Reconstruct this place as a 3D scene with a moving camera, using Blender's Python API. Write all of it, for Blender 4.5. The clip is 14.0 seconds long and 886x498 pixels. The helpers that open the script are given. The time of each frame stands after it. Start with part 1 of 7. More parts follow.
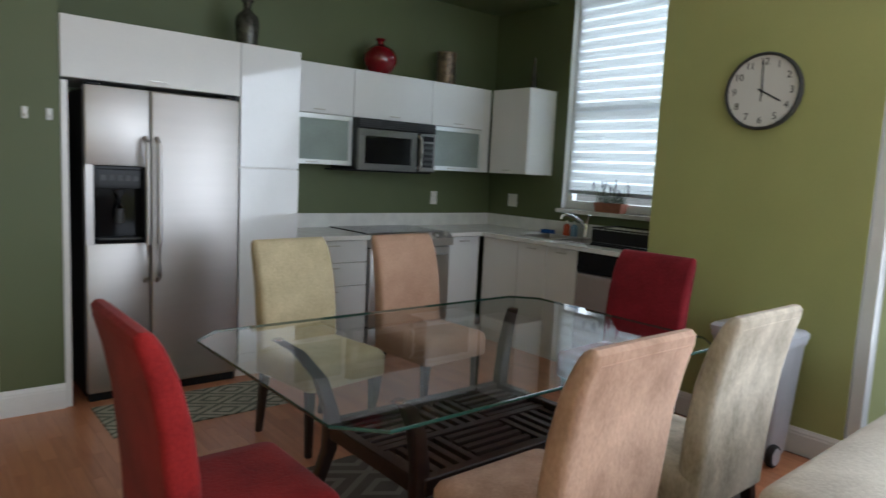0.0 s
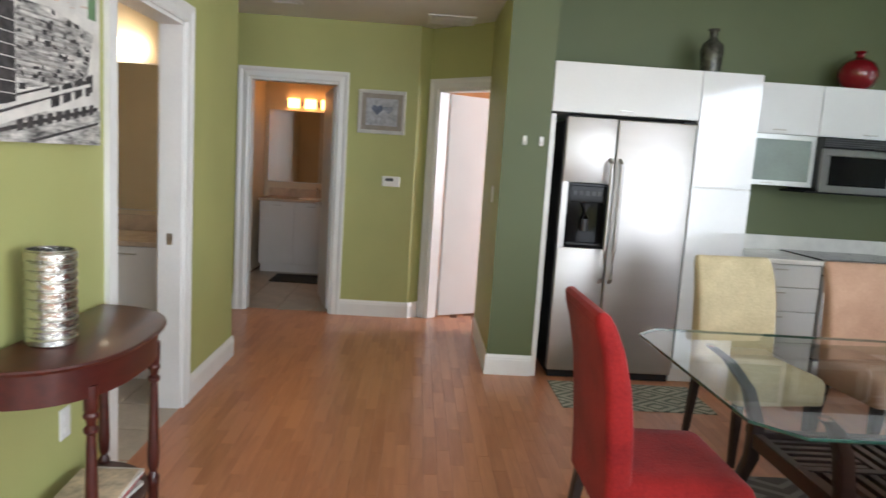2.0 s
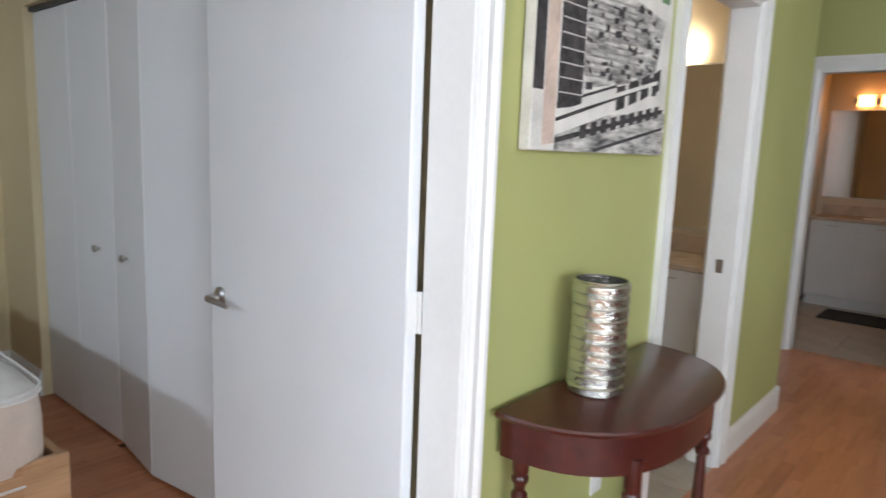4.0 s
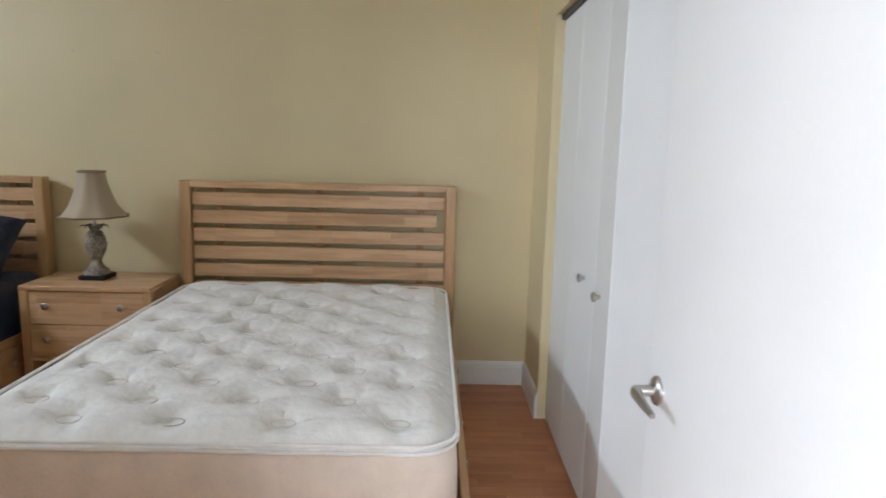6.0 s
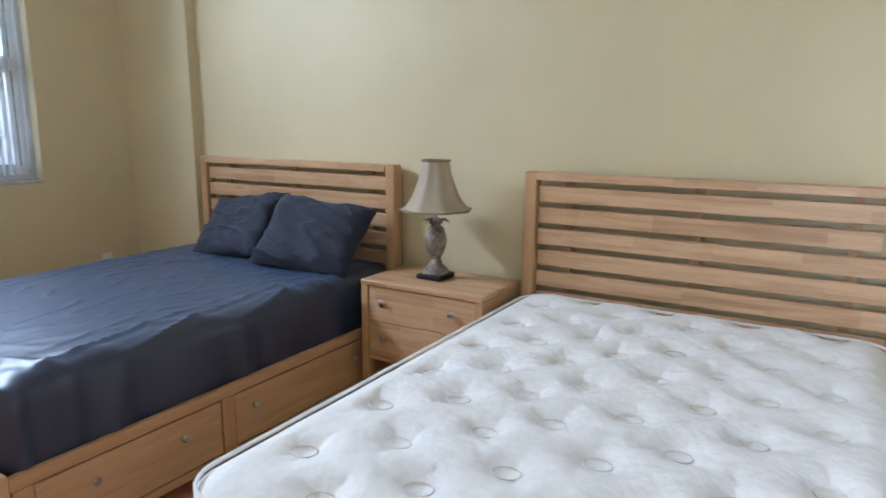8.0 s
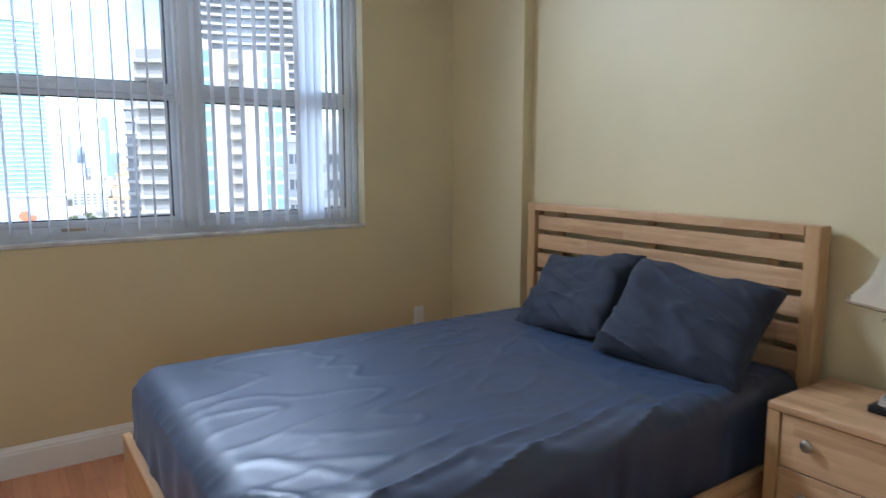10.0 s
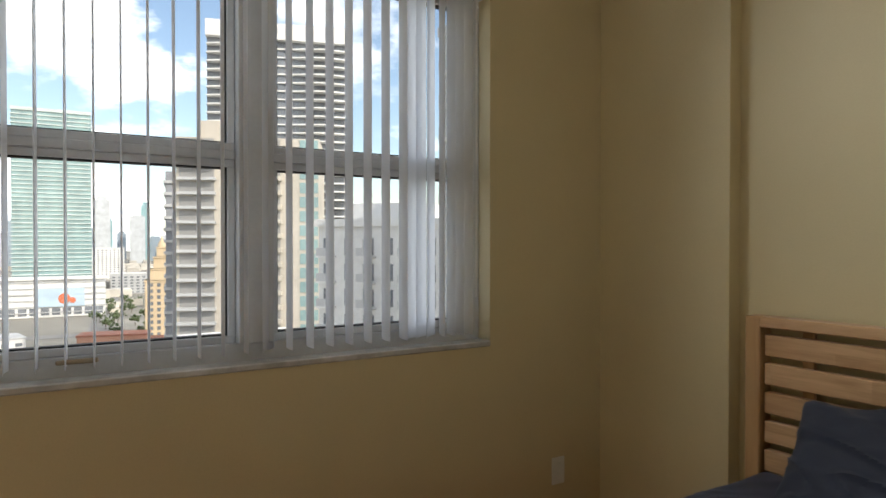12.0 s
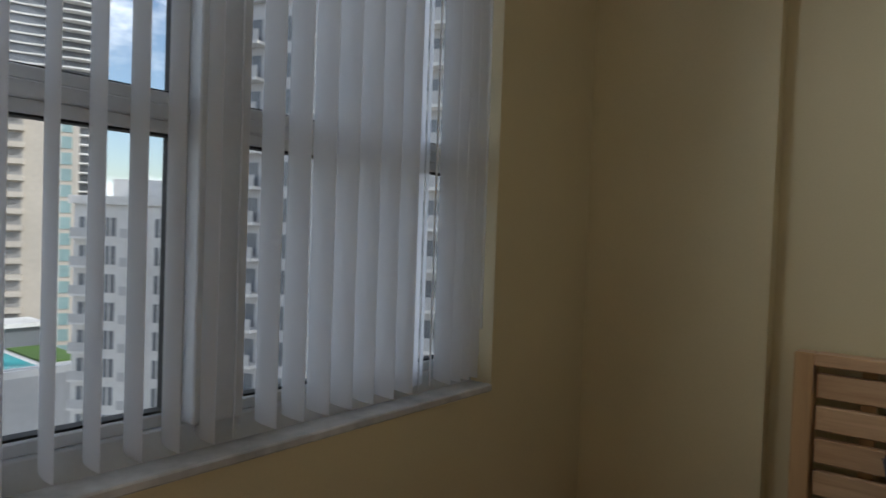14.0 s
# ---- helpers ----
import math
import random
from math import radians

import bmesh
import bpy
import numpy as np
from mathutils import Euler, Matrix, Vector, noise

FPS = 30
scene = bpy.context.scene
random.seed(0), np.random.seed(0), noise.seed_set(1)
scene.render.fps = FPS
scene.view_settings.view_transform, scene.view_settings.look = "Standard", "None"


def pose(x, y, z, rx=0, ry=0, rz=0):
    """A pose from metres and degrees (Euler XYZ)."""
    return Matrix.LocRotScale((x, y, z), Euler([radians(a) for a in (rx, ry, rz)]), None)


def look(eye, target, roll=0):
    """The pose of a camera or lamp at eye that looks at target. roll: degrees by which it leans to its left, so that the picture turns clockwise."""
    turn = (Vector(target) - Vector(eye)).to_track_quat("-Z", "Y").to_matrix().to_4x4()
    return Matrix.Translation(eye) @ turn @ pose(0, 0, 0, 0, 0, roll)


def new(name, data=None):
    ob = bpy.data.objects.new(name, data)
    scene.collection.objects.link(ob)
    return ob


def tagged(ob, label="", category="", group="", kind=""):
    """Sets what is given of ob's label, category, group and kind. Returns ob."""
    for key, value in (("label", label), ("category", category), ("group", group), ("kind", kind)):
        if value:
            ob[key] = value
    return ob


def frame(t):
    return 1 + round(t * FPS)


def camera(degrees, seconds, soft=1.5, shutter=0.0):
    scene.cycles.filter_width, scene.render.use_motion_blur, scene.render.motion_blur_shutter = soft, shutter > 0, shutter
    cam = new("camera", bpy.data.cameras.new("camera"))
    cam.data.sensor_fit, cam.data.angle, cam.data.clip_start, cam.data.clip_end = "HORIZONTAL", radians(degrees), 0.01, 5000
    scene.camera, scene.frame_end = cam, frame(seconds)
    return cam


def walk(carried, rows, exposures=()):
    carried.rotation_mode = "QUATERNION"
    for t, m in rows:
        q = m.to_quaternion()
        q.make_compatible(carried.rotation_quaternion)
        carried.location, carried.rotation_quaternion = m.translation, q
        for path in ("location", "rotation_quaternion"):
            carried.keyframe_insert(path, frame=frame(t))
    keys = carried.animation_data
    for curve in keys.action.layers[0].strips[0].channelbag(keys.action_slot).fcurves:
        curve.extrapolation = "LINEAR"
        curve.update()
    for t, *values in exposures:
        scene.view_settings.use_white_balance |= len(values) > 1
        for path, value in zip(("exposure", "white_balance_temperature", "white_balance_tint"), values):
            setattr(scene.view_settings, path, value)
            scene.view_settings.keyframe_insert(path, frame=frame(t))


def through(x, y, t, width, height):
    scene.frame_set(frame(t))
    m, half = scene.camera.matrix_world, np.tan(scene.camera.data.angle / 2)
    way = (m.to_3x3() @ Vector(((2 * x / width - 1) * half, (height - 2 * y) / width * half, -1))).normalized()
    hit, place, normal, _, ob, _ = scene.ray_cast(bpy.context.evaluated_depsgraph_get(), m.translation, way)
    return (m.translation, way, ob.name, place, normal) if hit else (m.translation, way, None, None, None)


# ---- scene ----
cam = camera(67.6, 14.0, shutter=0.3)
PATH = [
    (0, (1.372, -1.25, 1.398), (2.645, 0.275, 1.163), 2.8),
    (0.5, (1.294, -1.359, 1.41), (2.28, 0.364, 1.171), 3.4),
    (1, (1.289, -1.471, 1.408), (2.001, 0.382, 1.165), 3.7),
    (1.5, (1.277, -1.568, 1.413), (1.691, 0.371, 1.156), 3.7),
    (2, (1.223, -1.614, 1.419), (1.308, 0.366, 1.157), 3.7),
    (2.5, (1.171, -1.571, 1.414), (0.946, 0.399, 1.15), 3.3),
    (3, (1.073, -1.442, 1.412), (0.514, 0.459, 1.145), 2.8),
    (3.5, (0.958, -1.285, 1.41), (0.043, 0.471, 1.127), 2.5),
    (4, (0.882, -1.093, 1.393), (-0.405, 0.408, 1.09), 2.2),
    (4.2, (0.86, -1.011, 1.401), (-0.552, 0.371, 1.09), 2.2),
    (6.3, (0.202, -0.452, 1.393), (-1.768, -0.593, 1.075), 1.2),
    (6.5, (0.124, -0.456, 1.386), (-1.836, -0.697, 1.067), 1.0),
    (7, (-0.109, -0.518, 1.4), (-2.016, -1.024, 1.07), 0.6),
    (7.5, (-0.307, -0.561, 1.382), (-2.118, -1.328, 1.018), 0.4),
    (8, (-0.49, -0.607, 1.389), (-2.177, -1.611, 1.006), 0.3),
    (8.5, (-0.618, -0.737, 1.377), (-2.149, -1.964, 0.988), 0.2),
    (9, (-0.757, -0.957, 1.372), (-2.111, -2.384, 1.012), 0.2),
    (9.2, (-0.82, -1.044, 1.367), (-2.11, -2.533, 1.021), -0.0),
    (11.3, (-1.171, -2.218, 1.435), (-2.183, -3.94, 1.335), 0.3),
    (11.5, (-1.208, -2.322, 1.402), (-2.212, -4.051, 1.345), 0.0),
    (12, (-1.179, -2.663, 1.416), (-2.239, -4.359, 1.393), 0.0),
    (12.5, (-1.151, -2.957, 1.43), (-2.252, -4.627, 1.413), 0.3),
    (13, (-1.15, -3.24, 1.458), (-2.305, -4.873, 1.452), 0.6),
    (13.5, (-1.113, -3.482, 1.48), (-2.412, -5.002, 1.445), 1.2),
    (14, (-1.048, -3.635, 1.485), (-2.6, -4.895, 1.434), 2.0),
]
# stops, kelvin and tint by which the camera adapts from room to room
EXPOSURES = [(0, -0.47, 5800, 10), (0.5, -0.1, 5900, 10), (1.0, 0.1, 6000, 10), (1.5, 0.38, 6000, 10), (3, 0.28, 5950, 12), (4.2, 0.35, 5850, 10), (5.3, 0.7, 6000, 10), (6.3, 1.25, 5900, 10), (7.0, 1.45, 5550, 10), (8.0, 1.62, 5350, 10), (9.2, 1.5, 5350, 10), (11.3, 0.85, 6100, 10),
             (12, 0.5, 6900, 10), (12.5, 0.32, 6800, 10), (13, 0.12, 6700, 10), (13.5, 0.0, 6500, 10), (14, -0.08, 6200, 10)]
walk(cam, [(t, look(eye, target, roll)) for t, eye, target, roll in PATH], exposures=EXPOSURES)

# ---- world, sun, large lights ----
SUN_DIR = Vector((-0.27, 0.75, 0.62)).normalized()
world = bpy.data.worlds.new("world")
scene.world = world
world.use_nodes = True


def build_world():
    nt = world.node_tree
    nt.nodes.clear()
    out = nt.nodes.new("ShaderNodeOutputWorld")
    bg = nt.nodes.new("ShaderNodeBackground")
    sky = nt.nodes.new("ShaderNodeTexSky")
    sky.sky_type = "NISHITA"
    sky.sun_disc = False
    sky.sun_elevation = math.asin(SUN_DIR.z)
    sky.sun_rotation = math.atan2(SUN_DIR.x, SUN_DIR.y)
    co = nt.nodes.new("ShaderNodeTexCoord")
    mp = nt.nodes.new("ShaderNodeMapping")
    mp.inputs["Scale"].default_value = (1, 1, 2.2)
    no = nt.nodes.new("ShaderNodeTexNoise")
    no.inputs["Scale"].default_value = 3.4
    no.inputs["Detail"].default_value = 9
    no.inputs["Roughness"].default_value = 0.56
    ra = nt.nodes.new("ShaderNodeValToRGB")
    ra.color_ramp.elements[0].position = 0.47
    ra.color_ramp.elements[1].position = 0.57
    n2 = nt.nodes.new("ShaderNodeTexNoise")
    n2.inputs["Scale"].default_value = 7
    n2.inputs["Detail"].default_value = 6
    cl = nt.nodes.new("ShaderNodeValToRGB")
    cl.color_ramp.elements[0].position = 0.35
    cl.color_ramp.elements[0].color = (5.0, 5.7, 6.6, 1)
    cl.color_ramp.elements[1].position = 0.62
    cl.color_ramp.elements[1].color = (12.0, 12.1, 12.3, 1)
    mx = nt.nodes.new("ShaderNodeMix")
    mx.data_type = "RGBA"
    L = nt.links.new
    L(co.outputs["Generated"], mp.inputs["Vector"])
    L(mp.outputs["Vector"], no.inputs["Vector"])
    L(mp.outputs["Vector"], n2.inputs["Vector"])
    L(no.outputs["Fac"], ra.inputs["Fac"])
    L(n2.outputs["Fac"], cl.inputs["Fac"])
    L(ra.outputs["Color"], mx.inputs["Factor"])
    L(sky.outputs["Color"], mx.inputs["A"])
    L(cl.outputs["Color"], mx.inputs["B"])
    L(mx.outputs["Result"], bg.inputs["Color"])
    bg.inputs["Strength"].default_value = 0.15
    L(bg.outputs["Background"], out.inputs["Surface"])


build_world()
sun = new("sun", bpy.data.lights.new("sun", "SUN"))
sun.data.energy, sun.data.angle, sun.data.color = 2.6, radians(0.5), (1, 0.95, 0.87)
sun.matrix_world = look(SUN_DIR * 50, (0, 0, 0))


def window_lamp(name, eye, target, w, h, watts, color=(0.93, 0.97, 1.0), spread=180):
    lamp = new(name, bpy.data.lights.new(name, "AREA"))
    lamp.data.shape, lamp.data.size, lamp.data.size_y = "RECTANGLE", w, h
    lamp.data.energy, lamp.data.color = watts, color
    lamp.data.spread = radians(spread)
    lamp.matrix_world = look(eye, target)
    return lamp


window_lamp("balcony_daylight", (4.99, -2.4, 1.55), (0, -2.2, 1.35), 4.2, 1.9, 165)
window_lamp("living_daylight", (2.62, -4.83, 1.8), (2.62, 0, 1.65), 4.6, 1.8, 85)
window_lamp("kitchen_daylight", (5.97, 1.79, 2.0), (4, 1.79, 1.9), 1.2, 1.6, 30)
# unseen fill added above the window frame in place of sky light
window_lamp("bedroom_sky_fill", (-1.62, -4.80, 2.57), (-1.35, -1.6, 1.0), 1.45, 0.3, 21, (0.86, 0.93, 1.0), 135)
# unseen lamp before a blank wall, added to brighten the slanted door's leaf
window_lamp("far_room_fill", (4.86, 4.4, 1.4), (2, 4.7, 1.0), 1.2, 1.6, 105)


# ---- materials ----
def mat(name, color, rough=0.6, metal=0.0, var=0.08, scale=6.0, fine=60.0, bump=0.05, spec=0.5, coat=0.0, stretch=(1, 1, 1), dark=None, gvar=0.0, sheen=0.0):
    """Noise-varied principled material: broad variation, fine grain and a slight bump."""
    m = bpy.data.materials.new(name)
    m.use_nodes = True
    nt = m.node_tree
    b = nt.nodes["Principled BSDF"]
    b.inputs["Roughness"].default_value = rough
    b.inputs["Metallic"].default_value = metal
    b.inputs["Specular IOR Level"].default_value = spec
    b.inputs["Coat Weight"].default_value = coat
    b.inputs["Sheen Weight"].default_value = sheen
    co = nt.nodes.new("ShaderNodeTexCoord")
    mp = nt.nodes.new("ShaderNodeMapping")
    mp.inputs["Scale"].default_value = stretch
    nt.links.new(co.outputs["Object"], mp.inputs["Vector"])
    a = nt.nodes.new("ShaderNodeTexNoise")
    a.inputs["Scale"].default_value = scale
    a.inputs["Detail"].default_value = 4
    f = nt.nodes.new("ShaderNodeTexNoise")
    f.inputs["Scale"].default_value = fine
    f.inputs["Detail"].default_value = 3
    nt.links.new(mp.outputs["Vector"], a.inputs["Vector"])
    nt.links.new(mp.outputs["Vector"], f.inputs["Vector"])
    add = nt.nodes.new("ShaderNodeMath")
    add.operation = "MULTIPLY_ADD"
    add.inputs[1].default_value = 0.4
    nt.links.new(f.outputs["Fac"], add.inputs[0])
    nt.links.new(a.outputs["Fac"], add.inputs[2])
    r = nt.nodes.new("ShaderNodeValToRGB")
    r.color_ramp.elements[0].position = 0.45
    r.color_ramp.elements[1].position = 0.95
    lo = dark or tuple(c * (1 - 2 * var) for c in color)
    hi = tuple(min(1, c * (1 + var)) for c in color)
    r.color_ramp.elements[0].color = (*lo, 1)
    r.color_ramp.elements[1].color = (*hi, 1)
    nt.links.new(add.outputs[0], r.inputs["Fac"])
    nt.links.new(r.outputs["Color"], b.inputs["Base Color"])
    if gvar:
        g = nt.nodes.new("ShaderNodeMapRange")
        g.inputs["To Min"].default_value = max(0.02, rough - gvar)
        g.inputs["To Max"].default_value = rough + gvar
        nt.links.new(a.outputs["Fac"], g.inputs["Value"])
        nt.links.new(g.outputs["Result"], b.inputs["Roughness"])
    if bump:
        bu = nt.nodes.new("ShaderNodeBump")
        bu.inputs["Strength"].default_value = bump
        bu.inputs["Distance"].default_value = 0.01
        nt.links.new(f.outputs["Fac"], bu.inputs["Height"])
        nt.links.new(bu.outputs["Normal"], b.inputs["Normal"])
    return m


def glass_mat(name, color=(0.9, 1, 0.97), rough=0.0, ior=1.5):
    """Thin clear sheet: mostly straight through, with a Fresnel gloss."""
    m = bpy.data.materials.new(name)
    m.use_nodes = True
    nt = m.node_tree
    nt.nodes.clear()
    out = nt.nodes.new("ShaderNodeOutputMaterial")
    tr = nt.nodes.new("ShaderNodeBsdfTransparent")
    tr.inputs["Color"].default_value = (*color, 1)
    gl = nt.nodes.new("ShaderNodeBsdfGlossy")
    gl.inputs["Roughness"].default_value = rough
    fr = nt.nodes.new("ShaderNodeFresnel")
    fr.inputs["IOR"].default_value = ior
    mx = nt.nodes.new("ShaderNodeMixShader")
    nt.links.new(fr.outputs[0], mx.inputs[0])
    nt.links.new(tr.outputs[0], mx.inputs[1])
    nt.links.new(gl.outputs[0], mx.inputs[2])
    nt.links.new(mx.outputs[0], out.inputs["Surface"])
    return m


def emit_mat(name, color, strength):
    m = bpy.data.materials.new(name)
    m.use_nodes = True
    b = m.node_tree.nodes["Principled BSDF"]
    b.inputs["Base Color"].default_value = (*color, 1)
    b.inputs["Emission Color"].default_value = (*color, 1)
    b.inputs["Emission Strength"].default_value = strength
    return m


def fabric_sheet(name, color, through=0.5):
    """Thin cloth or vinyl that lets part of the light through."""
    m = mat(name, color, 0.7, var=0.03, scale=3, fine=120, bump=0.03)
    nt = m.node_tree
    out = nt.nodes["Material Output"]
    b = nt.nodes["Principled BSDF"]
    t = nt.nodes.new("ShaderNodeBsdfTranslucent")
    t.inputs["Color"].default_value = (*color, 1)
    mx = nt.nodes.new("ShaderNodeMixShader")
    mx.inputs[0].default_value = through
    nt.links.new(b.outputs[0], mx.inputs[1])
    nt.links.new(t.outputs[0], mx.inputs[2])
    nt.links.new(mx.outputs[0], out.inputs["Surface"])
    return m


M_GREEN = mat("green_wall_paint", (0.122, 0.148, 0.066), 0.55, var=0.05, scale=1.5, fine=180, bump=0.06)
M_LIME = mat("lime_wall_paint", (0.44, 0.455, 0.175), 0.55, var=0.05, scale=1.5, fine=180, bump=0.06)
M_CREAM = mat("cream_wall_paint", (0.68, 0.575, 0.35), 0.55, var=0.04, scale=1.5, fine=180, bump=0.06)
M_BEIGE = mat("beige_bath_paint", (0.72, 0.62, 0.45), 0.5, var=0.04, scale=2, fine=150, bump=0.05)
M_ORANGE = mat("orange_room_paint", (0.70, 0.36, 0.16), 0.55, var=0.04, scale=2, fine=150, bump=0.05)
M_CEIL = mat("white_ceiling_paint", (0.78, 0.77, 0.74), 0.7, var=0.03, scale=3, fine=200, bump=0.1)
M_TRIM = mat("white_trim_paint", (0.82, 0.82, 0.80), 0.32, var=0.03, scale=4, fine=60, bump=0.02)
M_DOOR = mat("white_door_paint", (0.80, 0.82, 0.83), 0.38, var=0.02, scale=3, fine=90, bump=0.02)
M_SUB = mat("subfloor", (0.16, 0.07, 0.035), 0.5)
M_CONC = mat("concrete", (0.45, 0.44, 0.42), 0.8, var=0.1, scale=0.5, fine=8)


# ---- mesh helpers ----
def box(bm, x0, y0, z0, x1, y1, z1, bevel=0.0, seg=1):
    """Adds a box, its edges rounded by bevel."""
    r = bmesh.ops.create_cube(bm, size=1)
    m = Matrix.Translation(((x0 + x1) / 2, (y0 + y1) / 2, (z0 + z1) / 2)) @ Matrix.Diagonal((abs(x1 - x0), abs(y1 - y0), abs(z1 - z0), 1))
    bmesh.ops.transform(bm, matrix=m, verts=r["verts"])
    if bevel:
        ed = list({e for v in r["verts"] for e in v.link_edges})
        bmesh.ops.bevel(bm, geom=ed, offset=bevel, segments=seg, affect="EDGES", profile=0.5)
    return bm


def boxed(x0, y0, z0, x1, y1, z1, bevel=0.0, seg=1):
    return box(bmesh.new(), x0, y0, z0, x1, y1, z1, bevel, seg)


def link_mesh(name, bm, material, smooth=False):
    me = bpy.data.meshes.new(name)
    bmesh.ops.recalc_face_normals(bm, faces=bm.faces)
    if smooth:
        for f in bm.faces:
            f.smooth = True
    bm.to_mesh(me)
    bm.free()
    for m in material if isinstance(material, (list, tuple)) else [material]:
        me.materials.append(m)
    if smooth:
        me.set_sharp_from_angle(angle=radians(38))
    return new(name, me)


def part(name, bm, material, parent, label="", smooth=False):
    ob = link_mesh(name, bm, material, smooth)
    ob.parent = parent
    return tagged(ob, label)


def sheet(name, pts, material, parent, label=""):
    """One flat glass face with its normal by the order of the points; it throws no shadow."""
    me = bpy.data.meshes.new(name)
    me.from_pydata(pts, [], [tuple(range(len(pts)))])
    me.materials.append(material)
    ob = new(name, me)
    ob.parent = parent
    ob.visible_shadow = False
    return tagged(ob, label)


def thing(name, label, category, x=0, y=0, z=0, rz=0, group=""):
    ob = new(name)
    ob.matrix_basis = pose(x, y, z, 0, 0, rz)
    ob.empty_display_size = 0.1
    return tagged(ob, label, category, group)


def single(name, bm, material, label, category, smooth=False, group="", kind=""):
    return tagged(link_mesh(name, bm, material, smooth), label, category, group, kind)


def structure(name, bm, material, label="", category="", smooth=False):
    return tagged(link_mesh(name, bm, material, smooth), label, category, "", "structure")


def wall(name, axis, a0, a1, b0, b1, z0, z1, holes, mats, label):
    """A wall that runs along axis from b0 to b1 and is a0..a1 thick. holes: (b0, b1, z0, z1).
    mats: materials of the low side, the high side and the reveals."""
    bm = bmesh.new()
    cuts = sorted({b0, b1, *[h[0] for h in holes], *[h[1] for h in holes]})
    for lo, hi in zip(cuts, cuts[1:]):
        spans = [(z0, z1)]
        for h in holes:
            if h[0] <= lo and h[1] >= hi:
                spans = [s for p, q in spans for s in ((p, min(q, h[2])), (max(p, h[3]), q)) if s[1] - s[0] > 1e-4]
        for p, q in spans:
            if axis == "x":
                box(bm, lo, a0, p, hi, a1, q)
            else:
                box(bm, a0, lo, p, a1, hi, q)
    bm.normal_update()
    k = 1 if axis == "x" else 0
    for f in bm.faces:
        f.material_index = 2 if abs(f.normal[k]) < 0.5 else (0 if f.normal[k] < 0 else 1)
    return structure(name, bm, list(mats), label, "wall")


# ---- large structure ----
H = 3.1      # living ceiling
HB = 2.8    # bedroom ceiling, raised to fit the lamp above the window
HH = 2.55    # hall ceiling
# wall between living room and bedroom / first bathroom
wall("wall_west_bedroom", "y", -0.12, 0, -4.97, 0.14, 0, H, [(-0.93, 0.028, 0, 2.04)], (M_CREAM, M_LIME, M_LIME), "lime painted living room wall with bedroom doorway")
wall("wall_west_bath", "y", -0.12, 0, 0.14, 2.86, 0, H, [(1.11, 1.89, 0, 2.03)], (M_BEIGE, M_LIME, M_LIME), "lime painted wall with bathroom doorway")
wall("wall_hall_south", "x", 2.74, 2.86, -2.0, -0.12, 0, H, [], (M_BEIGE, M_LIME, M_LIME), "lime hall wall behind the first bathroom")
wall("wall_hall_end", "y", -2.12, -2.0, 2.74, 4.36, 0, H, [], (M_LIME, M_LIME, M_LIME), "lime wall closing the hall")
wall("wall_hall_north", "x", 4.235, 4.355, -2.0, 1.175, 0, H, [(-0.27, 0.49, 0, 2.03)], (M_LIME, M_BEIGE, M_LIME), "lime hall wall with doorway to the second bathroom")


def slanted_walls():
    """The short bay wall and the angled wall with the third door."""
    def run(name, p, q, thick, holes, mats, label):
        d = Vector((q[0] - p[0], q[1] - p[1], 0))
        ob = wall(name, "x", 0, thick, 0, d.length, 0, H, holes, mats, label)
        ob.matrix_basis = pose(p[0], p[1], 0, 0, 0, math.degrees(math.atan2(d.y, d.x)))
        return ob
    run("wall_bay", (1.175, 4.235), (1.275, 4.335), 0.12, [], (M_LIME, M_LIME, M_LIME), "narrow slanted lime wall beside the hall")
    run("wall_slanted", (1.275, 4.335), (2.15, 3.46), 0.12, [(0.11, 0.88, 0, 2.03)], (M_LIME, M_ORANGE, M_LIME), "slanted lime wall with a doorway")


slanted_walls()
# kitchen
wall("wall_column", "y", 1.757, 2.06, 2.755, 3.86, 0, H, [], (M_LIME, M_GREEN, M_GREEN), "green painted wall end beside the refrigerator")
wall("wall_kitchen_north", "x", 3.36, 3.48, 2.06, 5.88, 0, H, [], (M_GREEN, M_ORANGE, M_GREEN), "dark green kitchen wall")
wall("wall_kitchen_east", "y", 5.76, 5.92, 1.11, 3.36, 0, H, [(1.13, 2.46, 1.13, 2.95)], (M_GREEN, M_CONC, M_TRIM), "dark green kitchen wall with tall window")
wall("wall_clock", "y", 5.02, 5.92, -0.10, 1.11, 0, H, [], (M_LIME, M_CONC, M_LIME), "olive lime wall with the clock")
wall("wall_balcony", "y", 5.02, 5.18, -5.0, -0.10, 0, H, [(-4.6, -0.105, 0.02, 2.6)], (M_LIME, M_CONC, M_TRIM), "lime wall with wide balcony glazing")
wall("wall_south_living", "x", -4.97, -4.79, 0, 5.18, 0, H, [(0.3, 4.95, 0.75, 2.75)], (M_CONC, M_LIME, M_TRIM), "lime wall closing the living room")
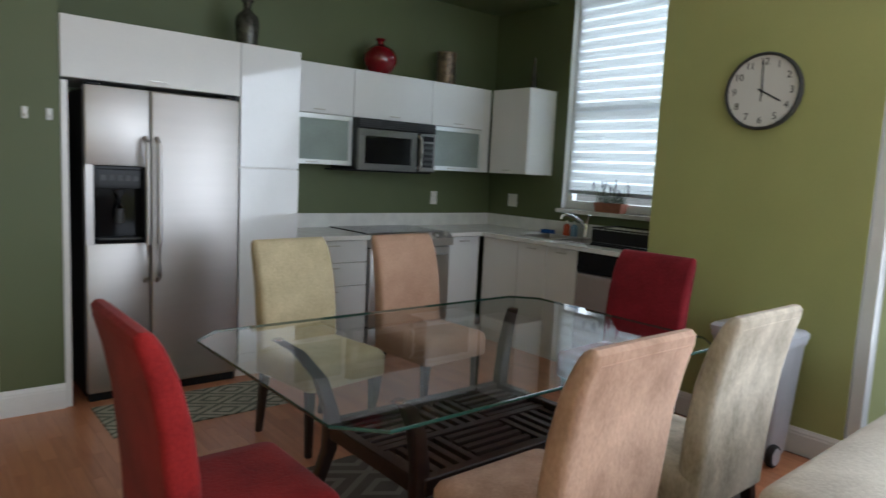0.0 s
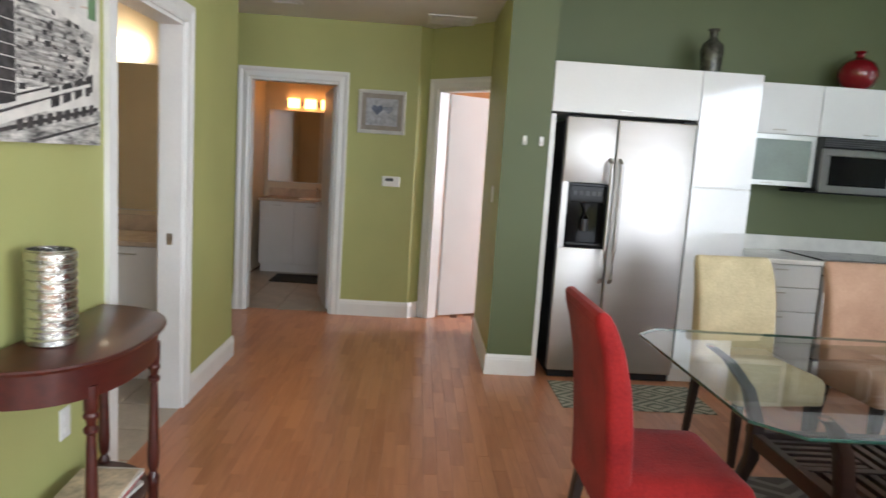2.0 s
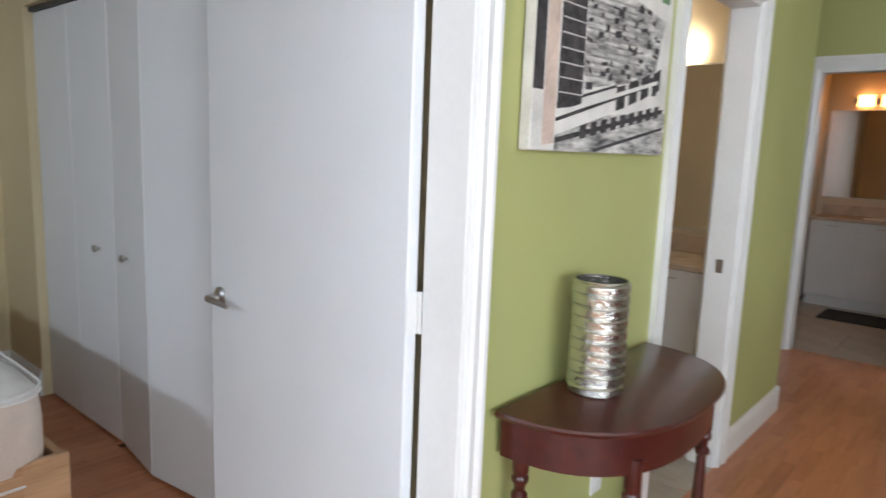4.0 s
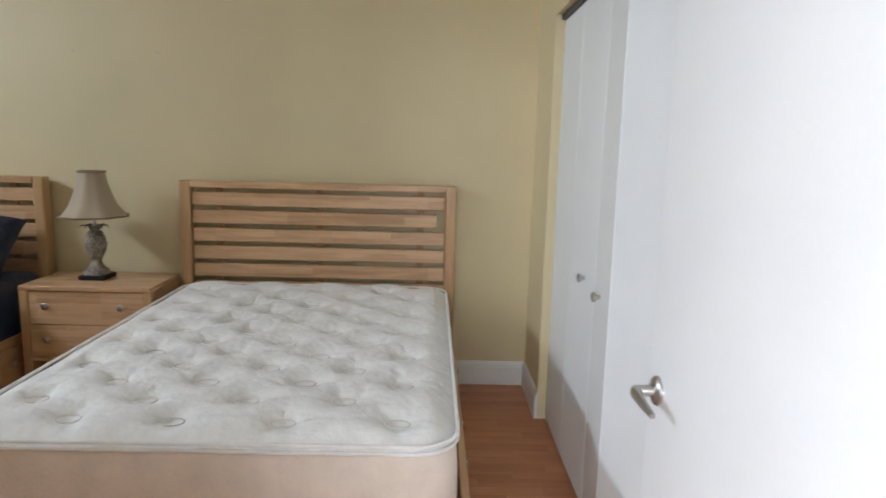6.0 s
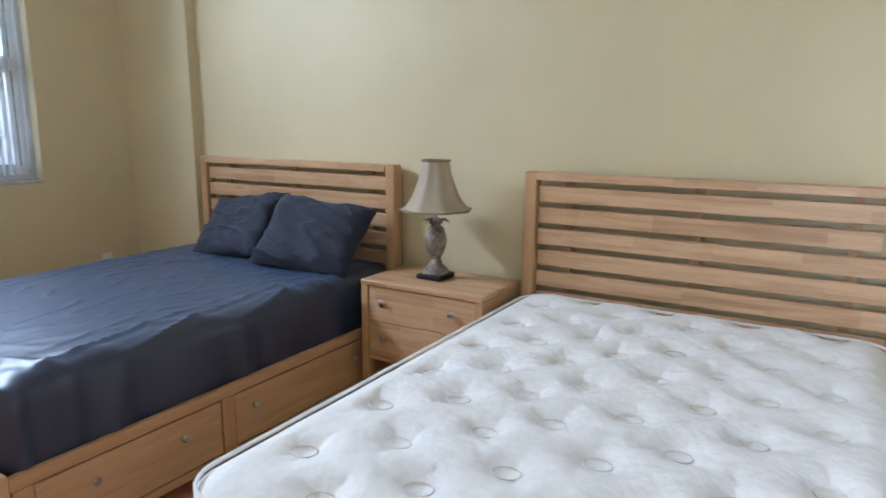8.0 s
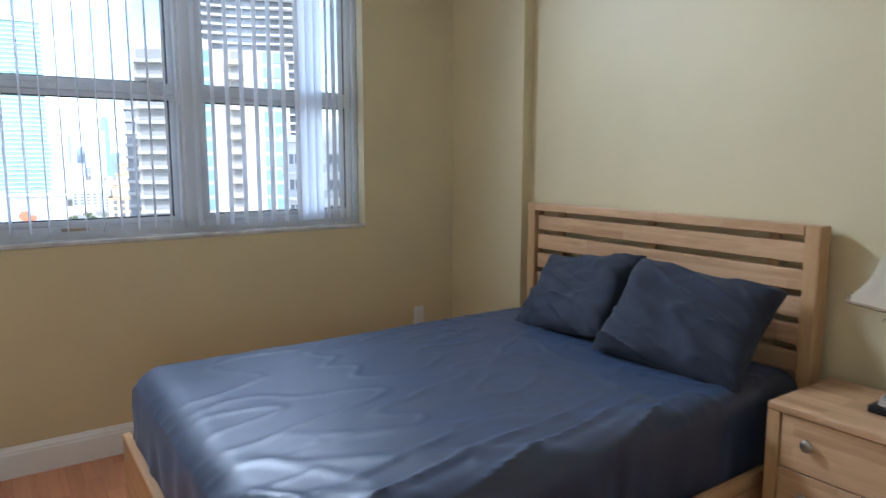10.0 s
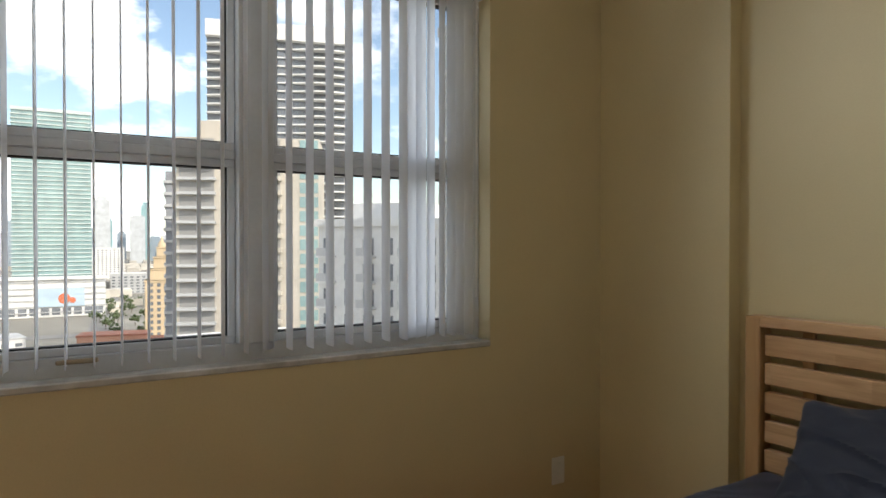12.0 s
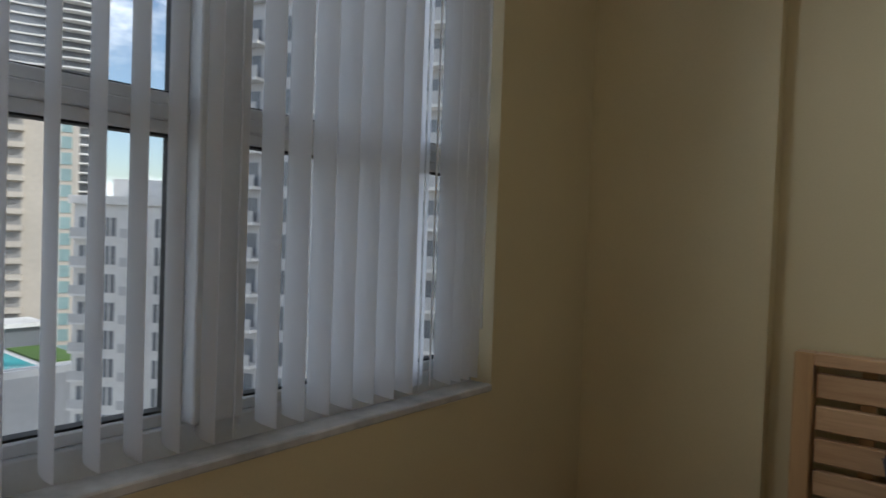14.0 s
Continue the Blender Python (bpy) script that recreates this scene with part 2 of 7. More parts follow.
# bedroom
wall("wall_headboard", "y", -3.52, -3.40, -4.97, 0.9, 0, HB, [], (M_CONC, M_CREAM, M_CREAM), "cream bedroom wall behind the headboards")
wall("wall_pillar", "y", -3.40, -3.335, -4.79, -4.15, 0, HB, [], (M_CREAM, M_CREAM, M_CREAM), "cream wall pillar in the bedroom corner")
# the opening is carried up past the frame to hold the bedroom lamp
wall("wall_window", "x", -4.99, -4.79, -3.52, -0.12, 0, HB, [(-2.728, -0.86, 1.0, 2.74)], (M_CONC, M_CREAM, M_CREAM), "cream bedroom wall below and beside the window")
wall("wall_closet", "x", 0.095, 0.215, -3.40, -0.12, 0, HB, [(-2.91, -1.19, 0, 2.0)], (M_CREAM, M_BEIGE, M_CREAM), "cream bedroom wall with closet opening")
wall("wall_closet_back", "x", 0.8, 0.9, -3.40, -0.12, 0, HB, [], (M_BEIGE, M_BEIGE, M_BEIGE), "closet back wall")
# bathrooms and far room
wall("wall_bath_west", "y", -2.12, -2.0, 0.9, 2.74, 0, H, [], (M_BEIGE, M_BEIGE, M_BEIGE), "beige bathroom wall")
wall("wall_bath2_west", "y", -0.8, -0.68, 4.355, 6.8, 0, HH, [], (M_BEIGE, M_BEIGE, M_BEIGE), "beige second bathroom wall")
wall("wall_bath2_north", "x", 6.65, 6.77, -0.8, 1.3, 0, HH, [], (M_BEIGE, M_BEIGE, M_BEIGE), "beige second bathroom wall behind the mirror")
wall("wall_bath2_east", "y", 0.62, 0.74, 4.355, 6.65, 0, HH, [], (M_BEIGE, M_BEIGE, M_BEIGE), "beige second bathroom side wall")
wall("wall_room3_north", "x", 6.4, 6.5, 0.74, 5.0, 0, HH, [], (M_ORANGE, M_ORANGE, M_ORANGE), "orange wall of the room behind the slanted door")
wall("wall_room3_east", "y", 4.9, 5.0, 3.48, 6.4, 0, HH, [], (M_ORANGE, M_ORANGE, M_ORANGE), "orange wall of the room behind the slanted door")

structure("floor", boxed(-3.6, -5.0, -0.2, 6.0, 7.0, -0.012), M_SUB, "wooden floor under the boards", "floor")
structure("ceiling_living", boxed(0, -4.97, H, 5.92, 3.48, H + 0.15), M_CEIL, "white living room ceiling", "ceiling")
structure("ceiling_hall", boxed(-2.12, 2.76, HH, 2.06, 7, HH + 0.1), M_CEIL, "white lowered hall ceiling", "ceiling")
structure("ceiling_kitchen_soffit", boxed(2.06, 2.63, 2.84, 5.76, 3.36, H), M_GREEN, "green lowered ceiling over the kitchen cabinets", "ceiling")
structure("ceiling_bath", boxed(-2.12, 0.22, HH, -0.12, 2.74, HH + 0.1), M_CEIL, "white bathroom ceiling", "ceiling")
structure("ceiling_room", boxed(2.06, 3.48, HH, 5.0, 6.5, HH + 0.1), M_CEIL, "white ceiling of the far room", "ceiling")
structure("ceiling_bedroom", boxed(-3.52, -4.97, HB, -0.12, 0.9, HB + 0.15), M_CEIL, "white bedroom ceiling", "ceiling")


# ---- more mesh helpers ----
def ring(pts):
    return [Vector(p) for p in pts]


def loft(rings, cap=True, bm=None):
    """Skins a row of closed rings of equal length."""
    bm = bm or bmesh.new()
    rows = [[bm.verts.new(p) for p in r] for r in rings]
    n = len(rows[0])
    for a, b in zip(rows, rows[1:]):
        for i in range(n):
            bm.faces.new((a[i], a[(i + 1) % n], b[(i + 1) % n], b[i]))
    if cap:
        bm.faces.new(list(reversed(rows[0])))
        bm.faces.new(rows[-1])
    return bm


def revolve(profile, n=24, x=0.0, y=0.0, bm=None, cap=True):
    """Turned shape from (radius, z) pairs."""
    return loft([[Vector((x + r * math.cos(2 * math.pi * i / n), y + r * math.sin(2 * math.pi * i / n), z)) for i in range(n)] for r, z in profile], cap, bm)


def rrect(w, d, r, seg=4):
    """Rounded rectangle ring in xy."""
    pts = []
    for cx, cy, a0 in ((w / 2 - r, d / 2 - r, 0), (-w / 2 + r, d / 2 - r, 90), (-w / 2 + r, -d / 2 + r, 180), (w / 2 - r, -d / 2 + r, 270)):
        for k in range(seg + 1):
            a = radians(a0 + 90 * k / seg)
            pts.append((cx + r * math.cos(a), cy + r * math.sin(a)))
    return pts


def tube(points, radius, n=8, bm=None):
    """Round bar along a line of points."""
    pts = [Vector(p) for p in points]
    rings = []
    for i, p in enumerate(pts):
        d = (pts[min(i + 1, len(pts) - 1)] - pts[max(i - 1, 0)]).normalized()
        u = d.cross(Vector((0, 0, 1)))
        u = u.normalized() if u.length > 0.01 else Vector((1, 0, 0))
        v = d.cross(u)
        rr = radius[i] if isinstance(radius, (list, tuple)) else radius
        rings.append([p + rr * (math.cos(2 * math.pi * k / n) * u + math.sin(2 * math.pi * k / n) * v) for k in range(n)])
    return loft(rings, True, bm)


def moved(bm, m):
    bmesh.ops.transform(bm, matrix=m, verts=bm.verts)
    return bm


def prism(pts, z0, z1, bevel=0.0):
    bm = loft([[Vector((x, y, z0)) for x, y in pts], [Vector((x, y, z1)) for x, y in pts]])
    if bevel:
        bmesh.ops.bevel(bm, geom=list(bm.edges), offset=bevel, segments=1, affect="EDGES")
    return bm


def text_mesh(body, size, depth=0.0005):
    cu = bpy.data.curves.new("letters", "FONT")
    cu.body, cu.size, cu.extrude, cu.align_x, cu.align_y = body, size, depth, "CENTER", "CENTER"
    ob = new("letters", cu)
    bpy.context.view_layer.update()
    me = bpy.data.meshes.new_from_object(ob.evaluated_get(bpy.context.evaluated_depsgraph_get()))
    bm = bmesh.new()
    bm.from_mesh(me)
    bpy.data.objects.remove(ob)
    bpy.data.meshes.remove(me)
    bpy.data.curves.remove(cu)
    return bm


# ---- more materials ----
def wood_mat(name, light, dark, rough=0.4, along="x", coat=0.0, rnd=0.0, blocks=0.0):
    """Streaky timber with grain along one axis; rnd spreads the tone between separate pieces."""
    m = bpy.data.materials.new(name)
    m.use_nodes = True
    nt = m.node_tree
    b = nt.nodes["Principled BSDF"]
    L = nt.links.new
    co = nt.nodes.new("ShaderNodeTexCoord")
    mp = nt.nodes.new("ShaderNodeMapping")
    mp.inputs["Scale"].default_value = {"x": (1.2, 14, 14), "y": (14, 1.2, 14), "z": (14, 14, 1.2)}[along]
    L(co.outputs["Object"], mp.inputs["Vector"])
    oi = nt.nodes.new("ShaderNodeObjectInfo")
    ge = nt.nodes.new("ShaderNodeNewGeometry")
    sm = nt.nodes.new("ShaderNodeMath")
    sm.operation = "ADD"
    L(oi.outputs["Random"], sm.inputs[0])
    L(ge.outputs["Random Per Island"], sm.inputs[1])
    fr = nt.nodes.new("ShaderNodeMath")
    fr.operation = "FRACT"
    L(sm.outputs[0], fr.inputs[0])
    off = nt.nodes.new("ShaderNodeVectorMath")
    off.operation = "ADD"
    L(mp.outputs["Vector"], off.inputs[0])
    sc = nt.nodes.new("ShaderNodeMath")
    sc.operation = "MULTIPLY"
    sc.inputs[1].default_value = 37.0
    L(fr.outputs[0], sc.inputs[0])
    L(sc.outputs[0], off.inputs[1])
    a = nt.nodes.new("ShaderNodeTexNoise")
    a.inputs["Scale"].default_value = 2.2
    a.inputs["Detail"].default_value = 6
    a.inputs["Distortion"].default_value = 0.6
    L(off.outputs[0], a.inputs["Vector"])
    f = nt.nodes.new("ShaderNodeTexNoise")
    f.inputs["Scale"].default_value = 14
    L(off.outputs[0], f.inputs["Vector"])
    ad = nt.nodes.new("ShaderNodeMath")
    ad.operation = "MULTIPLY_ADD"
    ad.inputs[1].default_value = 0.25
    L(f.outputs["Fac"], ad.inputs[0])
    L(a.outputs["Fac"], ad.inputs[2])
    tone = nt.nodes.new("ShaderNodeMath")
    tone.operation = "MULTIPLY_ADD"
    tone.inputs[1].default_value = rnd
    L(fr.outputs[0], tone.inputs[0])
    L(ad.outputs[0], tone.inputs[2])
    if blocks:
        # short glued lengths that differ in tone
        cell = nt.nodes.new("ShaderNodeVectorMath")
        cell.operation = "MULTIPLY"
        cell.inputs[1].default_value = {"x": (3.1, 26, 26), "y": (26, 3.1, 26), "z": (26, 26, 3.1)}[along]
        L(co.outputs["Object"], cell.inputs[0])
        shift = nt.nodes.new("ShaderNodeVectorMath")
        shift.operation = "ADD"
        L(cell.outputs[0], shift.inputs[0])
        L(sc.outputs[0], shift.inputs[1])
        fl = nt.nodes.new("ShaderNodeVectorMath")
        fl.operation = "FLOOR"
        L(shift.outputs[0], fl.inputs[0])
        wn = nt.nodes.new("ShaderNodeTexWhiteNoise")
        L(fl.outputs[0], wn.inputs["Vector"])
        mix = nt.nodes.new("ShaderNodeMath")
        mix.operation = "MULTIPLY_ADD"
        mix.inputs[1].default_value = blocks
        L(wn.outputs["Value"], mix.inputs[0])
        L(tone.outputs[0], mix.inputs[2])
        tone = mix
    r = nt.nodes.new("ShaderNodeValToRGB")
    r.color_ramp.elements[0].position, r.color_ramp.elements[1].position = 0.4 + blocks * 0.4, 0.85 + rnd + blocks * 0.6
    r.color_ramp.elements[0].color, r.color_ramp.elements[1].color = (*dark, 1), (*light, 1)
    L(tone.outputs[0], r.inputs["Fac"])
    L(r.outputs["Color"], b.inputs["Base Color"])
    b.inputs["Roughness"].default_value = rough
    b.inputs["Coat Weight"].default_value = coat
    b.inputs["Coat Roughness"].default_value = 0.12
    bu = nt.nodes.new("ShaderNodeBump")
    bu.inputs["Strength"].default_value = 0.04
    bu.inputs["Distance"].default_value = 0.004
    L(a.outputs["Fac"], bu.inputs["Height"])
    L(bu.outputs["Normal"], b.inputs["Normal"])
    return m


M_LAM = wood_mat("laminate_floor_strip", (0.56, 0.238, 0.117), (0.38, 0.14, 0.064), 0.3, "y", rnd=0.4)
M_MAHOG = wood_mat("mahogany_varnish", (0.075, 0.013, 0.009), (0.042, 0.0075, 0.006), 0.32, "y", coat=0.25)
M_ESPR = wood_mat("espresso_wood", (0.028, 0.014, 0.011), (0.012, 0.006, 0.005), 0.35, "x", coat=0.2)
M_GLOSSW = mat("white_gloss_lacquer", (0.82, 0.83, 0.84), 0.08, var=0.015, scale=3, fine=30, bump=0.004, coat=0.5)
M_WHITEM = mat("white_cabinet_front", (0.80, 0.79, 0.77), 0.22, var=0.02, scale=3, fine=60, bump=0.01)
M_QUARTZ = mat("white_speckled_worktop", (0.80, 0.79, 0.76), 0.2, var=0.06, scale=9, fine=260, bump=0.0)
M_STEEL = mat("brushed_steel", (0.52, 0.495, 0.475), 0.42, 1.0, var=0.03, scale=1.2, fine=30, bump=0, stretch=(1, 1, 12), gvar=0.03)
M_CHROME = mat("chrome", (0.8, 0.8, 0.8), 0.08, 1.0, var=0.02, bump=0)
M_NICKEL = mat("satin_nickel", (0.55, 0.53, 0.50), 0.3, 1.0, var=0.04, bump=0.01)
M_DKSTEEL = mat("dark_brushed_steel", (0.20, 0.195, 0.19), 0.34, 1.0, var=0.05, scale=1.2, fine=30, bump=0, stretch=(1, 1, 12), gvar=0.03)
M_BLACK = mat("black_plastic", (0.010, 0.010, 0.011), 0.4, var=0.1, bump=0.02, spec=0.3)
M_BLACKGL = mat("black_glass", (0.008, 0.008, 0.009), 0.06, var=0.1, bump=0, spec=0.22)
M_DARKGREY = mat("dark_grey_plastic", (0.05, 0.05, 0.052), 0.4, var=0.1, bump=0.02)
M_FROST = mat("frosted_cabinet_glass", (0.30, 0.36, 0.34), 0.18, var=0.08, scale=4, fine=60, bump=0.01)
M_ALU = mat("aluminium_frame", (0.70, 0.72, 0.72), 0.3, 0.8, var=0.03, bump=0.01)
M_PLATE = mat("white_plastic", (0.80, 0.80, 0.77), 0.35, var=0.03, bump=0.01)
M_TILE = mat("beige_floor_tile", (0.52, 0.46, 0.38), 0.3, var=0.12, scale=5, fine=50, bump=0.02)
M_GLASS = glass_mat("clear_glass", (0.93, 0.97, 0.955), 0.0, 1.75)
M_GLEDGE = mat("green_glass_edge", (0.02, 0.075, 0.06), 0.1, var=0.1, bump=0, coat=0.4)
M_MIRROR = mat("mirror_silver", (0.86, 0.86, 0.84), 0.02, 1.0, var=0.01, bump=0)
M_RUBBER = mat("black_rubber", (0.02, 0.02, 0.02), 0.7, var=0.1)


def velvet(name, color, dark, rough=0.85, blotch=5.0, stretch=(1, 1, 1)):
    return mat(name, color, rough, var=0.2, scale=blotch, fine=90, bump=0.25, dark=dark, sheen=0.08, spec=0.2, stretch=stretch)


M_RED = velvet("red_velour", (0.30, 0.016, 0.015), (0.17, 0.009, 0.010))
M_DKRED = velvet("wine_velour", (0.23, 0.012, 0.020), (0.13, 0.008, 0.012))
M_CREAMV = velvet("cream_velour", (0.60, 0.51, 0.33), (0.45, 0.37, 0.22))
M_TAN = velvet("tan_suede", (0.56, 0.37, 0.27), (0.40, 0.245, 0.17), blotch=9, stretch=(1, 1, 0.6))
M_TANP = velvet("smooth_tan_suede", (0.50, 0.32, 0.225), (0.42, 0.25, 0.17), blotch=4)
M_SAND = velvet("sand_suede", (0.60, 0.53, 0.43), (0.33, 0.28, 0.21), blotch=10, stretch=(1, 1, 0.5))
M_SOFA = velvet("grey_beige_sofa_cloth", (0.52, 0.48, 0.41), (0.42, 0.38, 0.32))

# ---- trims: baseboards, casings ----


def baseboard(name, p, q, label="white painted baseboard along the wall"):
    """Moulded skirting from p to q; the wall is on the right-hand side of the way."""
    d = Vector((q[0] - p[0], q[1] - p[1], 0))
    prof = [(0, 0), (0.016, 0), (0.016, 0.105), (0.013, 0.112), (0.013, 0.120), (0.008, 0.132), (0.006, 0.14), (0, 0.14)]
    bm = loft([[Vector((s, a, z)) for a, z in prof] for s in (0, d.length)])
    ob = structure(name, bm, M_TRIM, label, "baseboard")
    ob.matrix_basis = pose(p[0], p[1], 0, 0, 0, math.degrees(math.atan2(d.y, d.x)))
    return ob


BB = "baseboard"
baseboard(BB, (0, 1.02), (0, 0.08))
baseboard(BB, (0, -0.982), (0, -4.79))
baseboard(BB, (0, 2.876), (0, 1.98))
baseboard(BB, (-2.0, 2.86), (0.016, 2.86))
baseboard(BB, (1.181, 4.235), (0.58, 4.235))
baseboard(BB, (-0.36, 4.235), (-2.0, 4.235))
baseboard(BB, (1.28, 4.33), (1.175, 4.225))
baseboard(BB, (1.757, 2.74), (1.757, 3.8))
baseboard(BB, (2.06, 2.755), (1.741, 2.755))
baseboard(BB, (5.02, -0.10), (5.02, 1.11))
baseboard(BB, (-3.40, 0.095), (-3.40, -4.134), "white baseboard behind the beds")
baseboard(BB, (-2.91, 0.095), (-3.40, 0.095), "white baseboard beside the closet")
baseboard(BB, (-3.335, -4.15), (-3.335, -4.79), "white baseboard on the pillar")
baseboard(BB, (-3.335, -4.79), (-0.12, -4.79), "white baseboard under the window")
baseboard(BB, (-0.12, -4.79), (-0.12, -1.02), "white baseboard in the bedroom")


def casing(name, w, h, depth, label, face=0.09):
    """Door casing with moulded legs and head on both sides, a jamb lining and stops. Origin: left foot of the opening, wall from y 0 to depth."""
    ob = new(name)
    tagged(ob, label, "door frame", "", "structure")
    k = face / 0.09
    prof = [(0, 0), (0, 0.012), (0.012 * k, 0.018), (0.05 * k, 0.014), (0.07 * k, 0.022), (face, 0.022), (face, 0)]
    for side in (0, 1):
        f = -1 if side == 0 else 1
        y0 = 0 if side == 0 else depth
        rows = [[Vector((-a, y0 + f * t, 0)) for a, t in prof], [Vector((-a, y0 + f * t, h + a)) for a, t in prof],
                [Vector((w + a, y0 + f * t, h + a)) for a, t in prof], [Vector((w + a, y0 + f * t, 0)) for a, t in prof]]
        part("moulding", loft(rows), M_TRIM, ob)
    bm = bmesh.new()
    box(bm, -0.002, 0, 0, 0.018, depth, h, 0.002)
    box(bm, w - 0.018, 0, 0, w + 0.002, depth, h, 0.002)
    box(bm, 0.018, 0, h - 0.018, w - 0.018, depth, h + 0.002, 0.002)
    part("jamb", bm, M_TRIM, ob)
    return ob


def placed(ob, x, y, z=0, rz=0):
    ob.matrix_basis = pose(x, y, z, 0, 0, rz)
    return ob


placed(casing("door_frame_bath", 0.78, 2.03, 0.12, "white door casing of the first bathroom"), 0, 1.11, 0, 90)
placed(casing("door_frame_bedroom", 0.958, 2.04, 0.12, "white door casing of the bedroom", 0.052), 0, -0.93, 0, 90)
placed(casing("door_frame_bath_two", 0.76, 2.03, 0.12, "white door casing of the second bathroom"), -0.27, 4.235, 0, 0)
placed(casing("door_frame_slanted", 0.77, 2.03, 0.12, "white door casing in the slanted wall"), 1.275 + 0.11 * 0.7071, 4.335 - 0.11 * 0.7071, 0, -45)


def lever(parent, x, y, z, side=-1):
    """Satin lever handle on a round rose; side: the way it stands off, along y."""
    h = part("lever_handle", moved(revolve([(0.031, 0), (0.031, 0.006), (0.026, 0.011), (0.012, 0.013), (0.011, 0.045), (0.0, 0.045)], 24), pose(x, y, z, 90 if side < 0 else -90)), M_NICKEL, parent, "satin nickel lever handle", True)
    pts = [(x, y + side * 0.045, z), (x + 0.03, y + side * 0.055, z + 0.004), (x + 0.075, y + side * 0.052, z), (x + 0.115, y + side * 0.045, z - 0.008)]
    part("lever", tube(pts, [0.012, 0.011, 0.009, 0.006], 10), M_NICKEL, h, "", True)


def door_leaf(name, w, h, label, lever_z=0.93, hinges=(0.28, 1.01, 1.78)):
    """Flush door: hinge edge at x 0, leaf to -x, faces at y -0.035 and 0."""
    ob = thing(name, label, "door")
    part("leaf", boxed(-w, -0.035, 0.012, 0, 0, h, 0.003), M_DOOR, ob)
    lever(ob, -w + 0.065, -0.035, lever_z, -1)
    lever(ob, -w + 0.065, 0.0, lever_z, 1)
    for z in hinges:
        bm = boxed(-0.004, -0.034, z - 0.05, 0.002, -0.002, z + 0.05)
        revolve([(0.007, z - 0.05), (0.007, z + 0.05)], 10, 0.006, 0.004, bm)
        part("hinge", bm, M_TRIM, ob, "white painted butt hinge")
    return ob


d = door_leaf("door_bedroom", 0.905, 2.03, "open white flush bedroom door with satin lever", 0.9)
placed(d, -0.14, 0.014, 0, -2.0)
d = door_leaf("door_slanted", 0.765, 2.01, "open white flush door beside the kitchen wall end")
placed(d, 1.275 + 0.135 * 0.7071 + 0.10, 4.335 - 0.135 * 0.7071 + 0.10, 0, 180 + 27)
d = door_leaf("door_bath_two", 0.735, 2.01, "open white flush door of the second bathroom")
placed(d, 0.465, 4.37, 0, -76)


def jamb_plates():
    p = single("strike_plate", boxed(-0.075, 1.868, 0.895, -0.045, 1.874, 0.955, 0.001), M_NICKEL, "satin nickel strike plate on the bathroom door jamb", "strike plate")
    return p


jamb_plates()


# ---- dining set ----
def dining_chair(name, fabric, label, group):
    """Slip-covered parsons chair that faces +y."""
    ob = thing(name, label, "chair", group=group)
    w = 0.47
    # seat: padded block with a crowned top
    rings = []
    for z, gx, gy in ((0.335, 0.0, 0.0), (0.345, 0.006, 0.006), (0.44, 0.006, 0.006), (0.462, -0.004, -0.004), (0.474, -0.022, -0.022), (0.48, -0.08, -0.08)):
        rings.append([Vector((x, y + 0.015, z)) for x, y in rrect(w + 2 * gx, 0.45 + 2 * gy, 0.03)])
    part("seat", loft(rings), fabric, ob, "", True)
    rings = []
    for y, z, t in ((-0.195, 0.335, 0.075), (-0.195, 0.48, 0.085), (-0.205, 0.62, 0.09), (-0.222, 0.76, 0.085), (-0.25, 0.88, 0.076), (-0.277, 0.955, 0.066), (-0.29, 0.988, 0.05), (-0.293, 1.0, 0.02)):
        inset = 0.0 if z < 0.95 else (0.004 if z < 0.97 else (0.01 if z < 0.995 else 0.02))
        rings.append([Vector((px, y + py, z)) for px, py in rrect(w - 2 * inset, t, min(0.026, t * 0.45))])
    part("backrest", loft(rings), fabric, ob, "", True)
    bm = tube([(-w / 2 + 0.03, -0.333, 0.955), (0, -0.334, 0.957), (w / 2 - 0.03, -0.333, 0.955)], 0.002, 6)
    part("piping", moved(bm, pose(0, 0.022, 0.005)), fabric, ob)
    for x, y, lean in ((-0.2, 0.19, 0.0), (0.2, 0.19, 0.0), (-0.2, -0.19, -0.05), (0.2, -0.19, -0.05)):
        bm = loft([[Vector((x + px, y + lean + py, 0)) for px, py in rrect(0.03, 0.03, 0.004, 1)], [Vector((x + px, y + py, 0.345)) for px, py in rrect(0.045, 0.045, 0.005, 1)]])
        part("leg", bm, M_ESPR, ob, "dark wooden tapered leg")
    return ob


G = "chairs round the glass table"
placed(dining_chair("dining_chair", M_RED, "bright red velour slipcovered dining chair at the table end", G), 2.09, 0.52, 0, -90)
placed(dining_chair("dining_chair", M_CREAMV, "cream velour dining chair facing the camera across glass", G), 3.03, 1.68, 0, 188)
placed(dining_chair("dining_chair", M_TANP, "tan suede dining chair with creased cover", G), 3.78, 1.72, 0, 184)
placed(dining_chair("dining_chair", M_DKRED, "wine red velour dining chair at far table end", G), 4.33, 0.775, 0, 92)
placed(dining_chair("dining_chair", M_TAN, "rosy tan suede dining chair with rubbed back", G), 2.83, -0.03, 0, 0)
placed(dining_chair("dining_chair", M_SAND, "sand coloured suede dining chair with mottled back", G), 3.54, -0.02, 0, 0)


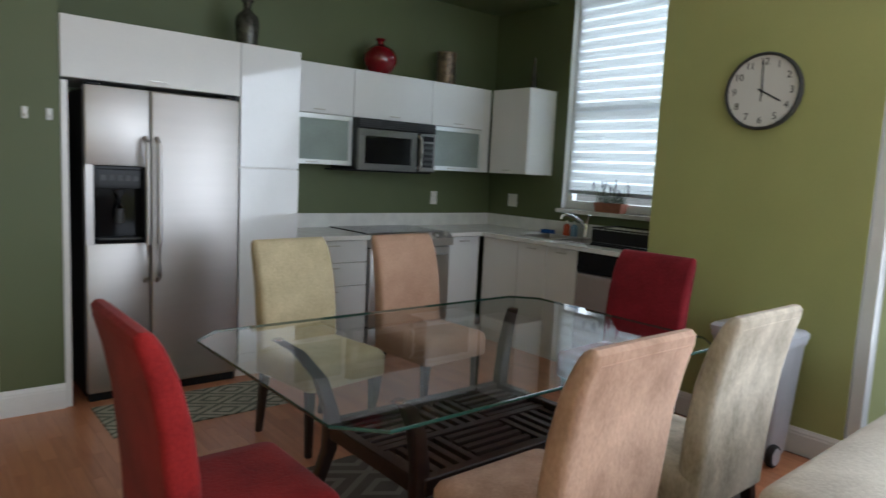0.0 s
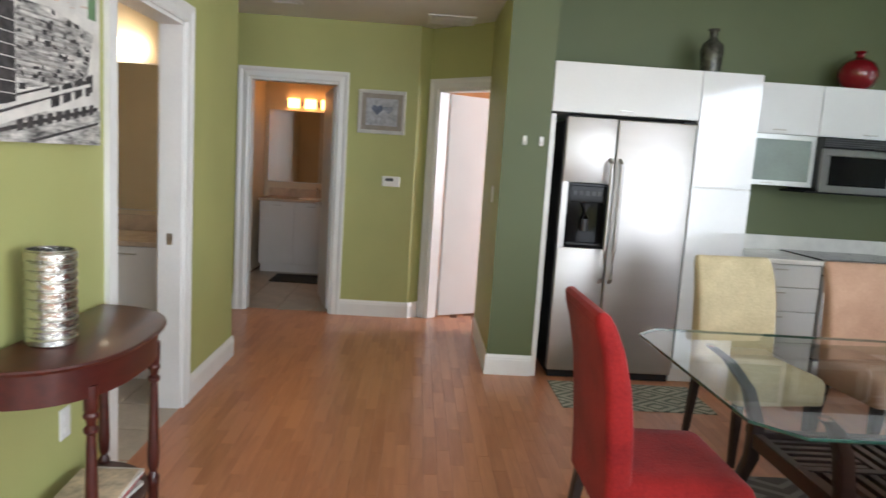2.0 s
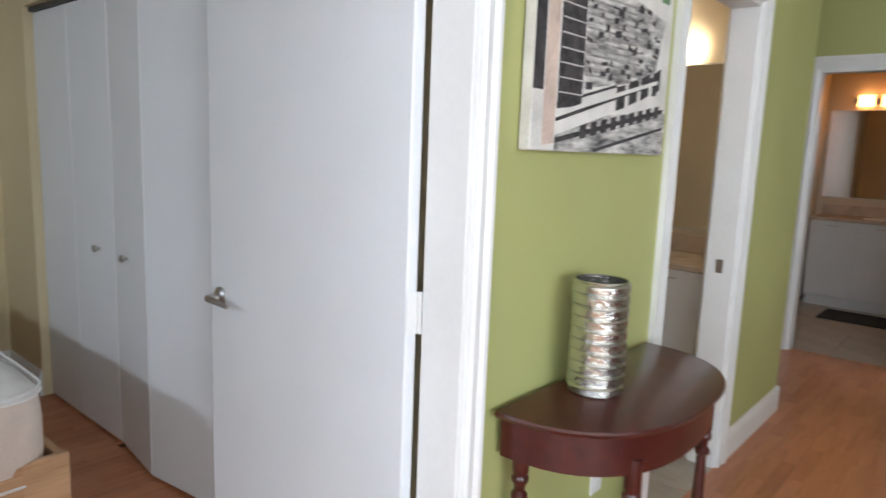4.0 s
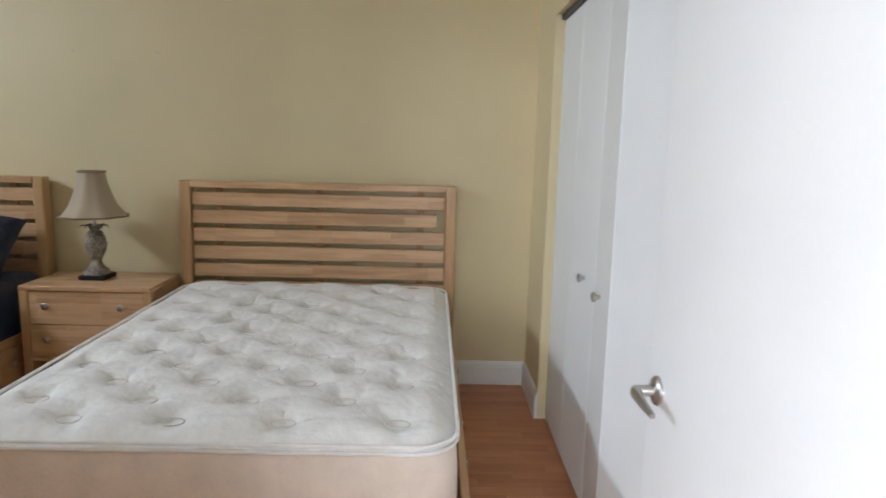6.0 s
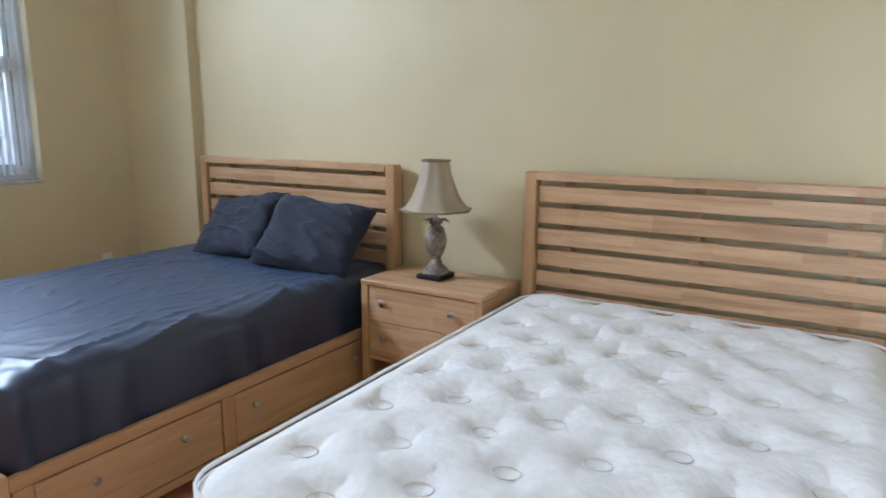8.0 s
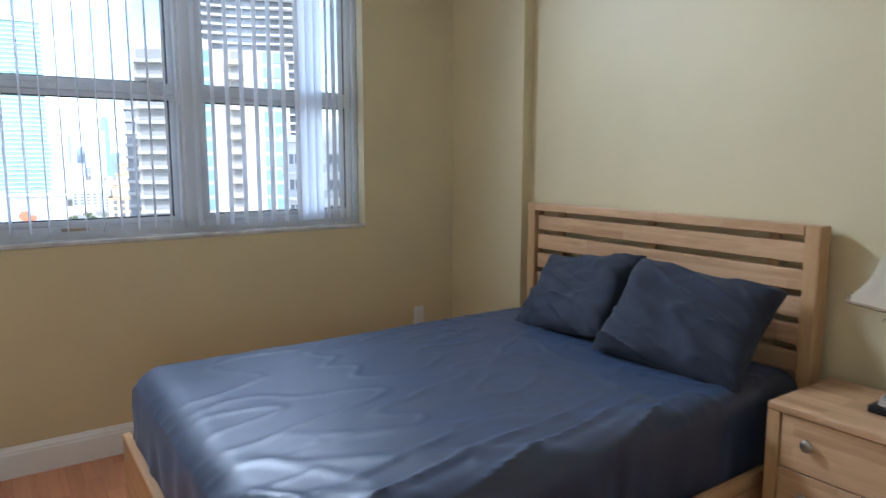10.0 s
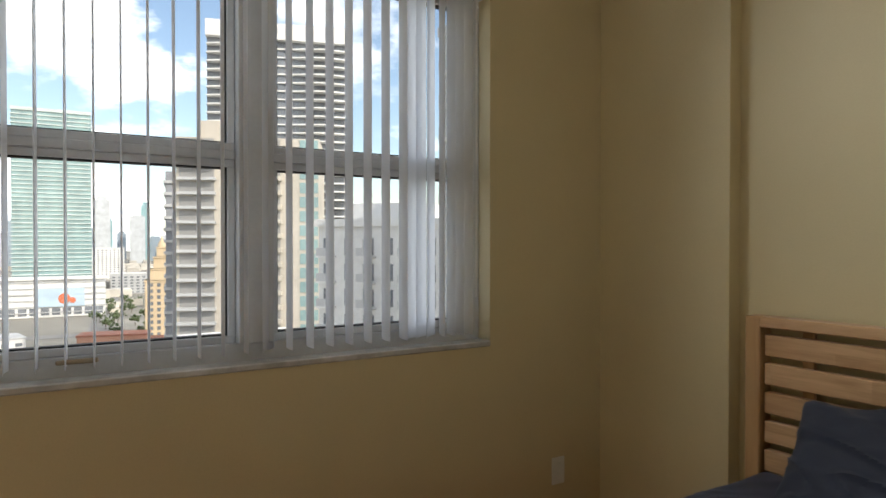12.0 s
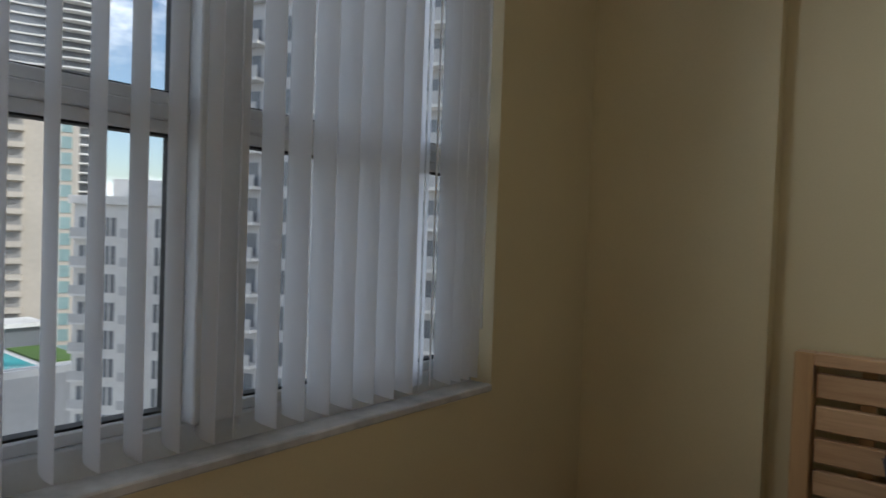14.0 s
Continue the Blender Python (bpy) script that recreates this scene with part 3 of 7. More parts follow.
def glass_table():
    ob = thing("dining_table", "glass topped dining table on dark slatted wooden base", "table", 3.075, 0.59)
    hw, hd, c = 0.895, 0.575, 0.11
    pts = [(-hw + c, -hd), (hw - c, -hd), (hw, -hd + c), (hw, hd - c), (hw - c, hd), (-hw + c, hd), (-hw, hd - c), (-hw, -hd + c)]
    top = sheet("tabletop", [(x, y, 0.76) for x, y in pts], M_GLASS, ob, "clear glass top with clipped corners")
    bm = loft([[Vector((x * s, y * s, z)) for x, y in pts] for s, z in ((0.9985, 0.7485), (1.001, 0.7505), (1.001, 0.7575), (0.9985, 0.7595))], cap=False)
    part("glass_edge", bm, M_GLEDGE, top, "green bevelled glass edge")
    for sx in (-1, 1):
        for sy in (-1, 1):
            path = [(0.56, 0.36, 0.0), (0.50, 0.31, 0.14), (0.455, 0.28, 0.32), (0.45, 0.275, 0.46), (0.49, 0.30, 0.60), (0.56, 0.345, 0.70), (0.62, 0.385, 0.742)]
            rings = []
            for k, (x, y, z) in enumerate(path):
                s = (0.032, 0.034, 0.04, 0.042, 0.04, 0.036, 0.034)[k]
                rings.append([Vector((sx * x + px, sy * y + py, z)) for px, py in rrect(s * 1.25, s * 1.25, 0.008, 2)])
            leg = part("leg", loft(rings), M_ESPR, ob, "", True)
            part("pad", revolve([(0.02, 0.7425), (0.02, 0.748)], 16, sx * 0.62, sy * 0.385), M_CHROME, leg, "metal pad under the glass")
    z = 0.40
    part("shelf_rail", boxed(-0.45, -0.31, z - 0.03, 0.45, -0.27, z + 0.03, 0.004), M_ESPR, ob)
    part("shelf_rail", boxed(-0.45, 0.27, z - 0.03, 0.45, 0.31, z + 0.03, 0.004), M_ESPR, ob)
    part("shelf_rail", boxed(-0.47, -0.27, z - 0.03, -0.43, 0.27, z + 0.03, 0.004), M_ESPR, ob)
    part("shelf_rail", boxed(0.43, -0.27, z - 0.03, 0.47, 0.27, z + 0.03, 0.004), M_ESPR, ob)
    # four fields of slats, alternating in direction
    part("cross_bar", boxed(-0.43, -0.018, z - 0.02, 0.43, 0.018, z + 0.012, 0.002), M_ESPR, ob)
    for fx in range(3):
        x0, x1 = -0.43 + fx * 0.2867, -0.43 + (fx + 1) * 0.2867
        for fy in range(2):
            y0, y1 = (-0.27, -0.018) if fy == 0 else (0.018, 0.27)
            for k in range(5):
                if (fx + fy) % 2:
                    yy = y0 + (k + 0.5) * (y1 - y0) / 5
                    part("slat", boxed(x0, yy - 0.014, z - 0.012, x1, yy + 0.014, z + 0.008, 0.002), M_ESPR, ob)
                else:
                    xx = x0 + (k + 0.5) * (x1 - x0) / 5
                    part("slat", boxed(xx - 0.016, y0, z - 0.012, xx + 0.016, y1, z + 0.008, 0.002), M_ESPR, ob)


glass_table()


def trellis_mat(name, ground, line, scale):
    """Woven cloth with a diamond lattice in a second colour."""
    m = mat(name, ground, 0.95, var=0.12, scale=8, fine=180, bump=0.3)
    nt = m.node_tree
    b = nt.nodes["Principled BSDF"]
    co = nt.nodes.new("ShaderNodeTexCoord")
    sp = nt.nodes.new("ShaderNodeSeparateXYZ")
    nt.links.new(co.outputs["Object"], sp.inputs[0])

    def op(kind, a, bb):
        n = nt.nodes.new("ShaderNodeMath")
        n.operation = kind
        for i, v in enumerate((a, bb)):
            if isinstance(v, (int, float)):
                n.inputs[i].default_value = v
            elif v is not None:
                nt.links.new(v, n.inputs[i])
        return n.outputs[0]
    u = op("PINGPONG", op("MULTIPLY", sp.outputs[0], scale), 1.0)
    v = op("PINGPONG", op("MULTIPLY", sp.outputs[1], scale * 1.5), 1.0)
    dist = op("ABSOLUTE", op("SUBTRACT", op("ADD", u, v), 1.0), None)
    near = op("MINIMUM", dist, op("ABSOLUTE", op("SUBTRACT", dist, 0.55), None))
    fac = op("LESS_THAN", near, 0.11)
    mx = nt.nodes.new("ShaderNodeMix")
    mx.data_type = "RGBA"
    src = b.inputs["Base Color"].links[0].from_socket
    nt.links.new(fac, mx.inputs["Factor"])
    nt.links.new(src, mx.inputs["A"])
    mx.inputs["B"].default_value = (*line, 1)
    nt.links.new(mx.outputs["Result"], b.inputs["Base Color"])
    return m


single("kitchen_mat", boxed(2.165, 2.175, 0.0, 3.12, 2.66, 0.007, 0.003), trellis_mat("trellis_mat_cloth", (0.44, 0.42, 0.34), (0.16, 0.17, 0.14), 6.5), "beige trellis patterned mat before the refrigerator", "mat")
single("dining_rug", boxed(2.2, -0.7, 0.0, 4.3, 1.36, 0.008, 0.003), trellis_mat("dark_rug_cloth", (0.10, 0.085, 0.075), (0.19, 0.17, 0.15), 4), "dark taupe patterned rug under the dining table", "rug")


# ---- kitchen ----
def bar_handle(parent, x, y, z, length=0.09, axis="x"):
    bm = bmesh.new()
    if axis == "x":
        box(bm, x - length / 2, y - 0.018, z - 0.004, x + length / 2, y - 0.010, z + 0.004, 0.001)
        for s in (-1, 1):
            box(bm, x + s * length * 0.42 - 0.004, y - 0.011, z - 0.003, x + s * length * 0.42 + 0.004, y + 0.001, z + 0.003)
    else:
        box(bm, x - 0.018, y - length / 2, z - 0.004, x - 0.010, y + length / 2, z + 0.004, 0.001)
        for s in (-1, 1):
            box(bm, x - 0.011, y + s * length * 0.42 - 0.004, z - 0.003, x + 0.001, y + s * length * 0.42 + 0.004, z + 0.003)
    return part("handle", bm, M_NICKEL, parent, "slim metal bar handle")


def refrigerator():
    ob = thing("refrigerator", "stainless steel side by side refrigerator with ice dispenser", "refrigerator", 2.17, 2.74)
    part("body", boxed(0.0, 0.075, 0.02, 0.86, 0.6, 1.745, 0.005), M_BLACK, ob, "black refrigerator case")
    split = 0.335

    def dome(x0, x1, z0, z1, hole=None):
        """Door panel with a slightly crowned front."""
        bm = boxed(x0, 0.0, z0, x1, 0.068, z1, 0.012, 3)
        return bm
    left = bmesh.new()
    # left door is built round the dispenser recess
    for a in ((0.0, 0.055, split - 0.003, 0.905), (0.0, 1.335, split - 0.003, 1.765)):
        box(left, a[0], 0.0, a[1], a[2], 0.068, a[3], 0.008, 2)
    box(left, 0.0, 0.0, 0.9, 0.04, 0.068, 1.34)
    box(left, 0.31, 0.0, 0.9, split - 0.003, 0.068, 1.34)
    fz = part("freezer_door", left, M_STEEL, ob, "", True)
    part("refrigerator_door", dome(split + 0.003, 0.86, 0.055, 1.765), M_STEEL, ob, "", True)
    for x in (split - 0.03, split + 0.034):
        h = part("handle", tube([(x, 0.0, 0.68), (x, -0.05, 0.71), (x, -0.055, 0.9), (x, -0.055, 1.3), (x, -0.05, 1.47), (x, 0.0, 1.5)], 0.013, 12), M_STEEL, ob, "", True)
    fr = bmesh.new()
    box(fr, 0.04, -0.004, 0.905, 0.058, 0.06, 1.335, 0.002)
    box(fr, 0.292, -0.004, 0.905, 0.31, 0.06, 1.335, 0.002)
    box(fr, 0.058, -0.004, 0.905, 0.292, 0.06, 0.925, 0.002)
    box(fr, 0.058, -0.004, 1.318, 0.292, 0.06, 1.335, 0.002)
    box(fr, 0.058, 0.055, 0.925, 0.292, 0.062, 1.318)
    dsp = part("dispenser", fr, M_BLACKGL, fz, "black ice and water dispenser recess")
    part("control_panel", boxed(0.058, 0.0, 1.21, 0.292, 0.03, 1.318, 0.003), M_BLACKGL, fz, "glossy dispenser control panel")
    for k in range(5):
        part("button", boxed(0.075 + k * 0.042, -0.002, 1.255, 0.105 + k * 0.042, 0.004, 1.285, 0.001), M_DARKGREY, fz)
    part("paddle", tube([(0.175, 0.03, 1.20), (0.175, 0.02, 1.10), (0.175, 0.03, 1.02)], [0.03, 0.022, 0.028], 12), M_DARKGREY, fz, "", True)
    part("drip_tray", boxed(0.062, 0.0, 0.925, 0.288, 0.05, 0.935, 0.002), M_DARKGREY, fz)
    gr = boxed(0.01, 0.03, 0.0, 0.85, 0.08, 0.05, 0.004)
    part("kick_grille", gr, M_BLACK, ob, "black kick grille")
    for x in (0.05, 0.81):
        part("hinge_cap", boxed(x - 0.04, 0.02, 1.765, x + 0.04, 0.1, 1.782, 0.006), M_BLACK, ob)


refrigerator()


def cabinet(name, x0, x1, y0, y1, z0, z1, doors, label, front="y", mat_door=None, body_mat=None, handles=(), group="white kitchen cabinets"):
    """Kitchen unit. front y: doors on the low-y face; front x: on the low-x face. doors: (a0, a1, z0, z1, kind)."""
    ob = thing(name, label, "cabinet", group=group)
    body_mat = body_mat or M_WHITEM
    mat_door = mat_door or M_GLOSSW
    g = 0.0015
    if front == "y":
        part("body", boxed(x0, y0 + 0.02, z0, x1, y1, z1, 0.001), body_mat, ob)
    else:
        part("body", boxed(x0 + 0.02, y0, z0, x1, y1, z1, 0.001), body_mat, ob)
    for a0, a1, c0, c1, kind in doors:
        if kind == "glass":
            fr = bmesh.new()
            t = 0.035
            for r in ((a0 + g, c0 + g, a1 - g, c0 + t), (a0 + g, c1 - t, a1 - g, c1 - g), (a0 + g, c0 + t, a0 + t, c1 - t), (a1 - t, c0 + t, a1 - g, c1 - t)):
                box(fr, r[0], y0, r[1], r[2], y0 + 0.018, r[3], 0.001)
            dr = part("door", fr, M_ALU, ob, "aluminium framed glass flap")
            part("pane", boxed(a0 + t, y0 + 0.006, c0 + t, a1 - t, y0 + 0.012, c1 - t), M_FROST, dr, "frosted glass pane")
        elif front == "y":
            dr = part("drawer" if kind == "drawer" else "door", boxed(a0 + g, y0, c0 + g, a1 - g, y0 + 0.019, c1 - g, 0.0015), mat_door, ob)
        else:
            dr = part("drawer" if kind == "drawer" else "door", boxed(x0, a0 + g, c0 + g, x0 + 0.019, a1 - g, c1 - g, 0.0015), mat_door, ob)
        hz = c0 + 0.028 if z0 > 1.2 else c1 - 0.035
        mid = (a0 + a1) / 2
        if kind != "blank":
            if front == "y":
                bar_handle(dr, mid - (0.05 if kind == "glass" else 0.0), y0, hz if kind != "glass" else c0 + 0.017)
            else:
                bar_handle(dr, x0, mid, hz, 0.09, "y")
    return ob


cabinet("tall_panel", 2.062, 2.095, 2.735, 3.36, 0, 1.775, [], "tall white side panel beside the refrigerator")
cabinet("bridge_cabinet", 2.062, 3.035, 2.75, 3.36, 1.79, 2.112, [(2.062, 3.035, 1.79, 2.112, "door")], "white cabinet above the refrigerator", mat_door=M_WHITEM)
cabinet("pantry_cabinet", 3.037, 3.44, 2.75, 3.36, 0.1, 2.112, [(3.037, 3.44, 1.36, 2.112, "blank"), (3.037, 3.44, 0.1, 1.352, "blank")], "tall glossy white pantry cabinet")
single("pantry_plinth", boxed(3.04, 2.80, 0, 3.44, 3.3, 0.1), M_WHITEM, "white recessed plinth under the pantry", "plinth")
YU = 3.03
cabinet("wall_cabinet", 3.442, 4.02, YU, 3.36, 1.762, 2.112, [(3.442, 4.02, 1.762, 2.112, "door")], "white gloss wall cabinet with lift door")
cabinet("wall_cabinet", 4.022, 4.758, YU, 3.36, 1.762, 2.112, [(4.022, 4.758, 1.762, 2.112, "door")], "white gloss wall cabinet above the microwave")
cabinet("wall_cabinet", 4.76, 5.33, YU, 3.36, 1.762, 2.112, [(4.76, 5.33, 1.762, 2.112, "door")], "white gloss wall cabinet reflecting the window")
cabinet("glass_cabinet", 3.442, 4.018, YU, 3.36, 1.40, 1.760, [(3.442, 4.018, 1.40, 1.760, "glass")], "wall cabinet with frosted glass flap")
cabinet("glass_cabinet", 4.762, 5.33, YU, 3.36, 1.40, 1.760, [(4.762, 5.33, 1.40, 1.760, "glass")], "wall cabinet with frosted glass flap beside the microwave")
cabinet("corner_filler", 5.332, 5.428, YU, 3.36, 1.40, 2.112, [], "white filler panel in the cabinet corner")
cabinet("wall_cabinet", 5.43, 5.76, 2.59, 3.03, 1.40, 2.112, [(2.59, 3.03, 1.40, 2.112, "door")], "white wall cabinet beside the window", front="x", mat_door=M_WHITEM)

YB = 2.775
cabinet("base_cabinet", 3.442, 4.018, YB, 3.36, 0.1, 0.875, [(3.442, 4.018, 0.715, 0.872, "drawer"), (3.442, 4.018, 0.545, 0.712, "drawer"), (3.442, 4.018, 0.325, 0.542, "drawer"), (3.442, 4.018, 0.105, 0.322, "drawer")], "white base cabinet with four drawers")
cabinet("base_cabinet", 4.782, 5.12, YB, 3.36, 0.1, 0.875, [(4.782, 5.12, 0.105, 0.872, "door")], "white base cabinet beside the range")
XB = 5.155
cabinet("base_cabinet", XB, 5.76, 2.36, YB, 0.1, 0.875, [(2.36, YB - 0.02, 0.105, 0.872, "blank")], "white corner base cabinet", front="x", mat_door=M_WHITEM)
cabinet("sink_cabinet", XB, 5.76, 1.765, 2.358, 0.1, 0.7, [(2.063, 2.358, 0.105, 0.872, "door"), (1.765, 2.061, 0.105, 0.872, "door")], "white sink base cabinet with two doors", front="x", mat_door=M_WHITEM)
cabinet("end_panel", XB, 5.76, 1.112, 1.16, 0.1, 0.875, [], "white end panel at the worktop end")
bm = boxed(3.46, 2.83, 0, 5.2, 2.85, 0.1)
box(bm, 5.2, 1.13, 0, 5.22, 2.85, 0.1)
single("kitchen_plinth", bm, M_WHITEM, "white recessed kitchen plinth along the floor", "plinth")


def worktop():
    ob = thing("worktop", "white speckled stone worktop with upstand", "countertop")
    z0, z1 = 0.877, 0.91
    bm = boxed(3.442, 2.735, z0, 4.018, 3.36, z1, 0.003)
    part("slab", bm, M_QUARTZ, ob)
    part("slab", boxed(4.782, 2.735, z0, 5.76, 3.36, z1, 0.003), M_QUARTZ, ob)
    bm = bmesh.new()
    box(bm, 5.115, 1.112, z0, 5.29, 2.735, z1, 0.003)
    box(bm, 5.62, 1.112, z0, 5.76, 2.735, z1)
    box(bm, 5.29, 1.112, z0, 5.62, 1.80, z1)
    box(bm, 5.29, 2.45, z0, 5.62, 2.735, z1)
    part("slab", bm, M_QUARTZ, ob, "slab round the sink cut-out")
    part("upstand", boxed(3.442, 3.34, z1, 5.74, 3.36, 1.02, 0.002), M_QUARTZ, ob)
    part("upstand", boxed(5.74, 1.112, z1, 5.76, 3.36, 1.02, 0.002), M_QUARTZ, ob)


worktop()


def kitchen_sink():
    ob = thing("kitchen_sink", "double bowl stainless steel sink in the worktop", "sink")
    bm = bmesh.new()
    for y0, y1 in ((1.80, 2.11), (2.14, 2.45)):
        box(bm, 5.29, y0, 0.72, 5.30, y1, 0.915)
        box(bm, 5.61, y0, 0.72, 5.62, y1, 0.915)
        box(bm, 5.30, y0, 0.72, 5.61, y0 + 0.01, 0.915)
        box(bm, 5.30, y1 - 0.01, 0.72, 5.61, y1, 0.915)
        box(bm, 5.30, y0, 0.71, 5.61, y1, 0.725)
    box(bm, 5.30, 2.11, 0.89, 5.61, 2.14, 0.915)
    part("bowls", bm, M_STEEL, ob)
    rim = bmesh.new()
    for a in ((5.27, 1.78, 5.29, 2.47), (5.62, 1.78, 5.64, 2.47), (5.29, 1.78, 5.62, 1.80), (5.29, 2.45, 5.62, 2.47)):
        box(rim, a[0], a[1], 0.909, a[2], a[3], 0.915, 0.001)
    part("rim", rim, M_STEEL, ob)
    for y in (1.955, 2.295):
        part("drain", revolve([(0.04, 0.725), (0.035, 0.728), (0.02, 0.727), (0.0, 0.727)], 20, 5.45, y), M_CHROME, ob)


kitchen_sink()


def faucet():
    ob = thing("faucet", "chrome kitchen faucet with a long spout", "faucet", 5.68, 2.12, 0.91)
    part("base", revolve([(0.028, 0), (0.028, 0.01), (0.02, 0.02), (0.019, 0.1), (0.016, 0.115), (0.0, 0.118)], 20), M_CHROME, ob, "", True)
    part("spout", tube([(0, 0, 0.07), (-0.04, 0.02, 0.13), (-0.11, 0.05, 0.175), (-0.17, 0.075, 0.19), (-0.2, 0.088, 0.175), (-0.205, 0.09, 0.15)], [0.015, 0.014, 0.013, 0.013, 0.014, 0.015], 12), M_CHROME, ob, "", True)
    part("handle", tube([(0, 0, 0.115), (0.0, -0.015, 0.15), (-0.005, -0.03, 0.19)], [0.012, 0.009, 0.006], 10), M_CHROME, ob, "", True)


faucet()


def range_oven():
    ob = thing("range", "slide-in stainless range with black glass cooktop", "oven", 4.02, 2.74)
    part("body", boxed(0.003, 0.06, 0.02, 0.758, 0.6, 0.88, 0.003), M_BLACK, ob, "black range case")
    part("cooktop", boxed(0.0, 0.03, 0.905, 0.76, 0.6, 0.918, 0.004), M_BLACKGL, ob, "black glass cooktop")
    for x, y, r in ((0.2, 0.2, 0.1), (0.56, 0.2, 0.085), (0.2, 0.45, 0.075), (0.56, 0.45, 0.1)):
        bm = bmesh.new()
        for k in range(28):
            a, b2 = 2 * math.pi * k / 28, 2 * math.pi * (k + 1) / 28
            q = [(r, a), (r, b2), (r - 0.004, b2), (r - 0.004, a)]
            bm.faces.new([bm.verts.new((x + rr * math.cos(t), y + rr * math.sin(t), 0.9186)) for rr, t in q])
        part("burner_ring", bm, M_DARKGREY, ob)
    prof = [(0.03, 0.918), (-0.03, 0.872), (-0.03, 0.815), (0.06, 0.815), (0.06, 0.918)]
    pan = part("control_panel", loft([[Vector((x, y, z)) for y, z in prof] for x in (0.0, 0.76)]), M_STEEL, ob, "steel control panel")
    for x in (0.07, 0.16, 0.60, 0.69):
        part("knob", moved(revolve([(0.024, 0), (0.022, 0.018), (0.016, 0.024), (0, 0.025)], 18), pose(x, 0.0, 0.897, 37)), M_NICKEL, pan, "round burner knob", True)
    part("display", moved(boxed(-0.11, -0.02, 0, 0.11, 0.02, 0.003), pose(0.38, 0.0, 0.896, 37)), M_BLACKGL, pan)
    dr = part("oven_door", boxed(0.006, 0.0, 0.22, 0.754, 0.055, 0.805, 0.006, 2), M_STEEL, ob, "", True)
    part("window", boxed(0.14, -0.003, 0.34, 0.62, 0.003, 0.62, 0.001), M_BLACKGL, dr, "dark oven window")
    part("handle", tube([(0.06, -0.0, 0.745), (0.065, -0.045, 0.75), (0.38, -0.05, 0.752), (0.695, -0.045, 0.75), (0.70, 0.0, 0.745)], 0.012, 10), M_STEEL, dr, "", True)
    part("drawer", boxed(0.006, 0.005, 0.04, 0.754, 0.055, 0.21, 0.006, 2), M_STEEL, ob, "", True)


range_oven()


def microwave():
    ob = thing("microwave", "over-the-range stainless microwave with black window", "microwave", 4.022, 2.955, 1.375)
    part("body", boxed(0.0, 0.03, 0.0, 0.735, 0.40, 0.385, 0.004), M_BLACK, ob, "black microwave case")
    part("vent_grille", boxed(0.005, 0.005, 0.31, 0.73, 0.035, 0.38, 0.003), M_BLACK, ob)
    for k in range(4):
        part("slat", boxed(0.01, 0.0, 0.32 + k * 0.015, 0.725, 0.008, 0.326 + k * 0.015), M_DARKGREY, ob)
    dr = bmesh.new()
    for a in ((0.005, 0.0, 0.545, 0.05), (0.005, 0.255, 0.545, 0.305), (0.005, 0.05, 0.06, 0.255), (0.49, 0.05, 0.545, 0.255)):
        box(dr, a[0], 0.0, a[1], a[2], 0.03, a[3], 0.002)
    door = part("door", dr, M_DKSTEEL, ob)
    part("window", boxed(0.06, 0.006, 0.05, 0.49, 0.03, 0.255), M_BLACKGL, door, "dark door window")
    part("handle", tube([(0.555, 0.0, 0.03), (0.558, -0.04, 0.06), (0.558, -0.045, 0.15), (0.558, -0.04, 0.25), (0.555, 0.0, 0.285)], 0.011, 10), M_STEEL, door, "", True)
    cp = part("control_panel", boxed(0.575, 0.0, 0.005, 0.73, 0.03, 0.305, 0.004), M_DKSTEEL, ob)
    part("display", boxed(0.6, -0.003, 0.245, 0.71, 0.002, 0.285, 0.001), M_BLACKGL, cp)
    part("keypad", boxed(0.605, -0.003, 0.04, 0.705, 0.002, 0.23, 0.001), M_BLACK, cp)
    for r in range(4):
        for c in range(3):
            part("button", boxed(0.615 + c * 0.03, -0.005, 0.055 + r * 0.043, 0.635 + c * 0.03, -0.002, 0.078 + r * 0.043), M_DARKGREY, cp)
    part("under_panel", boxed(-0.06, 0.06, -0.012, 0.735, 0.38, 0.0), M_BLACK, ob)


microwave()


def dishwasher():
    ob = thing("dishwasher", "stainless dishwasher with black control strip", "dishwasher", XB - 0.005, 1.165)
    part("body", boxed(0.03, 0.0, 0.1, 0.6, 0.597, 0.874), M_BLACK, ob)
    part("door", boxed(0.0, 0.003, 0.12, 0.03, 0.594, 0.72, 0.004), M_STEEL, ob)
    part("control_strip", boxed(-0.004, 0.003, 0.725, 0.03, 0.594, 0.872, 0.004), M_BLACKGL, ob, "black control strip")
    part("kick_plate", boxed(0.05, 0.003, 0.0, 0.08, 0.594, 0.1), M_BLACK, ob)


dishwasher()


def outlet(x, y, z, face, label="white wall outlet plate", double=False, name="wall_outlet", cat="outlet", w=0.07, h=0.115):
    """Cover plate; face: degrees of the plate's outward normal from -y."""
    ob = thing(name, label, cat, x, y, z, face)
    ww = w * (1.65 if double else 1)
    part("plate", boxed(-ww / 2, -0.006, -h / 2, ww / 2, 0.0, h / 2, 0.002), M_PLATE, ob)
    for zz in (-0.022, 0.022):
        part("socket", boxed(-0.016, -0.009, zz - 0.013, 0.016, -0.005, zz + 0.013, 0.002), M_PLATE, ob)
    return ob


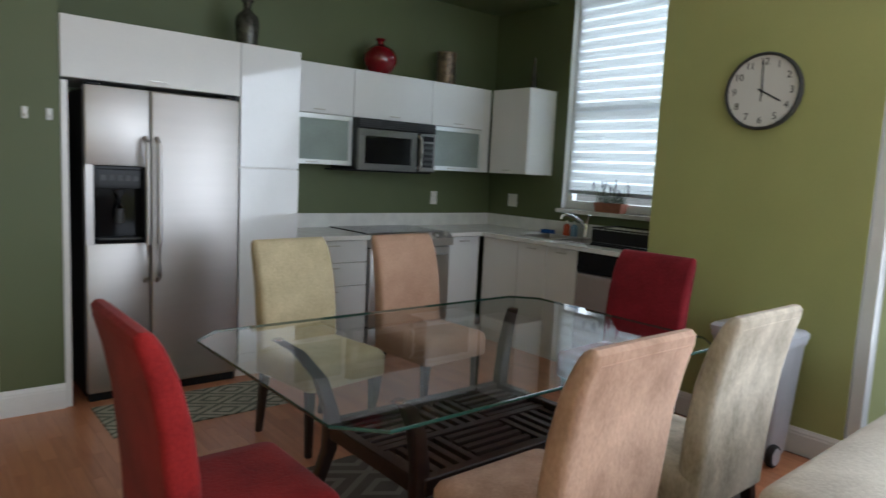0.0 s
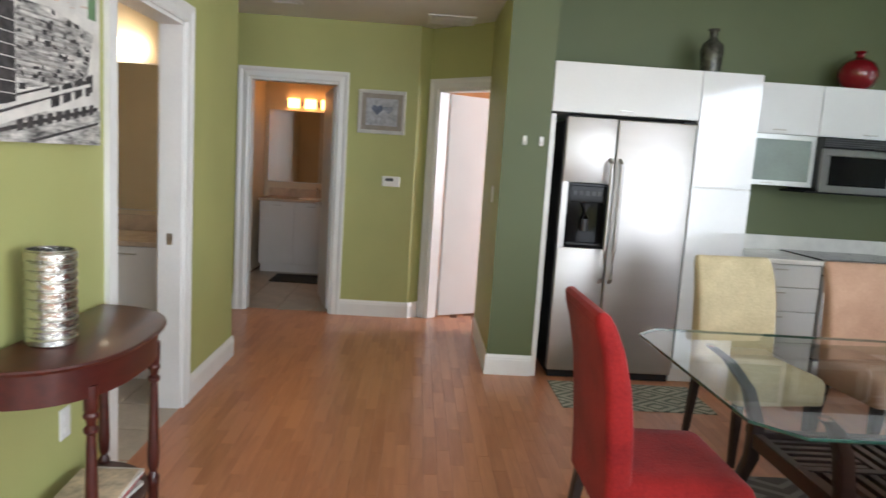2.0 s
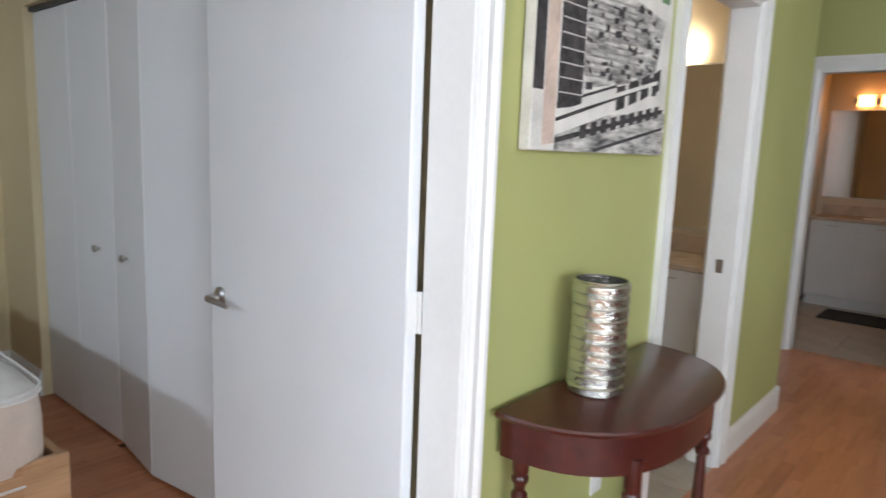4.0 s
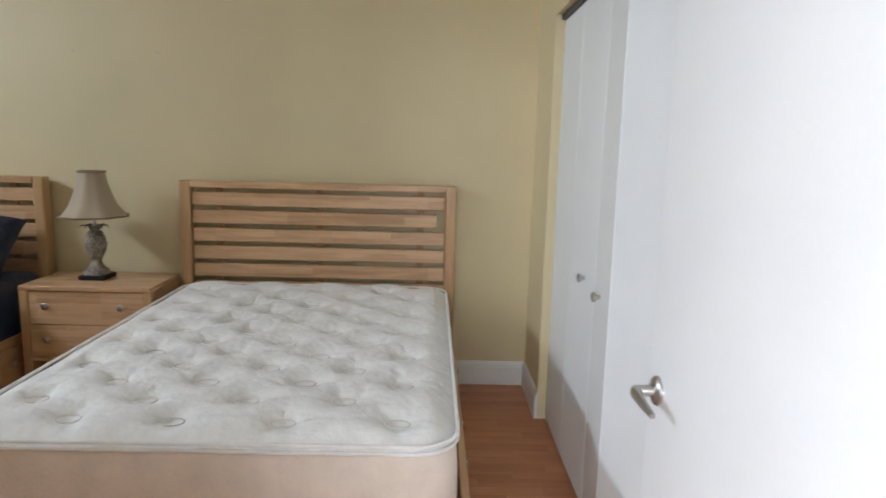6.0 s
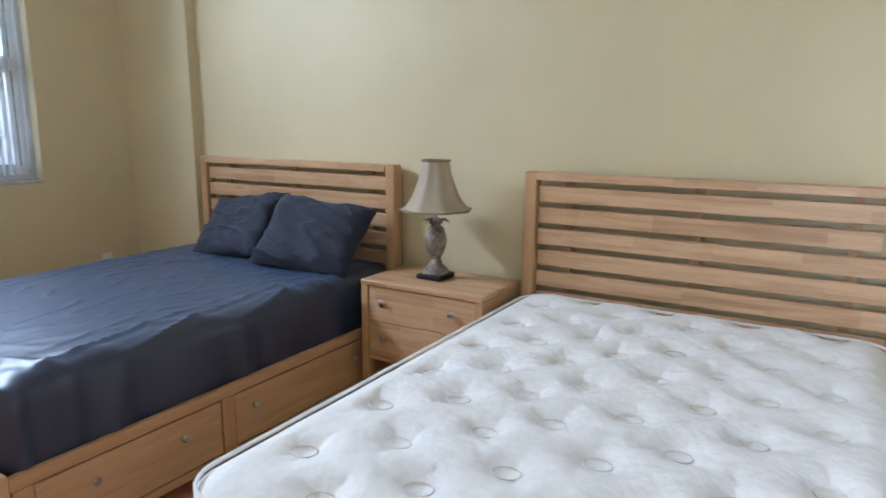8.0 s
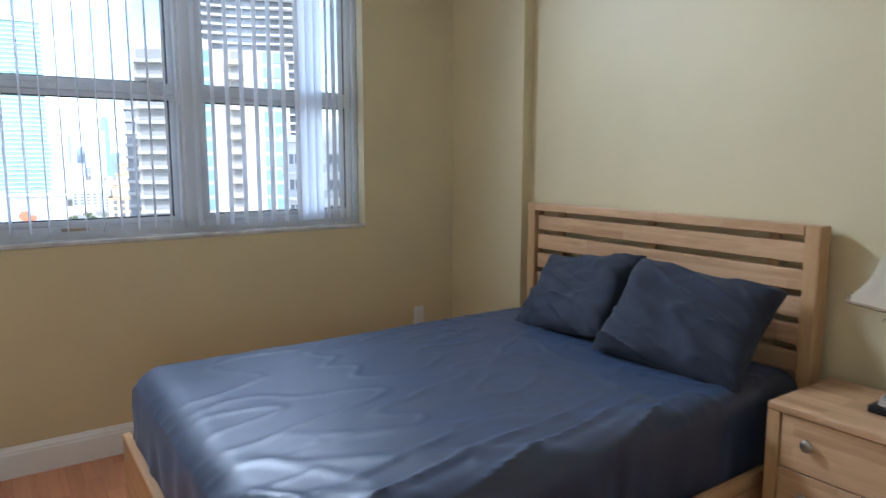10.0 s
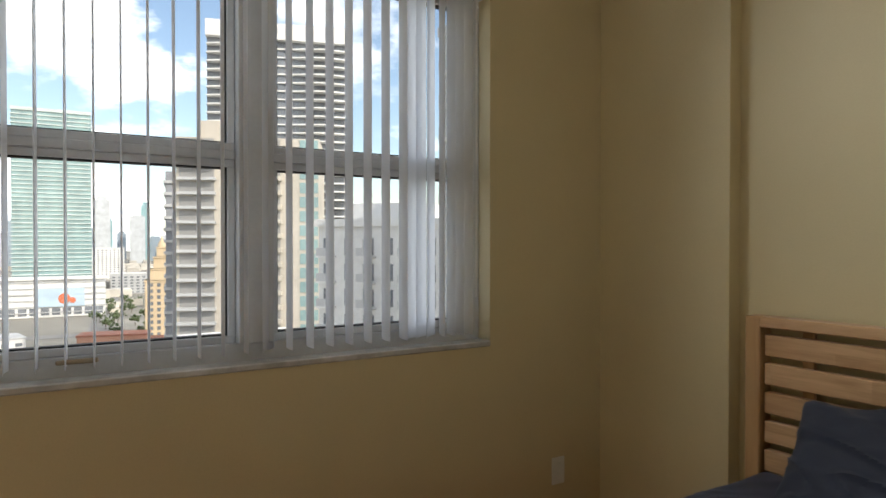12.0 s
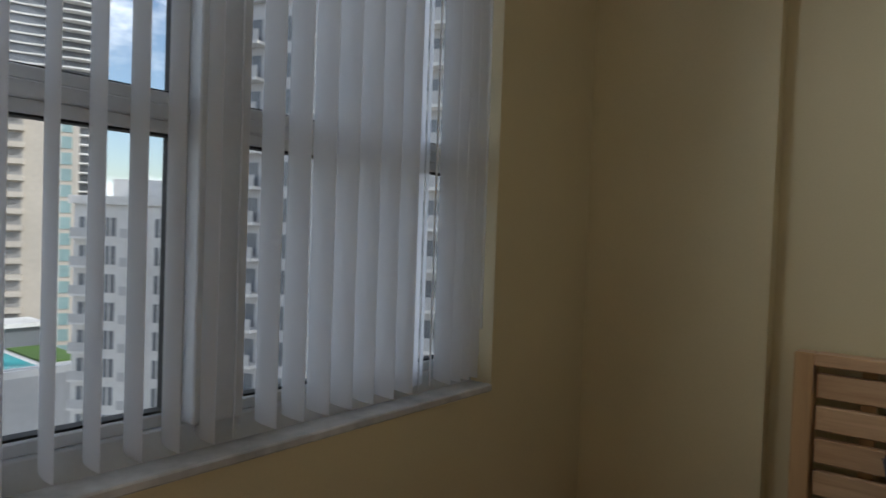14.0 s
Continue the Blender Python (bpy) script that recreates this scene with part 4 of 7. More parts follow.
outlet(5.08, 3.36, 1.155, 0)
outlet(5.76, 3.04, 1.16, -90, "double white wall plate in the kitchen corner", True)
outlet(0.0, 0.71, 0.40, 90, "white outlet under the console table")
outlet(1.757, 3.12, 1.21, -90, "white light switch on the wall end", name="light_switch", cat="switch")
outlet(-3.085, -4.79, 0.44, 180, "white outlet low on the bedroom wall")


def small_hook(x):
    ob = thing("wall_hook", "small white adhesive wall hook", "hook", x, 2.755, 1.59, 0, "adhesive hooks")
    part("base", boxed(-0.014, -0.006, -0.03, 0.014, 0, 0.03, 0.003), M_PLATE, ob)
    part("prong", tube([(0, -0.005, -0.012), (0, -0.02, -0.018), (0, -0.022, -0.004)], 0.004, 6), M_NICKEL, ob)


small_hook(1.90)
small_hook(2.01)


# vases on the cabinets
def vase(name, prof, m, label, x, y, z, n=28):
    return placed(single(name, revolve(prof, n), m, label, "vase", True), x, y, z)


M_DKVASE = mat("dark_mottled_glaze", (0.10, 0.095, 0.075), 0.25, 0.3, var=0.3, scale=14, fine=60, dark=(0.015, 0.016, 0.014))
M_REDGL = mat("red_glaze", (0.20, 0.006, 0.012), 0.1, var=0.1, bump=0, coat=0.6)
M_BROWNV = mat("bronze_mottled_glaze", (0.26, 0.19, 0.12), 0.3, 0.4, var=0.3, scale=22, fine=80, dark=(0.03, 0.025, 0.02))
vase("bottle_vase", [(0.05, 0), (0.062, 0.01), (0.072, 0.10), (0.08, 0.19), (0.07, 0.235), (0.035, 0.265), (0.025, 0.285), (0.028, 0.32), (0.042, 0.335), (0.036, 0.34), (0.0, 0.33)], M_DKVASE, "tall dark mottled bottle vase", 3.22, 3.10, 2.112)
vase("round_vase", [(0.05, 0), (0.06, 0.004), (0.108, 0.04), (0.133, 0.10), (0.132, 0.14), (0.108, 0.19), (0.06, 0.222), (0.03, 0.234), (0.026, 0.255), (0.042, 0.27), (0.038, 0.276), (0.0, 0.26)], M_REDGL, "round red glazed flask vase", 4.33, 3.17, 2.112)
vase("cylinder_vase", [(0.075, 0), (0.08, 0.01), (0.082, 0.25), (0.086, 0.255), (0.086, 0.27), (0.075, 0.27), (0.07, 0.05), (0.0, 0.05)], M_BROWNV, "bronze mottled cylinder vase", 5.0, 3.17, 2.112)
vase("cone_vase", [(0.028, 0), (0.03, 0.01), (0.022, 0.12), (0.010, 0.24), (0.008, 0.27), (0.0, 0.27)], M_DKVASE, "slender grey cone vase on the cabinet", 5.60, 2.72, 2.112)


def towel_holder():
    ob = thing("paper_holder", "chrome upright paper towel holder", "towel holder", 3.58, 3.16, 0.91)
    part("base", revolve([(0.075, 0), (0.075, 0.008), (0.02, 0.014), (0, 0.014)], 28), M_CHROME, ob, "", True)
    part("pole", tube([(0, 0, 0.01), (0, 0, 0.3)], 0.006, 10), M_CHROME, ob, "", True)
    part("pole", tube([(0.055, 0, 0.01), (0.055, 0, 0.3)], 0.005, 10), M_CHROME, ob, "", True)


towel_holder()


def dish_rack():
    ob = thing("dish_rack", "black wire dish rack beside the sink", "dish rack", 5.46, 1.46, 0.91)
    for z in (0.02, 0.075, 0.13):
        part("wire", tube([(-0.16, -0.3, z), (0.16, -0.3, z), (0.16, 0.3, z), (-0.16, 0.3, z), (-0.16, -0.3, z)], 0.006, 6), M_BLACK, ob)
    part("tray", boxed(-0.17, -0.31, 0.0, 0.17, 0.31, 0.014, 0.004), M_BLACK, ob)
    for k in range(13):
        y = -0.28 + k * 0.0467
        part("wire", tube([(-0.16, y, 0.13), (-0.16, y, 0.02), (0.16, y, 0.02), (0.16, y, 0.13)], 0.003, 5), M_BLACK, ob)
    part("panel", boxed(-0.168, -0.3, 0.03, -0.162, 0.3, 0.12, 0.002), M_BLACK, ob)


dish_rack()
M_BLUE = mat("blue_sponge", (0.02, 0.12, 0.45), 0.9, var=0.2, fine=200, bump=0.4)
single("sponge", boxed(5.65, 2.47, 0.91, 5.72, 2.58, 0.94, 0.006), M_BLUE, "blue sponge by the sink", "sponge")
M_SOAP = mat("red_soap_bottle", (0.55, 0.10, 0.05), 0.2, var=0.1, bump=0)
for px, m, lab in ((2.33, M_SOAP, "small red soap bottle by the faucet"), (2.25, mat("blue_bottle", (0.25, 0.4, 0.55), 0.15, var=0.1, bump=0), "pale blue dish soap bottle")):
    o = thing("soap_bottle", lab, "bottle", 5.695, px, 0.91)
    part("bottle", revolve([(0.025, 0), (0.028, 0.01), (0.028, 0.08), (0.012, 0.1), (0.0, 0.1)], 16), m, o, "", True)
    part("cap", revolve([(0.012, 0.1), (0.012, 0.125), (0, 0.125)], 12), M_PLATE, o)


# kitchen window with shade, planter
def kitchen_window():
    ob = new("window_kitchen")
    tagged(ob, "tall white kitchen window with layered shade", "window", "", "structure")
    y0, y1, z0, z1 = 1.13, 2.46, 1.13, 2.95
    fr = bmesh.new()
    for a in ((y0, z0, y1, z0 + 0.07), (y0, z1 - 0.06, y1, z1), (y0, z0 + 0.07, y0 + 0.06, z1 - 0.06), (y1 - 0.06, z0 + 0.07, y1, z1 - 0.06), (y0 + 0.06, 1.92, y1 - 0.06, 1.97)):
        box(fr, 5.82, a[0], a[1], 5.88, a[2], a[3], 0.003)
    part("window_frame", fr, M_TRIM, ob)
    ya, yb, za, zb = y0 + 0.06, y1 - 0.06, z0 + 0.07, z1 - 0.06
    sheet("pane", [(5.847, ya, za), (5.847, ya, zb), (5.847, yb, zb), (5.847, yb, za)], M_GLASS, ob)
    part("window_sill", boxed(5.72, y0 - 0.01, z0 - 0.035, 5.86, y1 + 0.03, z0, 0.004), M_QUARTZ, ob, "white stone sill")
    return ob


kitchen_window()


def layered_shade():
    """Day-night shade: bands of white cloth with narrow sheer gaps."""
    ob = thing("window_shade", "white layered roller shade with sheer bands", "blind", 5.80, 0, 0)
    y0, y1 = 1.15, 2.42
    cloth = fabric_sheet("white_shade_cloth", (0.84, 0.84, 0.83), 0.75)
    n, top, bot = 20, 2.93, 1.29
    step = (top - bot) / n
    for k in range(n):
        z = bot + k * step
        bm = loft([[Vector((0.0, y, z)), Vector((-0.008, y, z + step * 0.35)), Vector((0.0, y, z + step * 0.8)), Vector((0.002, y, z + step * 0.8)), Vector((-0.006, y, z + step * 0.35)), Vector((0.002, y, z))] for y in (y0, y1)])
        part("band", bm, cloth, ob)
    part("sheer", boxed(0.004, y0, bot, 0.0045, y1, top), fabric_sheet("sheer_cloth", (0.85, 0.87, 0.88), 0.8), ob)
    part("bottom_bar", boxed(-0.008, y0, bot - 0.03, 0.008, y1, bot, 0.003), M_ALU, ob)


layered_shade()


def planter():
    ob = thing("planter", "terracotta box with lavender on the window sill", "plant", 5.765, 1.96, 1.13)
    terra = mat("pink_terracotta", (0.42, 0.17, 0.11), 0.8, var=0.15, scale=10, fine=80, bump=0.2)
    part("box", loft([[Vector((px, py, z)) for px, py in rrect(w, d2, 0.008, 2)] for w, d2, z in ((0.09, 0.24, 0), (0.10, 0.27, 0.075), (0.085, 0.255, 0.075), (0.08, 0.25, 0.06))]), terra, ob)
    rnd = random.Random(5)
    leaf = mat("lavender_leaf", (0.10, 0.14, 0.08), 0.7, var=0.2)
    flow = mat("lavender_flower", (0.16, 0.10, 0.22), 0.8, var=0.3)
    lb = bmesh.new()
    for k in range(60):
        y, x = rnd.uniform(-0.12, 0.12), rnd.uniform(-0.035, 0.035)
        h = rnd.uniform(0.04, 0.10) if k % 3 else rnd.uniform(0.11, 0.2)
        lean = (rnd.uniform(-0.04, 0.04), rnd.uniform(-0.06, 0.06))
        tip = (x + lean[0], y + lean[1], 0.06 + h)
        tube([(x, y, 0.055), (x + lean[0] * 0.4, y + lean[1] * 0.4, 0.06 + h * 0.6), tip], [0.0022, 0.0018, 0.001], 4, lb)
        if k % 3 == 0:
            fb = bmesh.new()
            for j in range(5):
                z = tip[2] - 0.012 * j
                bmesh.ops.create_icosphere(fb, subdivisions=1, radius=0.0055, matrix=Matrix.Translation((tip[0] + rnd.uniform(-.003, .003), tip[1] + rnd.uniform(-.003, .003), z)))
            part("flower_spike", fb, flow, ob, "purple lavender flower spike")
        else:
            for j in range(4):
                z = 0.06 + h * (0.3 + 0.2 * j)
                a = rnd.uniform(0, 6.28)
                tube([(x, y, z), (x + 0.02 * math.cos(a), y + 0.02 * math.sin(a), z + 0.014)], [0.003, 0.001], 4, lb)
    part("foliage", lb, leaf, ob, "grey green lavender leaves")


planter()


def wall_clock():
    ob = thing("wall_clock", "round white wall clock with dark rim", "clock", 5.02, 0.475, 1.905, -90)
    r = 0.205
    rim = [(r - 0.012, 0.0), (r, 0.0), (r + 0.002, 0.03), (r - 0.004, 0.042), (r - 0.014, 0.04), (r - 0.016, 0.03)]
    part("rim", moved(revolve(rim, 64, cap=False), pose(0, 0, 0, 90)), M_DARKGREY, ob, "dark rim", True)
    part("face", moved(revolve([(r - 0.012, 0.0), (r - 0.012, 0.028), (0.0, 0.028)], 64), pose(0, 0, 0, 90)), mat("clock_face", (0.74, 0.73, 0.70), 0.5, var=0.01, bump=0), ob, "white dial")
    ink = mat("clock_ink", (0.03, 0.03, 0.035), 0.6, bump=0)
    for h in range(1, 13):
        a = radians(90 - 30 * h)
        bm = text_mesh(str(h), 0.052)
        part("numeral", moved(bm, Matrix.Translation((0.155 * math.cos(a), -0.0295, 0.155 * math.sin(a))) @ pose(0, 0, 0, 90)), ink, ob)
        part("tick", moved(boxed(0.183, -0.0012, 0, 0.19, 0.0012, 0.001), Matrix.Translation((0, -0.029, 0)) @ pose(0, 0, 0, 90) @ pose(0, 0, 0, 0, 0, math.degrees(a))), ink, ob)
    for name, length, wd, deg, dy in (("minute_hand", 0.16, 0.0035, 92.5, 0.033), ("hour_hand", 0.115, 0.0045, -29, 0.0315), ("second_hand", 0.055, 0.0025, -93, 0.0345)):
        part(name, moved(boxed(-0.025, -wd, 0, length, wd, 0.001), Matrix.Translation((0, -dy, 0)) @ pose(0, 0, 0, 90) @ pose(0, 0, 0, 0, 0, deg)), ink, ob)
    part("hub", moved(revolve([(0.008, 0.03), (0.008, 0.037), (0, 0.037)], 16), pose(0, 0, 0, 90)), ink, ob)


wall_clock()


def trash_bin():
    ob = thing("trash_bin", "pale grey plastic wheeled trash bin", "trash bin", 4.80, 0.27, 0, -90)
    g = mat("pale_grey_plastic", (0.50, 0.51, 0.56), 0.4, var=0.05, bump=0.02)
    part("body", loft([[Vector((px, py, z)) for px, py in rrect(w, d2, 0.03, 3)] for w, d2, z in ((0.30, 0.20, 0.03), (0.31, 0.21, 0.05), (0.37, 0.27, 0.60), (0.39, 0.29, 0.615), (0.39, 0.29, 0.64), (0.36, 0.26, 0.64))]), g, ob, "", True)
    part("lid", loft([[Vector((px, py, z)) for px, py in rrect(w, d2, 0.03, 3)] for w, d2, z in ((0.40, 0.30, 0.64), (0.40, 0.30, 0.665), (0.37, 0.27, 0.68), (0.2, 0.1, 0.685))]), g, ob, "", True)
    part("handle", tube([(-0.12, 0.15, 0.6), (-0.12, 0.175, 0.63), (0.12, 0.175, 0.63), (0.12, 0.15, 0.6)], 0.012, 8), g, ob, "", True)
    for x in (-0.165, 0.165):
        wh = part("wheel", moved(revolve([(0.052, -0.018), (0.058, -0.012), (0.058, 0.012), (0.052, 0.018)], 24), Matrix.Translation((x, -0.08, 0.058)) @ pose(0, 0, 0, 0, 90)), M_RUBBER, ob, "", True)
        part("hub", moved(revolve([(0.043, -0.021), (0.043, 0.021)], 20), Matrix.Translation((x, -0.08, 0.058)) @ pose(0, 0, 0, 0, 90)), g, wh)


trash_bin()


def sofa():
    """Only the back and one end of it come into view."""
    ob = thing("sofa", "grey beige upholstered sofa with seamed cushions", "sofa", 3.88, -1.06, 0, 180)

    def cushion(name, x0, y0, z0, x1, y1, z1, puff=0.04):
        bm = boxed(x0, y0, z0, x1, y1, z1, 0.05, 4)
        bmesh.ops.subdivide_edges(bm, edges=[e for e in bm.edges if e.calc_length() > 0.15], cuts=6, use_grid_fill=True)
        c = Vector(((x0 + x1) / 2, (y0 + y1) / 2, (z0 + z1) / 2))
        for v in bm.verts:
            u = [(v.co[i] - c[i]) / (abs((x1, y1, z1)[i] - c[i]) + 1e-6) for i in range(3)]
            v.co.z += puff * max(0, 1 - u[0] ** 2) * max(0, 1 - u[1] ** 2) * (1 if u[2] > 0 else 0)
            v.co += Vector((0, 0, 0.006)) * noise.noise(v.co * 6)
        return part(name, bm, M_SOFA, ob, "", True)
    cushion("base", -0.95, -0.42, 0.12, 0.95, 0.42, 0.4, 0)
    cushion("backrest", -0.95, -0.48, 0.3, 0.95, -0.22, 0.69, 0.05)
    cushion("armrest", -1.12, -0.46, 0.1, -0.93, 0.44, 0.6, 0.03)
    cushion("armrest", 0.93, -0.46, 0.1, 1.12, 0.44, 0.6, 0.03)
    cushion("seat_cushion", -0.92, -0.2, 0.4, -0.005, 0.44, 0.52)
    cushion("seat_cushion", 0.005, -0.2, 0.4, 0.92, 0.44, 0.52)
    for x in (-1.0, 1.0):
        for y in (-0.38, 0.36):
            part("foot", boxed(x - 0.03, y - 0.03, 0, x + 0.03, y + 0.03, 0.13, 0.004), M_ESPR, ob)


sofa()


def balcony_glazing():
    ob = new("window_balcony")
    tagged(ob, "white framed balcony glazing with slatted shades", "window", "", "structure")
    bm = bmesh.new()
    for y in (-4.6, -3.15, -1.66, -0.17):
        box(bm, 5.03, y - 0.0, 0.02, 5.12, y + 0.06, 2.6, 0.003)
    box(bm, 5.04, -4.54, 0.02, 5.11, -0.26, 0.09)
    box(bm, 5.04, -4.54, 2.52, 5.11, -0.26, 2.6)
    part("window_frame", bm, M_TRIM, ob)
    for k in range(22):
        part("slat", boxed(5.05, -4.54, 0.16 + k * 0.105, 5.055, -0.26, 0.235 + k * 0.105), bpy.data.materials["white_shade_cloth"], ob)


balcony_glazing()


# ---- console table and what stands by it ----
def console_table():
    ob = thing("console_table", "half-round mahogany console table with turned legs", "table", 0.022, 0.54)
    hw, dp = 0.415, 0.345

    def half(s, grow=0.0):
        pts = [(0, hw * s + grow)]
        for k in range(0, 25):
            a = radians(90 - 180 * k / 24)
            c, sn = math.cos(a), math.sin(a)
            pts.append(((dp * s + grow) * abs(c) ** 0.8, (hw * s + grow) * math.copysign(abs(sn) ** 0.8, sn)))
        pts.append((0, -hw * s - grow))
        return pts[1:-1]
    top = loft([[Vector((x, y, z)) for x, y in half(1, g)] for z, g in ((0.766, -0.008), (0.768, 0.0), (0.778, 0.006), (0.784, 0.003), (0.786, -0.002))])
    part("tabletop", top, M_MAHOG, ob, "polished half-round top", True)
    part("apron", loft([[Vector((x, y, z)) for x, y in half(0.94)] for z in (0.665, 0.766)]), M_MAHOG, ob, "curved apron", True)
    part("lower_shelf", loft([[Vector((x, y, z)) for x, y in half(0.86)] for z in (0.155, 0.172)]), M_MAHOG, ob, "", True)
    prof = [(0.012, 0), (0.017, 0.02), (0.013, 0.05), (0.018, 0.075), (0.018, 0.14), (0.0215, 0.15), (0.0215, 0.18), (0.016, 0.19), (0.012, 0.2), (0.019, 0.22), (0.021, 0.27), (0.015, 0.50), (0.013, 0.545), (0.021, 0.555), (0.021, 0.565), (0.013, 0.575), (0.016, 0.592), (0.022, 0.6), (0.022, 0.61), (0.018, 0.616), (0.021, 0.625), (0.021, 0.7)]
    for x, y in ((0.035, 0.35), (0.035, -0.35), (0.27, 0.235), (0.27, -0.235)):
        part("leg", revolve(prof, 18, x, y), M_MAHOG, ob, "turned leg", True)


console_table()


def hammered_vase():
    m = mat("hammered_silver", (0.60, 0.58, 0.54), 0.2, 1.0, var=0.1, scale=20, fine=60, bump=0.35)
    prof = []
    for k in range(10):
        z = k * 0.029
        prof += [(0.068, z), (0.0735, z + 0.006), (0.0735, z + 0.022), (0.068, z + 0.028)]
    prof += [(0.07, 0.292), (0.066, 0.292), (0.064, 0.02), (0.0, 0.02)]
    ob = thing("silver_vase", "ribbed hammered silver cylinder vase on the console", "vase", 0.118, 0.42, 0.786)
    part("body", revolve(prof, 40), m, ob, "", True)
    lip = [(0.067 * math.cos(2 * math.pi * k / 40), 0.067 * math.sin(2 * math.pi * k / 40), 0.292) for k in range(41)]
    part("rim", tube(lip, 0.0028, 6), m, ob, "", True)


hammered_vase()


def magazines():
    rnd = random.Random(3)
    cols = [(0.62, 0.5, 0.36), (0.75, 0.73, 0.7), (0.5, 0.08, 0.08), (0.7, 0.68, 0.66), (0.8, 0.78, 0.74), (0.55, 0.45, 0.34)]
    z = 0.172
    for k, c in enumerate(cols[::-1]):
        ob = thing("magazine", "magazine lying in a stack on the lower shelf", "magazine", 0.165 + rnd.uniform(-.012, .012), 0.60 + rnd.uniform(-.02, .02), z, rnd.uniform(-7, 7), "magazine stack")
        t = rnd.uniform(0.006, 0.012)
        part("pages", boxed(-0.10, -0.135, 0.0008, 0.10, 0.135, t - 0.0008), M_PLATE, ob)
        bm = boxed(-0.102, -0.138, 0, 0.103, 0.138, 0.0008)
        box(bm, -0.102, -0.138, t - 0.0008, 0.103, 0.138, t)
        part("cover", bm, mat("magazine_cover", c, 0.3, var=0.25, scale=14, fine=60, bump=0), ob)
        z += t


magazines()


def poster():
    """Unframed canvas with a grainy black and white city collage."""
    ob = thing("canvas_print", "black and white city collage canvas on the wall", "picture", 0.0, 0.0, 0)
    y0, y1, z0, z1 = 0.18, 0.915, 1.395, 2.02
    part("canvas", boxed(0.004, y0, z0, 0.036, y1, z1, 0.003), mat("canvas_white", (0.72, 0.70, 0.65), 0.8, var=0.12, scale=9, fine=160, bump=0.1), ob)
    ink = mat("canvas_ink", (0.05, 0.045, 0.045), 0.8, var=0.6, scale=30, fine=160, dark=(0.012, 0.012, 0.012))
    grey = mat("canvas_grey", (0.33, 0.31, 0.29), 0.8, var=0.35, scale=26, fine=150)
    beige = mat("canvas_beige", (0.62, 0.49, 0.40), 0.8, var=0.15, scale=12, fine=100)
    green = mat("canvas_green", (0.16, 0.28, 0.14), 0.8, var=0.2)
    rnd = random.Random(11)
    W, Hh = y1 - y0, z1 - z0

    prints = []
    prints.append((ink, [(0.0, 0.22, 0.06, 0.22, 0.78), (0.145, 0.16, 0.30, 0.18, 0.46), (0.14, 0.78, 0.27, 0.76, 0.2)], 0.0))
    prints.append((beige, [(0.065, 0.02, 0.135, 0.03, 0.97)], 0.0003))
    prints.append((green, [(0.88, 0.70, 0.955, 0.70, 0.18)], 0.0003))
    lines, dots = [], []
    for k in range(13):
        v = 0.30 + 0.026 * k
        lines.append((0.31, v, 0.31 + rnd.uniform(0.35, 0.5), v + 0.012, 0.010))
    for k in range(70):
        u, v = rnd.uniform(0.3, 0.86), rnd.uniform(0.24, 0.66)
        dots.append((u, v, u + rnd.uniform(0.012, 0.05), v + rnd.uniform(-0.01, 0.01), rnd.uniform(0.008, 0.03)))
    prints.append((grey, lines, 0.0003))
    prints.append((ink, dots, 0.0005))
    diag = [(0.14, 0.03, 0.97, 0.20, 0.02), (0.14, 0.11, 0.80, 0.30, 0.015), (0.14, 0.17, 0.55, 0.28, 0.012), (0.40, 0.0, 0.98, 0.12, 0.015)]
    for k in range(9):
        u = 0.3 + k * 0.073
        diag.append((u, 0.05 + (u - 0.3) * 0.2, u + 0.045, 0.06 + (u - 0.3) * 0.2, 0.055))
    for k in range(4):
        diag.append((0.55 + 0.1 * k, 0.18 + 0.03 * k, 0.62 + 0.1 * k, 0.2 + 0.035 * k, 0.10))
    prints.append((ink, diag, 0.0006))
    white = [(0.15, 0.22 + 0.055 * k, 0.30, 0.22 + 0.055 * k, 0.004) for k in range(7)] + [(0.14, 0.13, 0.9, 0.33, 0.018)]
    prints.append((bpy.data.materials["canvas_white"], white, 0.0008))
    marks = []
    for k in range(26):
        u, v = rnd.uniform(0.34, 0.85), rnd.uniform(0.68, 0.97)
        marks.append((u, v, u + rnd.uniform(0.02, 0.07), v + 0.008, rnd.uniform(0.003, 0.01)))
    prints.append((beige, marks, 0.0004))
    for m2, strokes, lift in prints:
        bm = bmesh.new()
        for i, (u0, v0, u1, v1, th) in enumerate(strokes):
            x = 0.0363 + lift + i * 0.000004
            pts = [(u0, v0), (u1, v1), (u1, v1 + th), (u0, v0 + th)]
            bm.faces.new([bm.verts.new((x, y0 + min(max(u, 0), 1) * W, z0 + min(max(v, 0), 1) * Hh)) for u, v in pts])
        tagged(part("print", bm, m2, ob), "printed strokes of the collage", "", "", "stuff")
    photo = mat("canvas_photo", (0.62, 0.60, 0.56), 0.8, var=0.3, scale=26, fine=90, dark=(0.02, 0.02, 0.02), stretch=(1, 0.35, 1.5), bump=0)
    bm = bmesh.new()
    bm.faces.new([bm.verts.new((0.03625, y0 + u * W, z0 + v * Hh)) for u, v in ((0.30, 0.25), (0.86, 0.34), (0.93, 0.62), (0.55, 0.68), (0.30, 0.66))])
    part("print", bm, photo, ob)
    bm = bmesh.new()
    bm.faces.new([bm.verts.new((0.03625, y0 + u * W, z0 + v * Hh)) for u, v in ((0.14, 0.0), (1.0, 0.0), (1.0, 0.2), (0.5, 0.16), (0.14, 0.06))])
    part("print", bm, photo, ob)
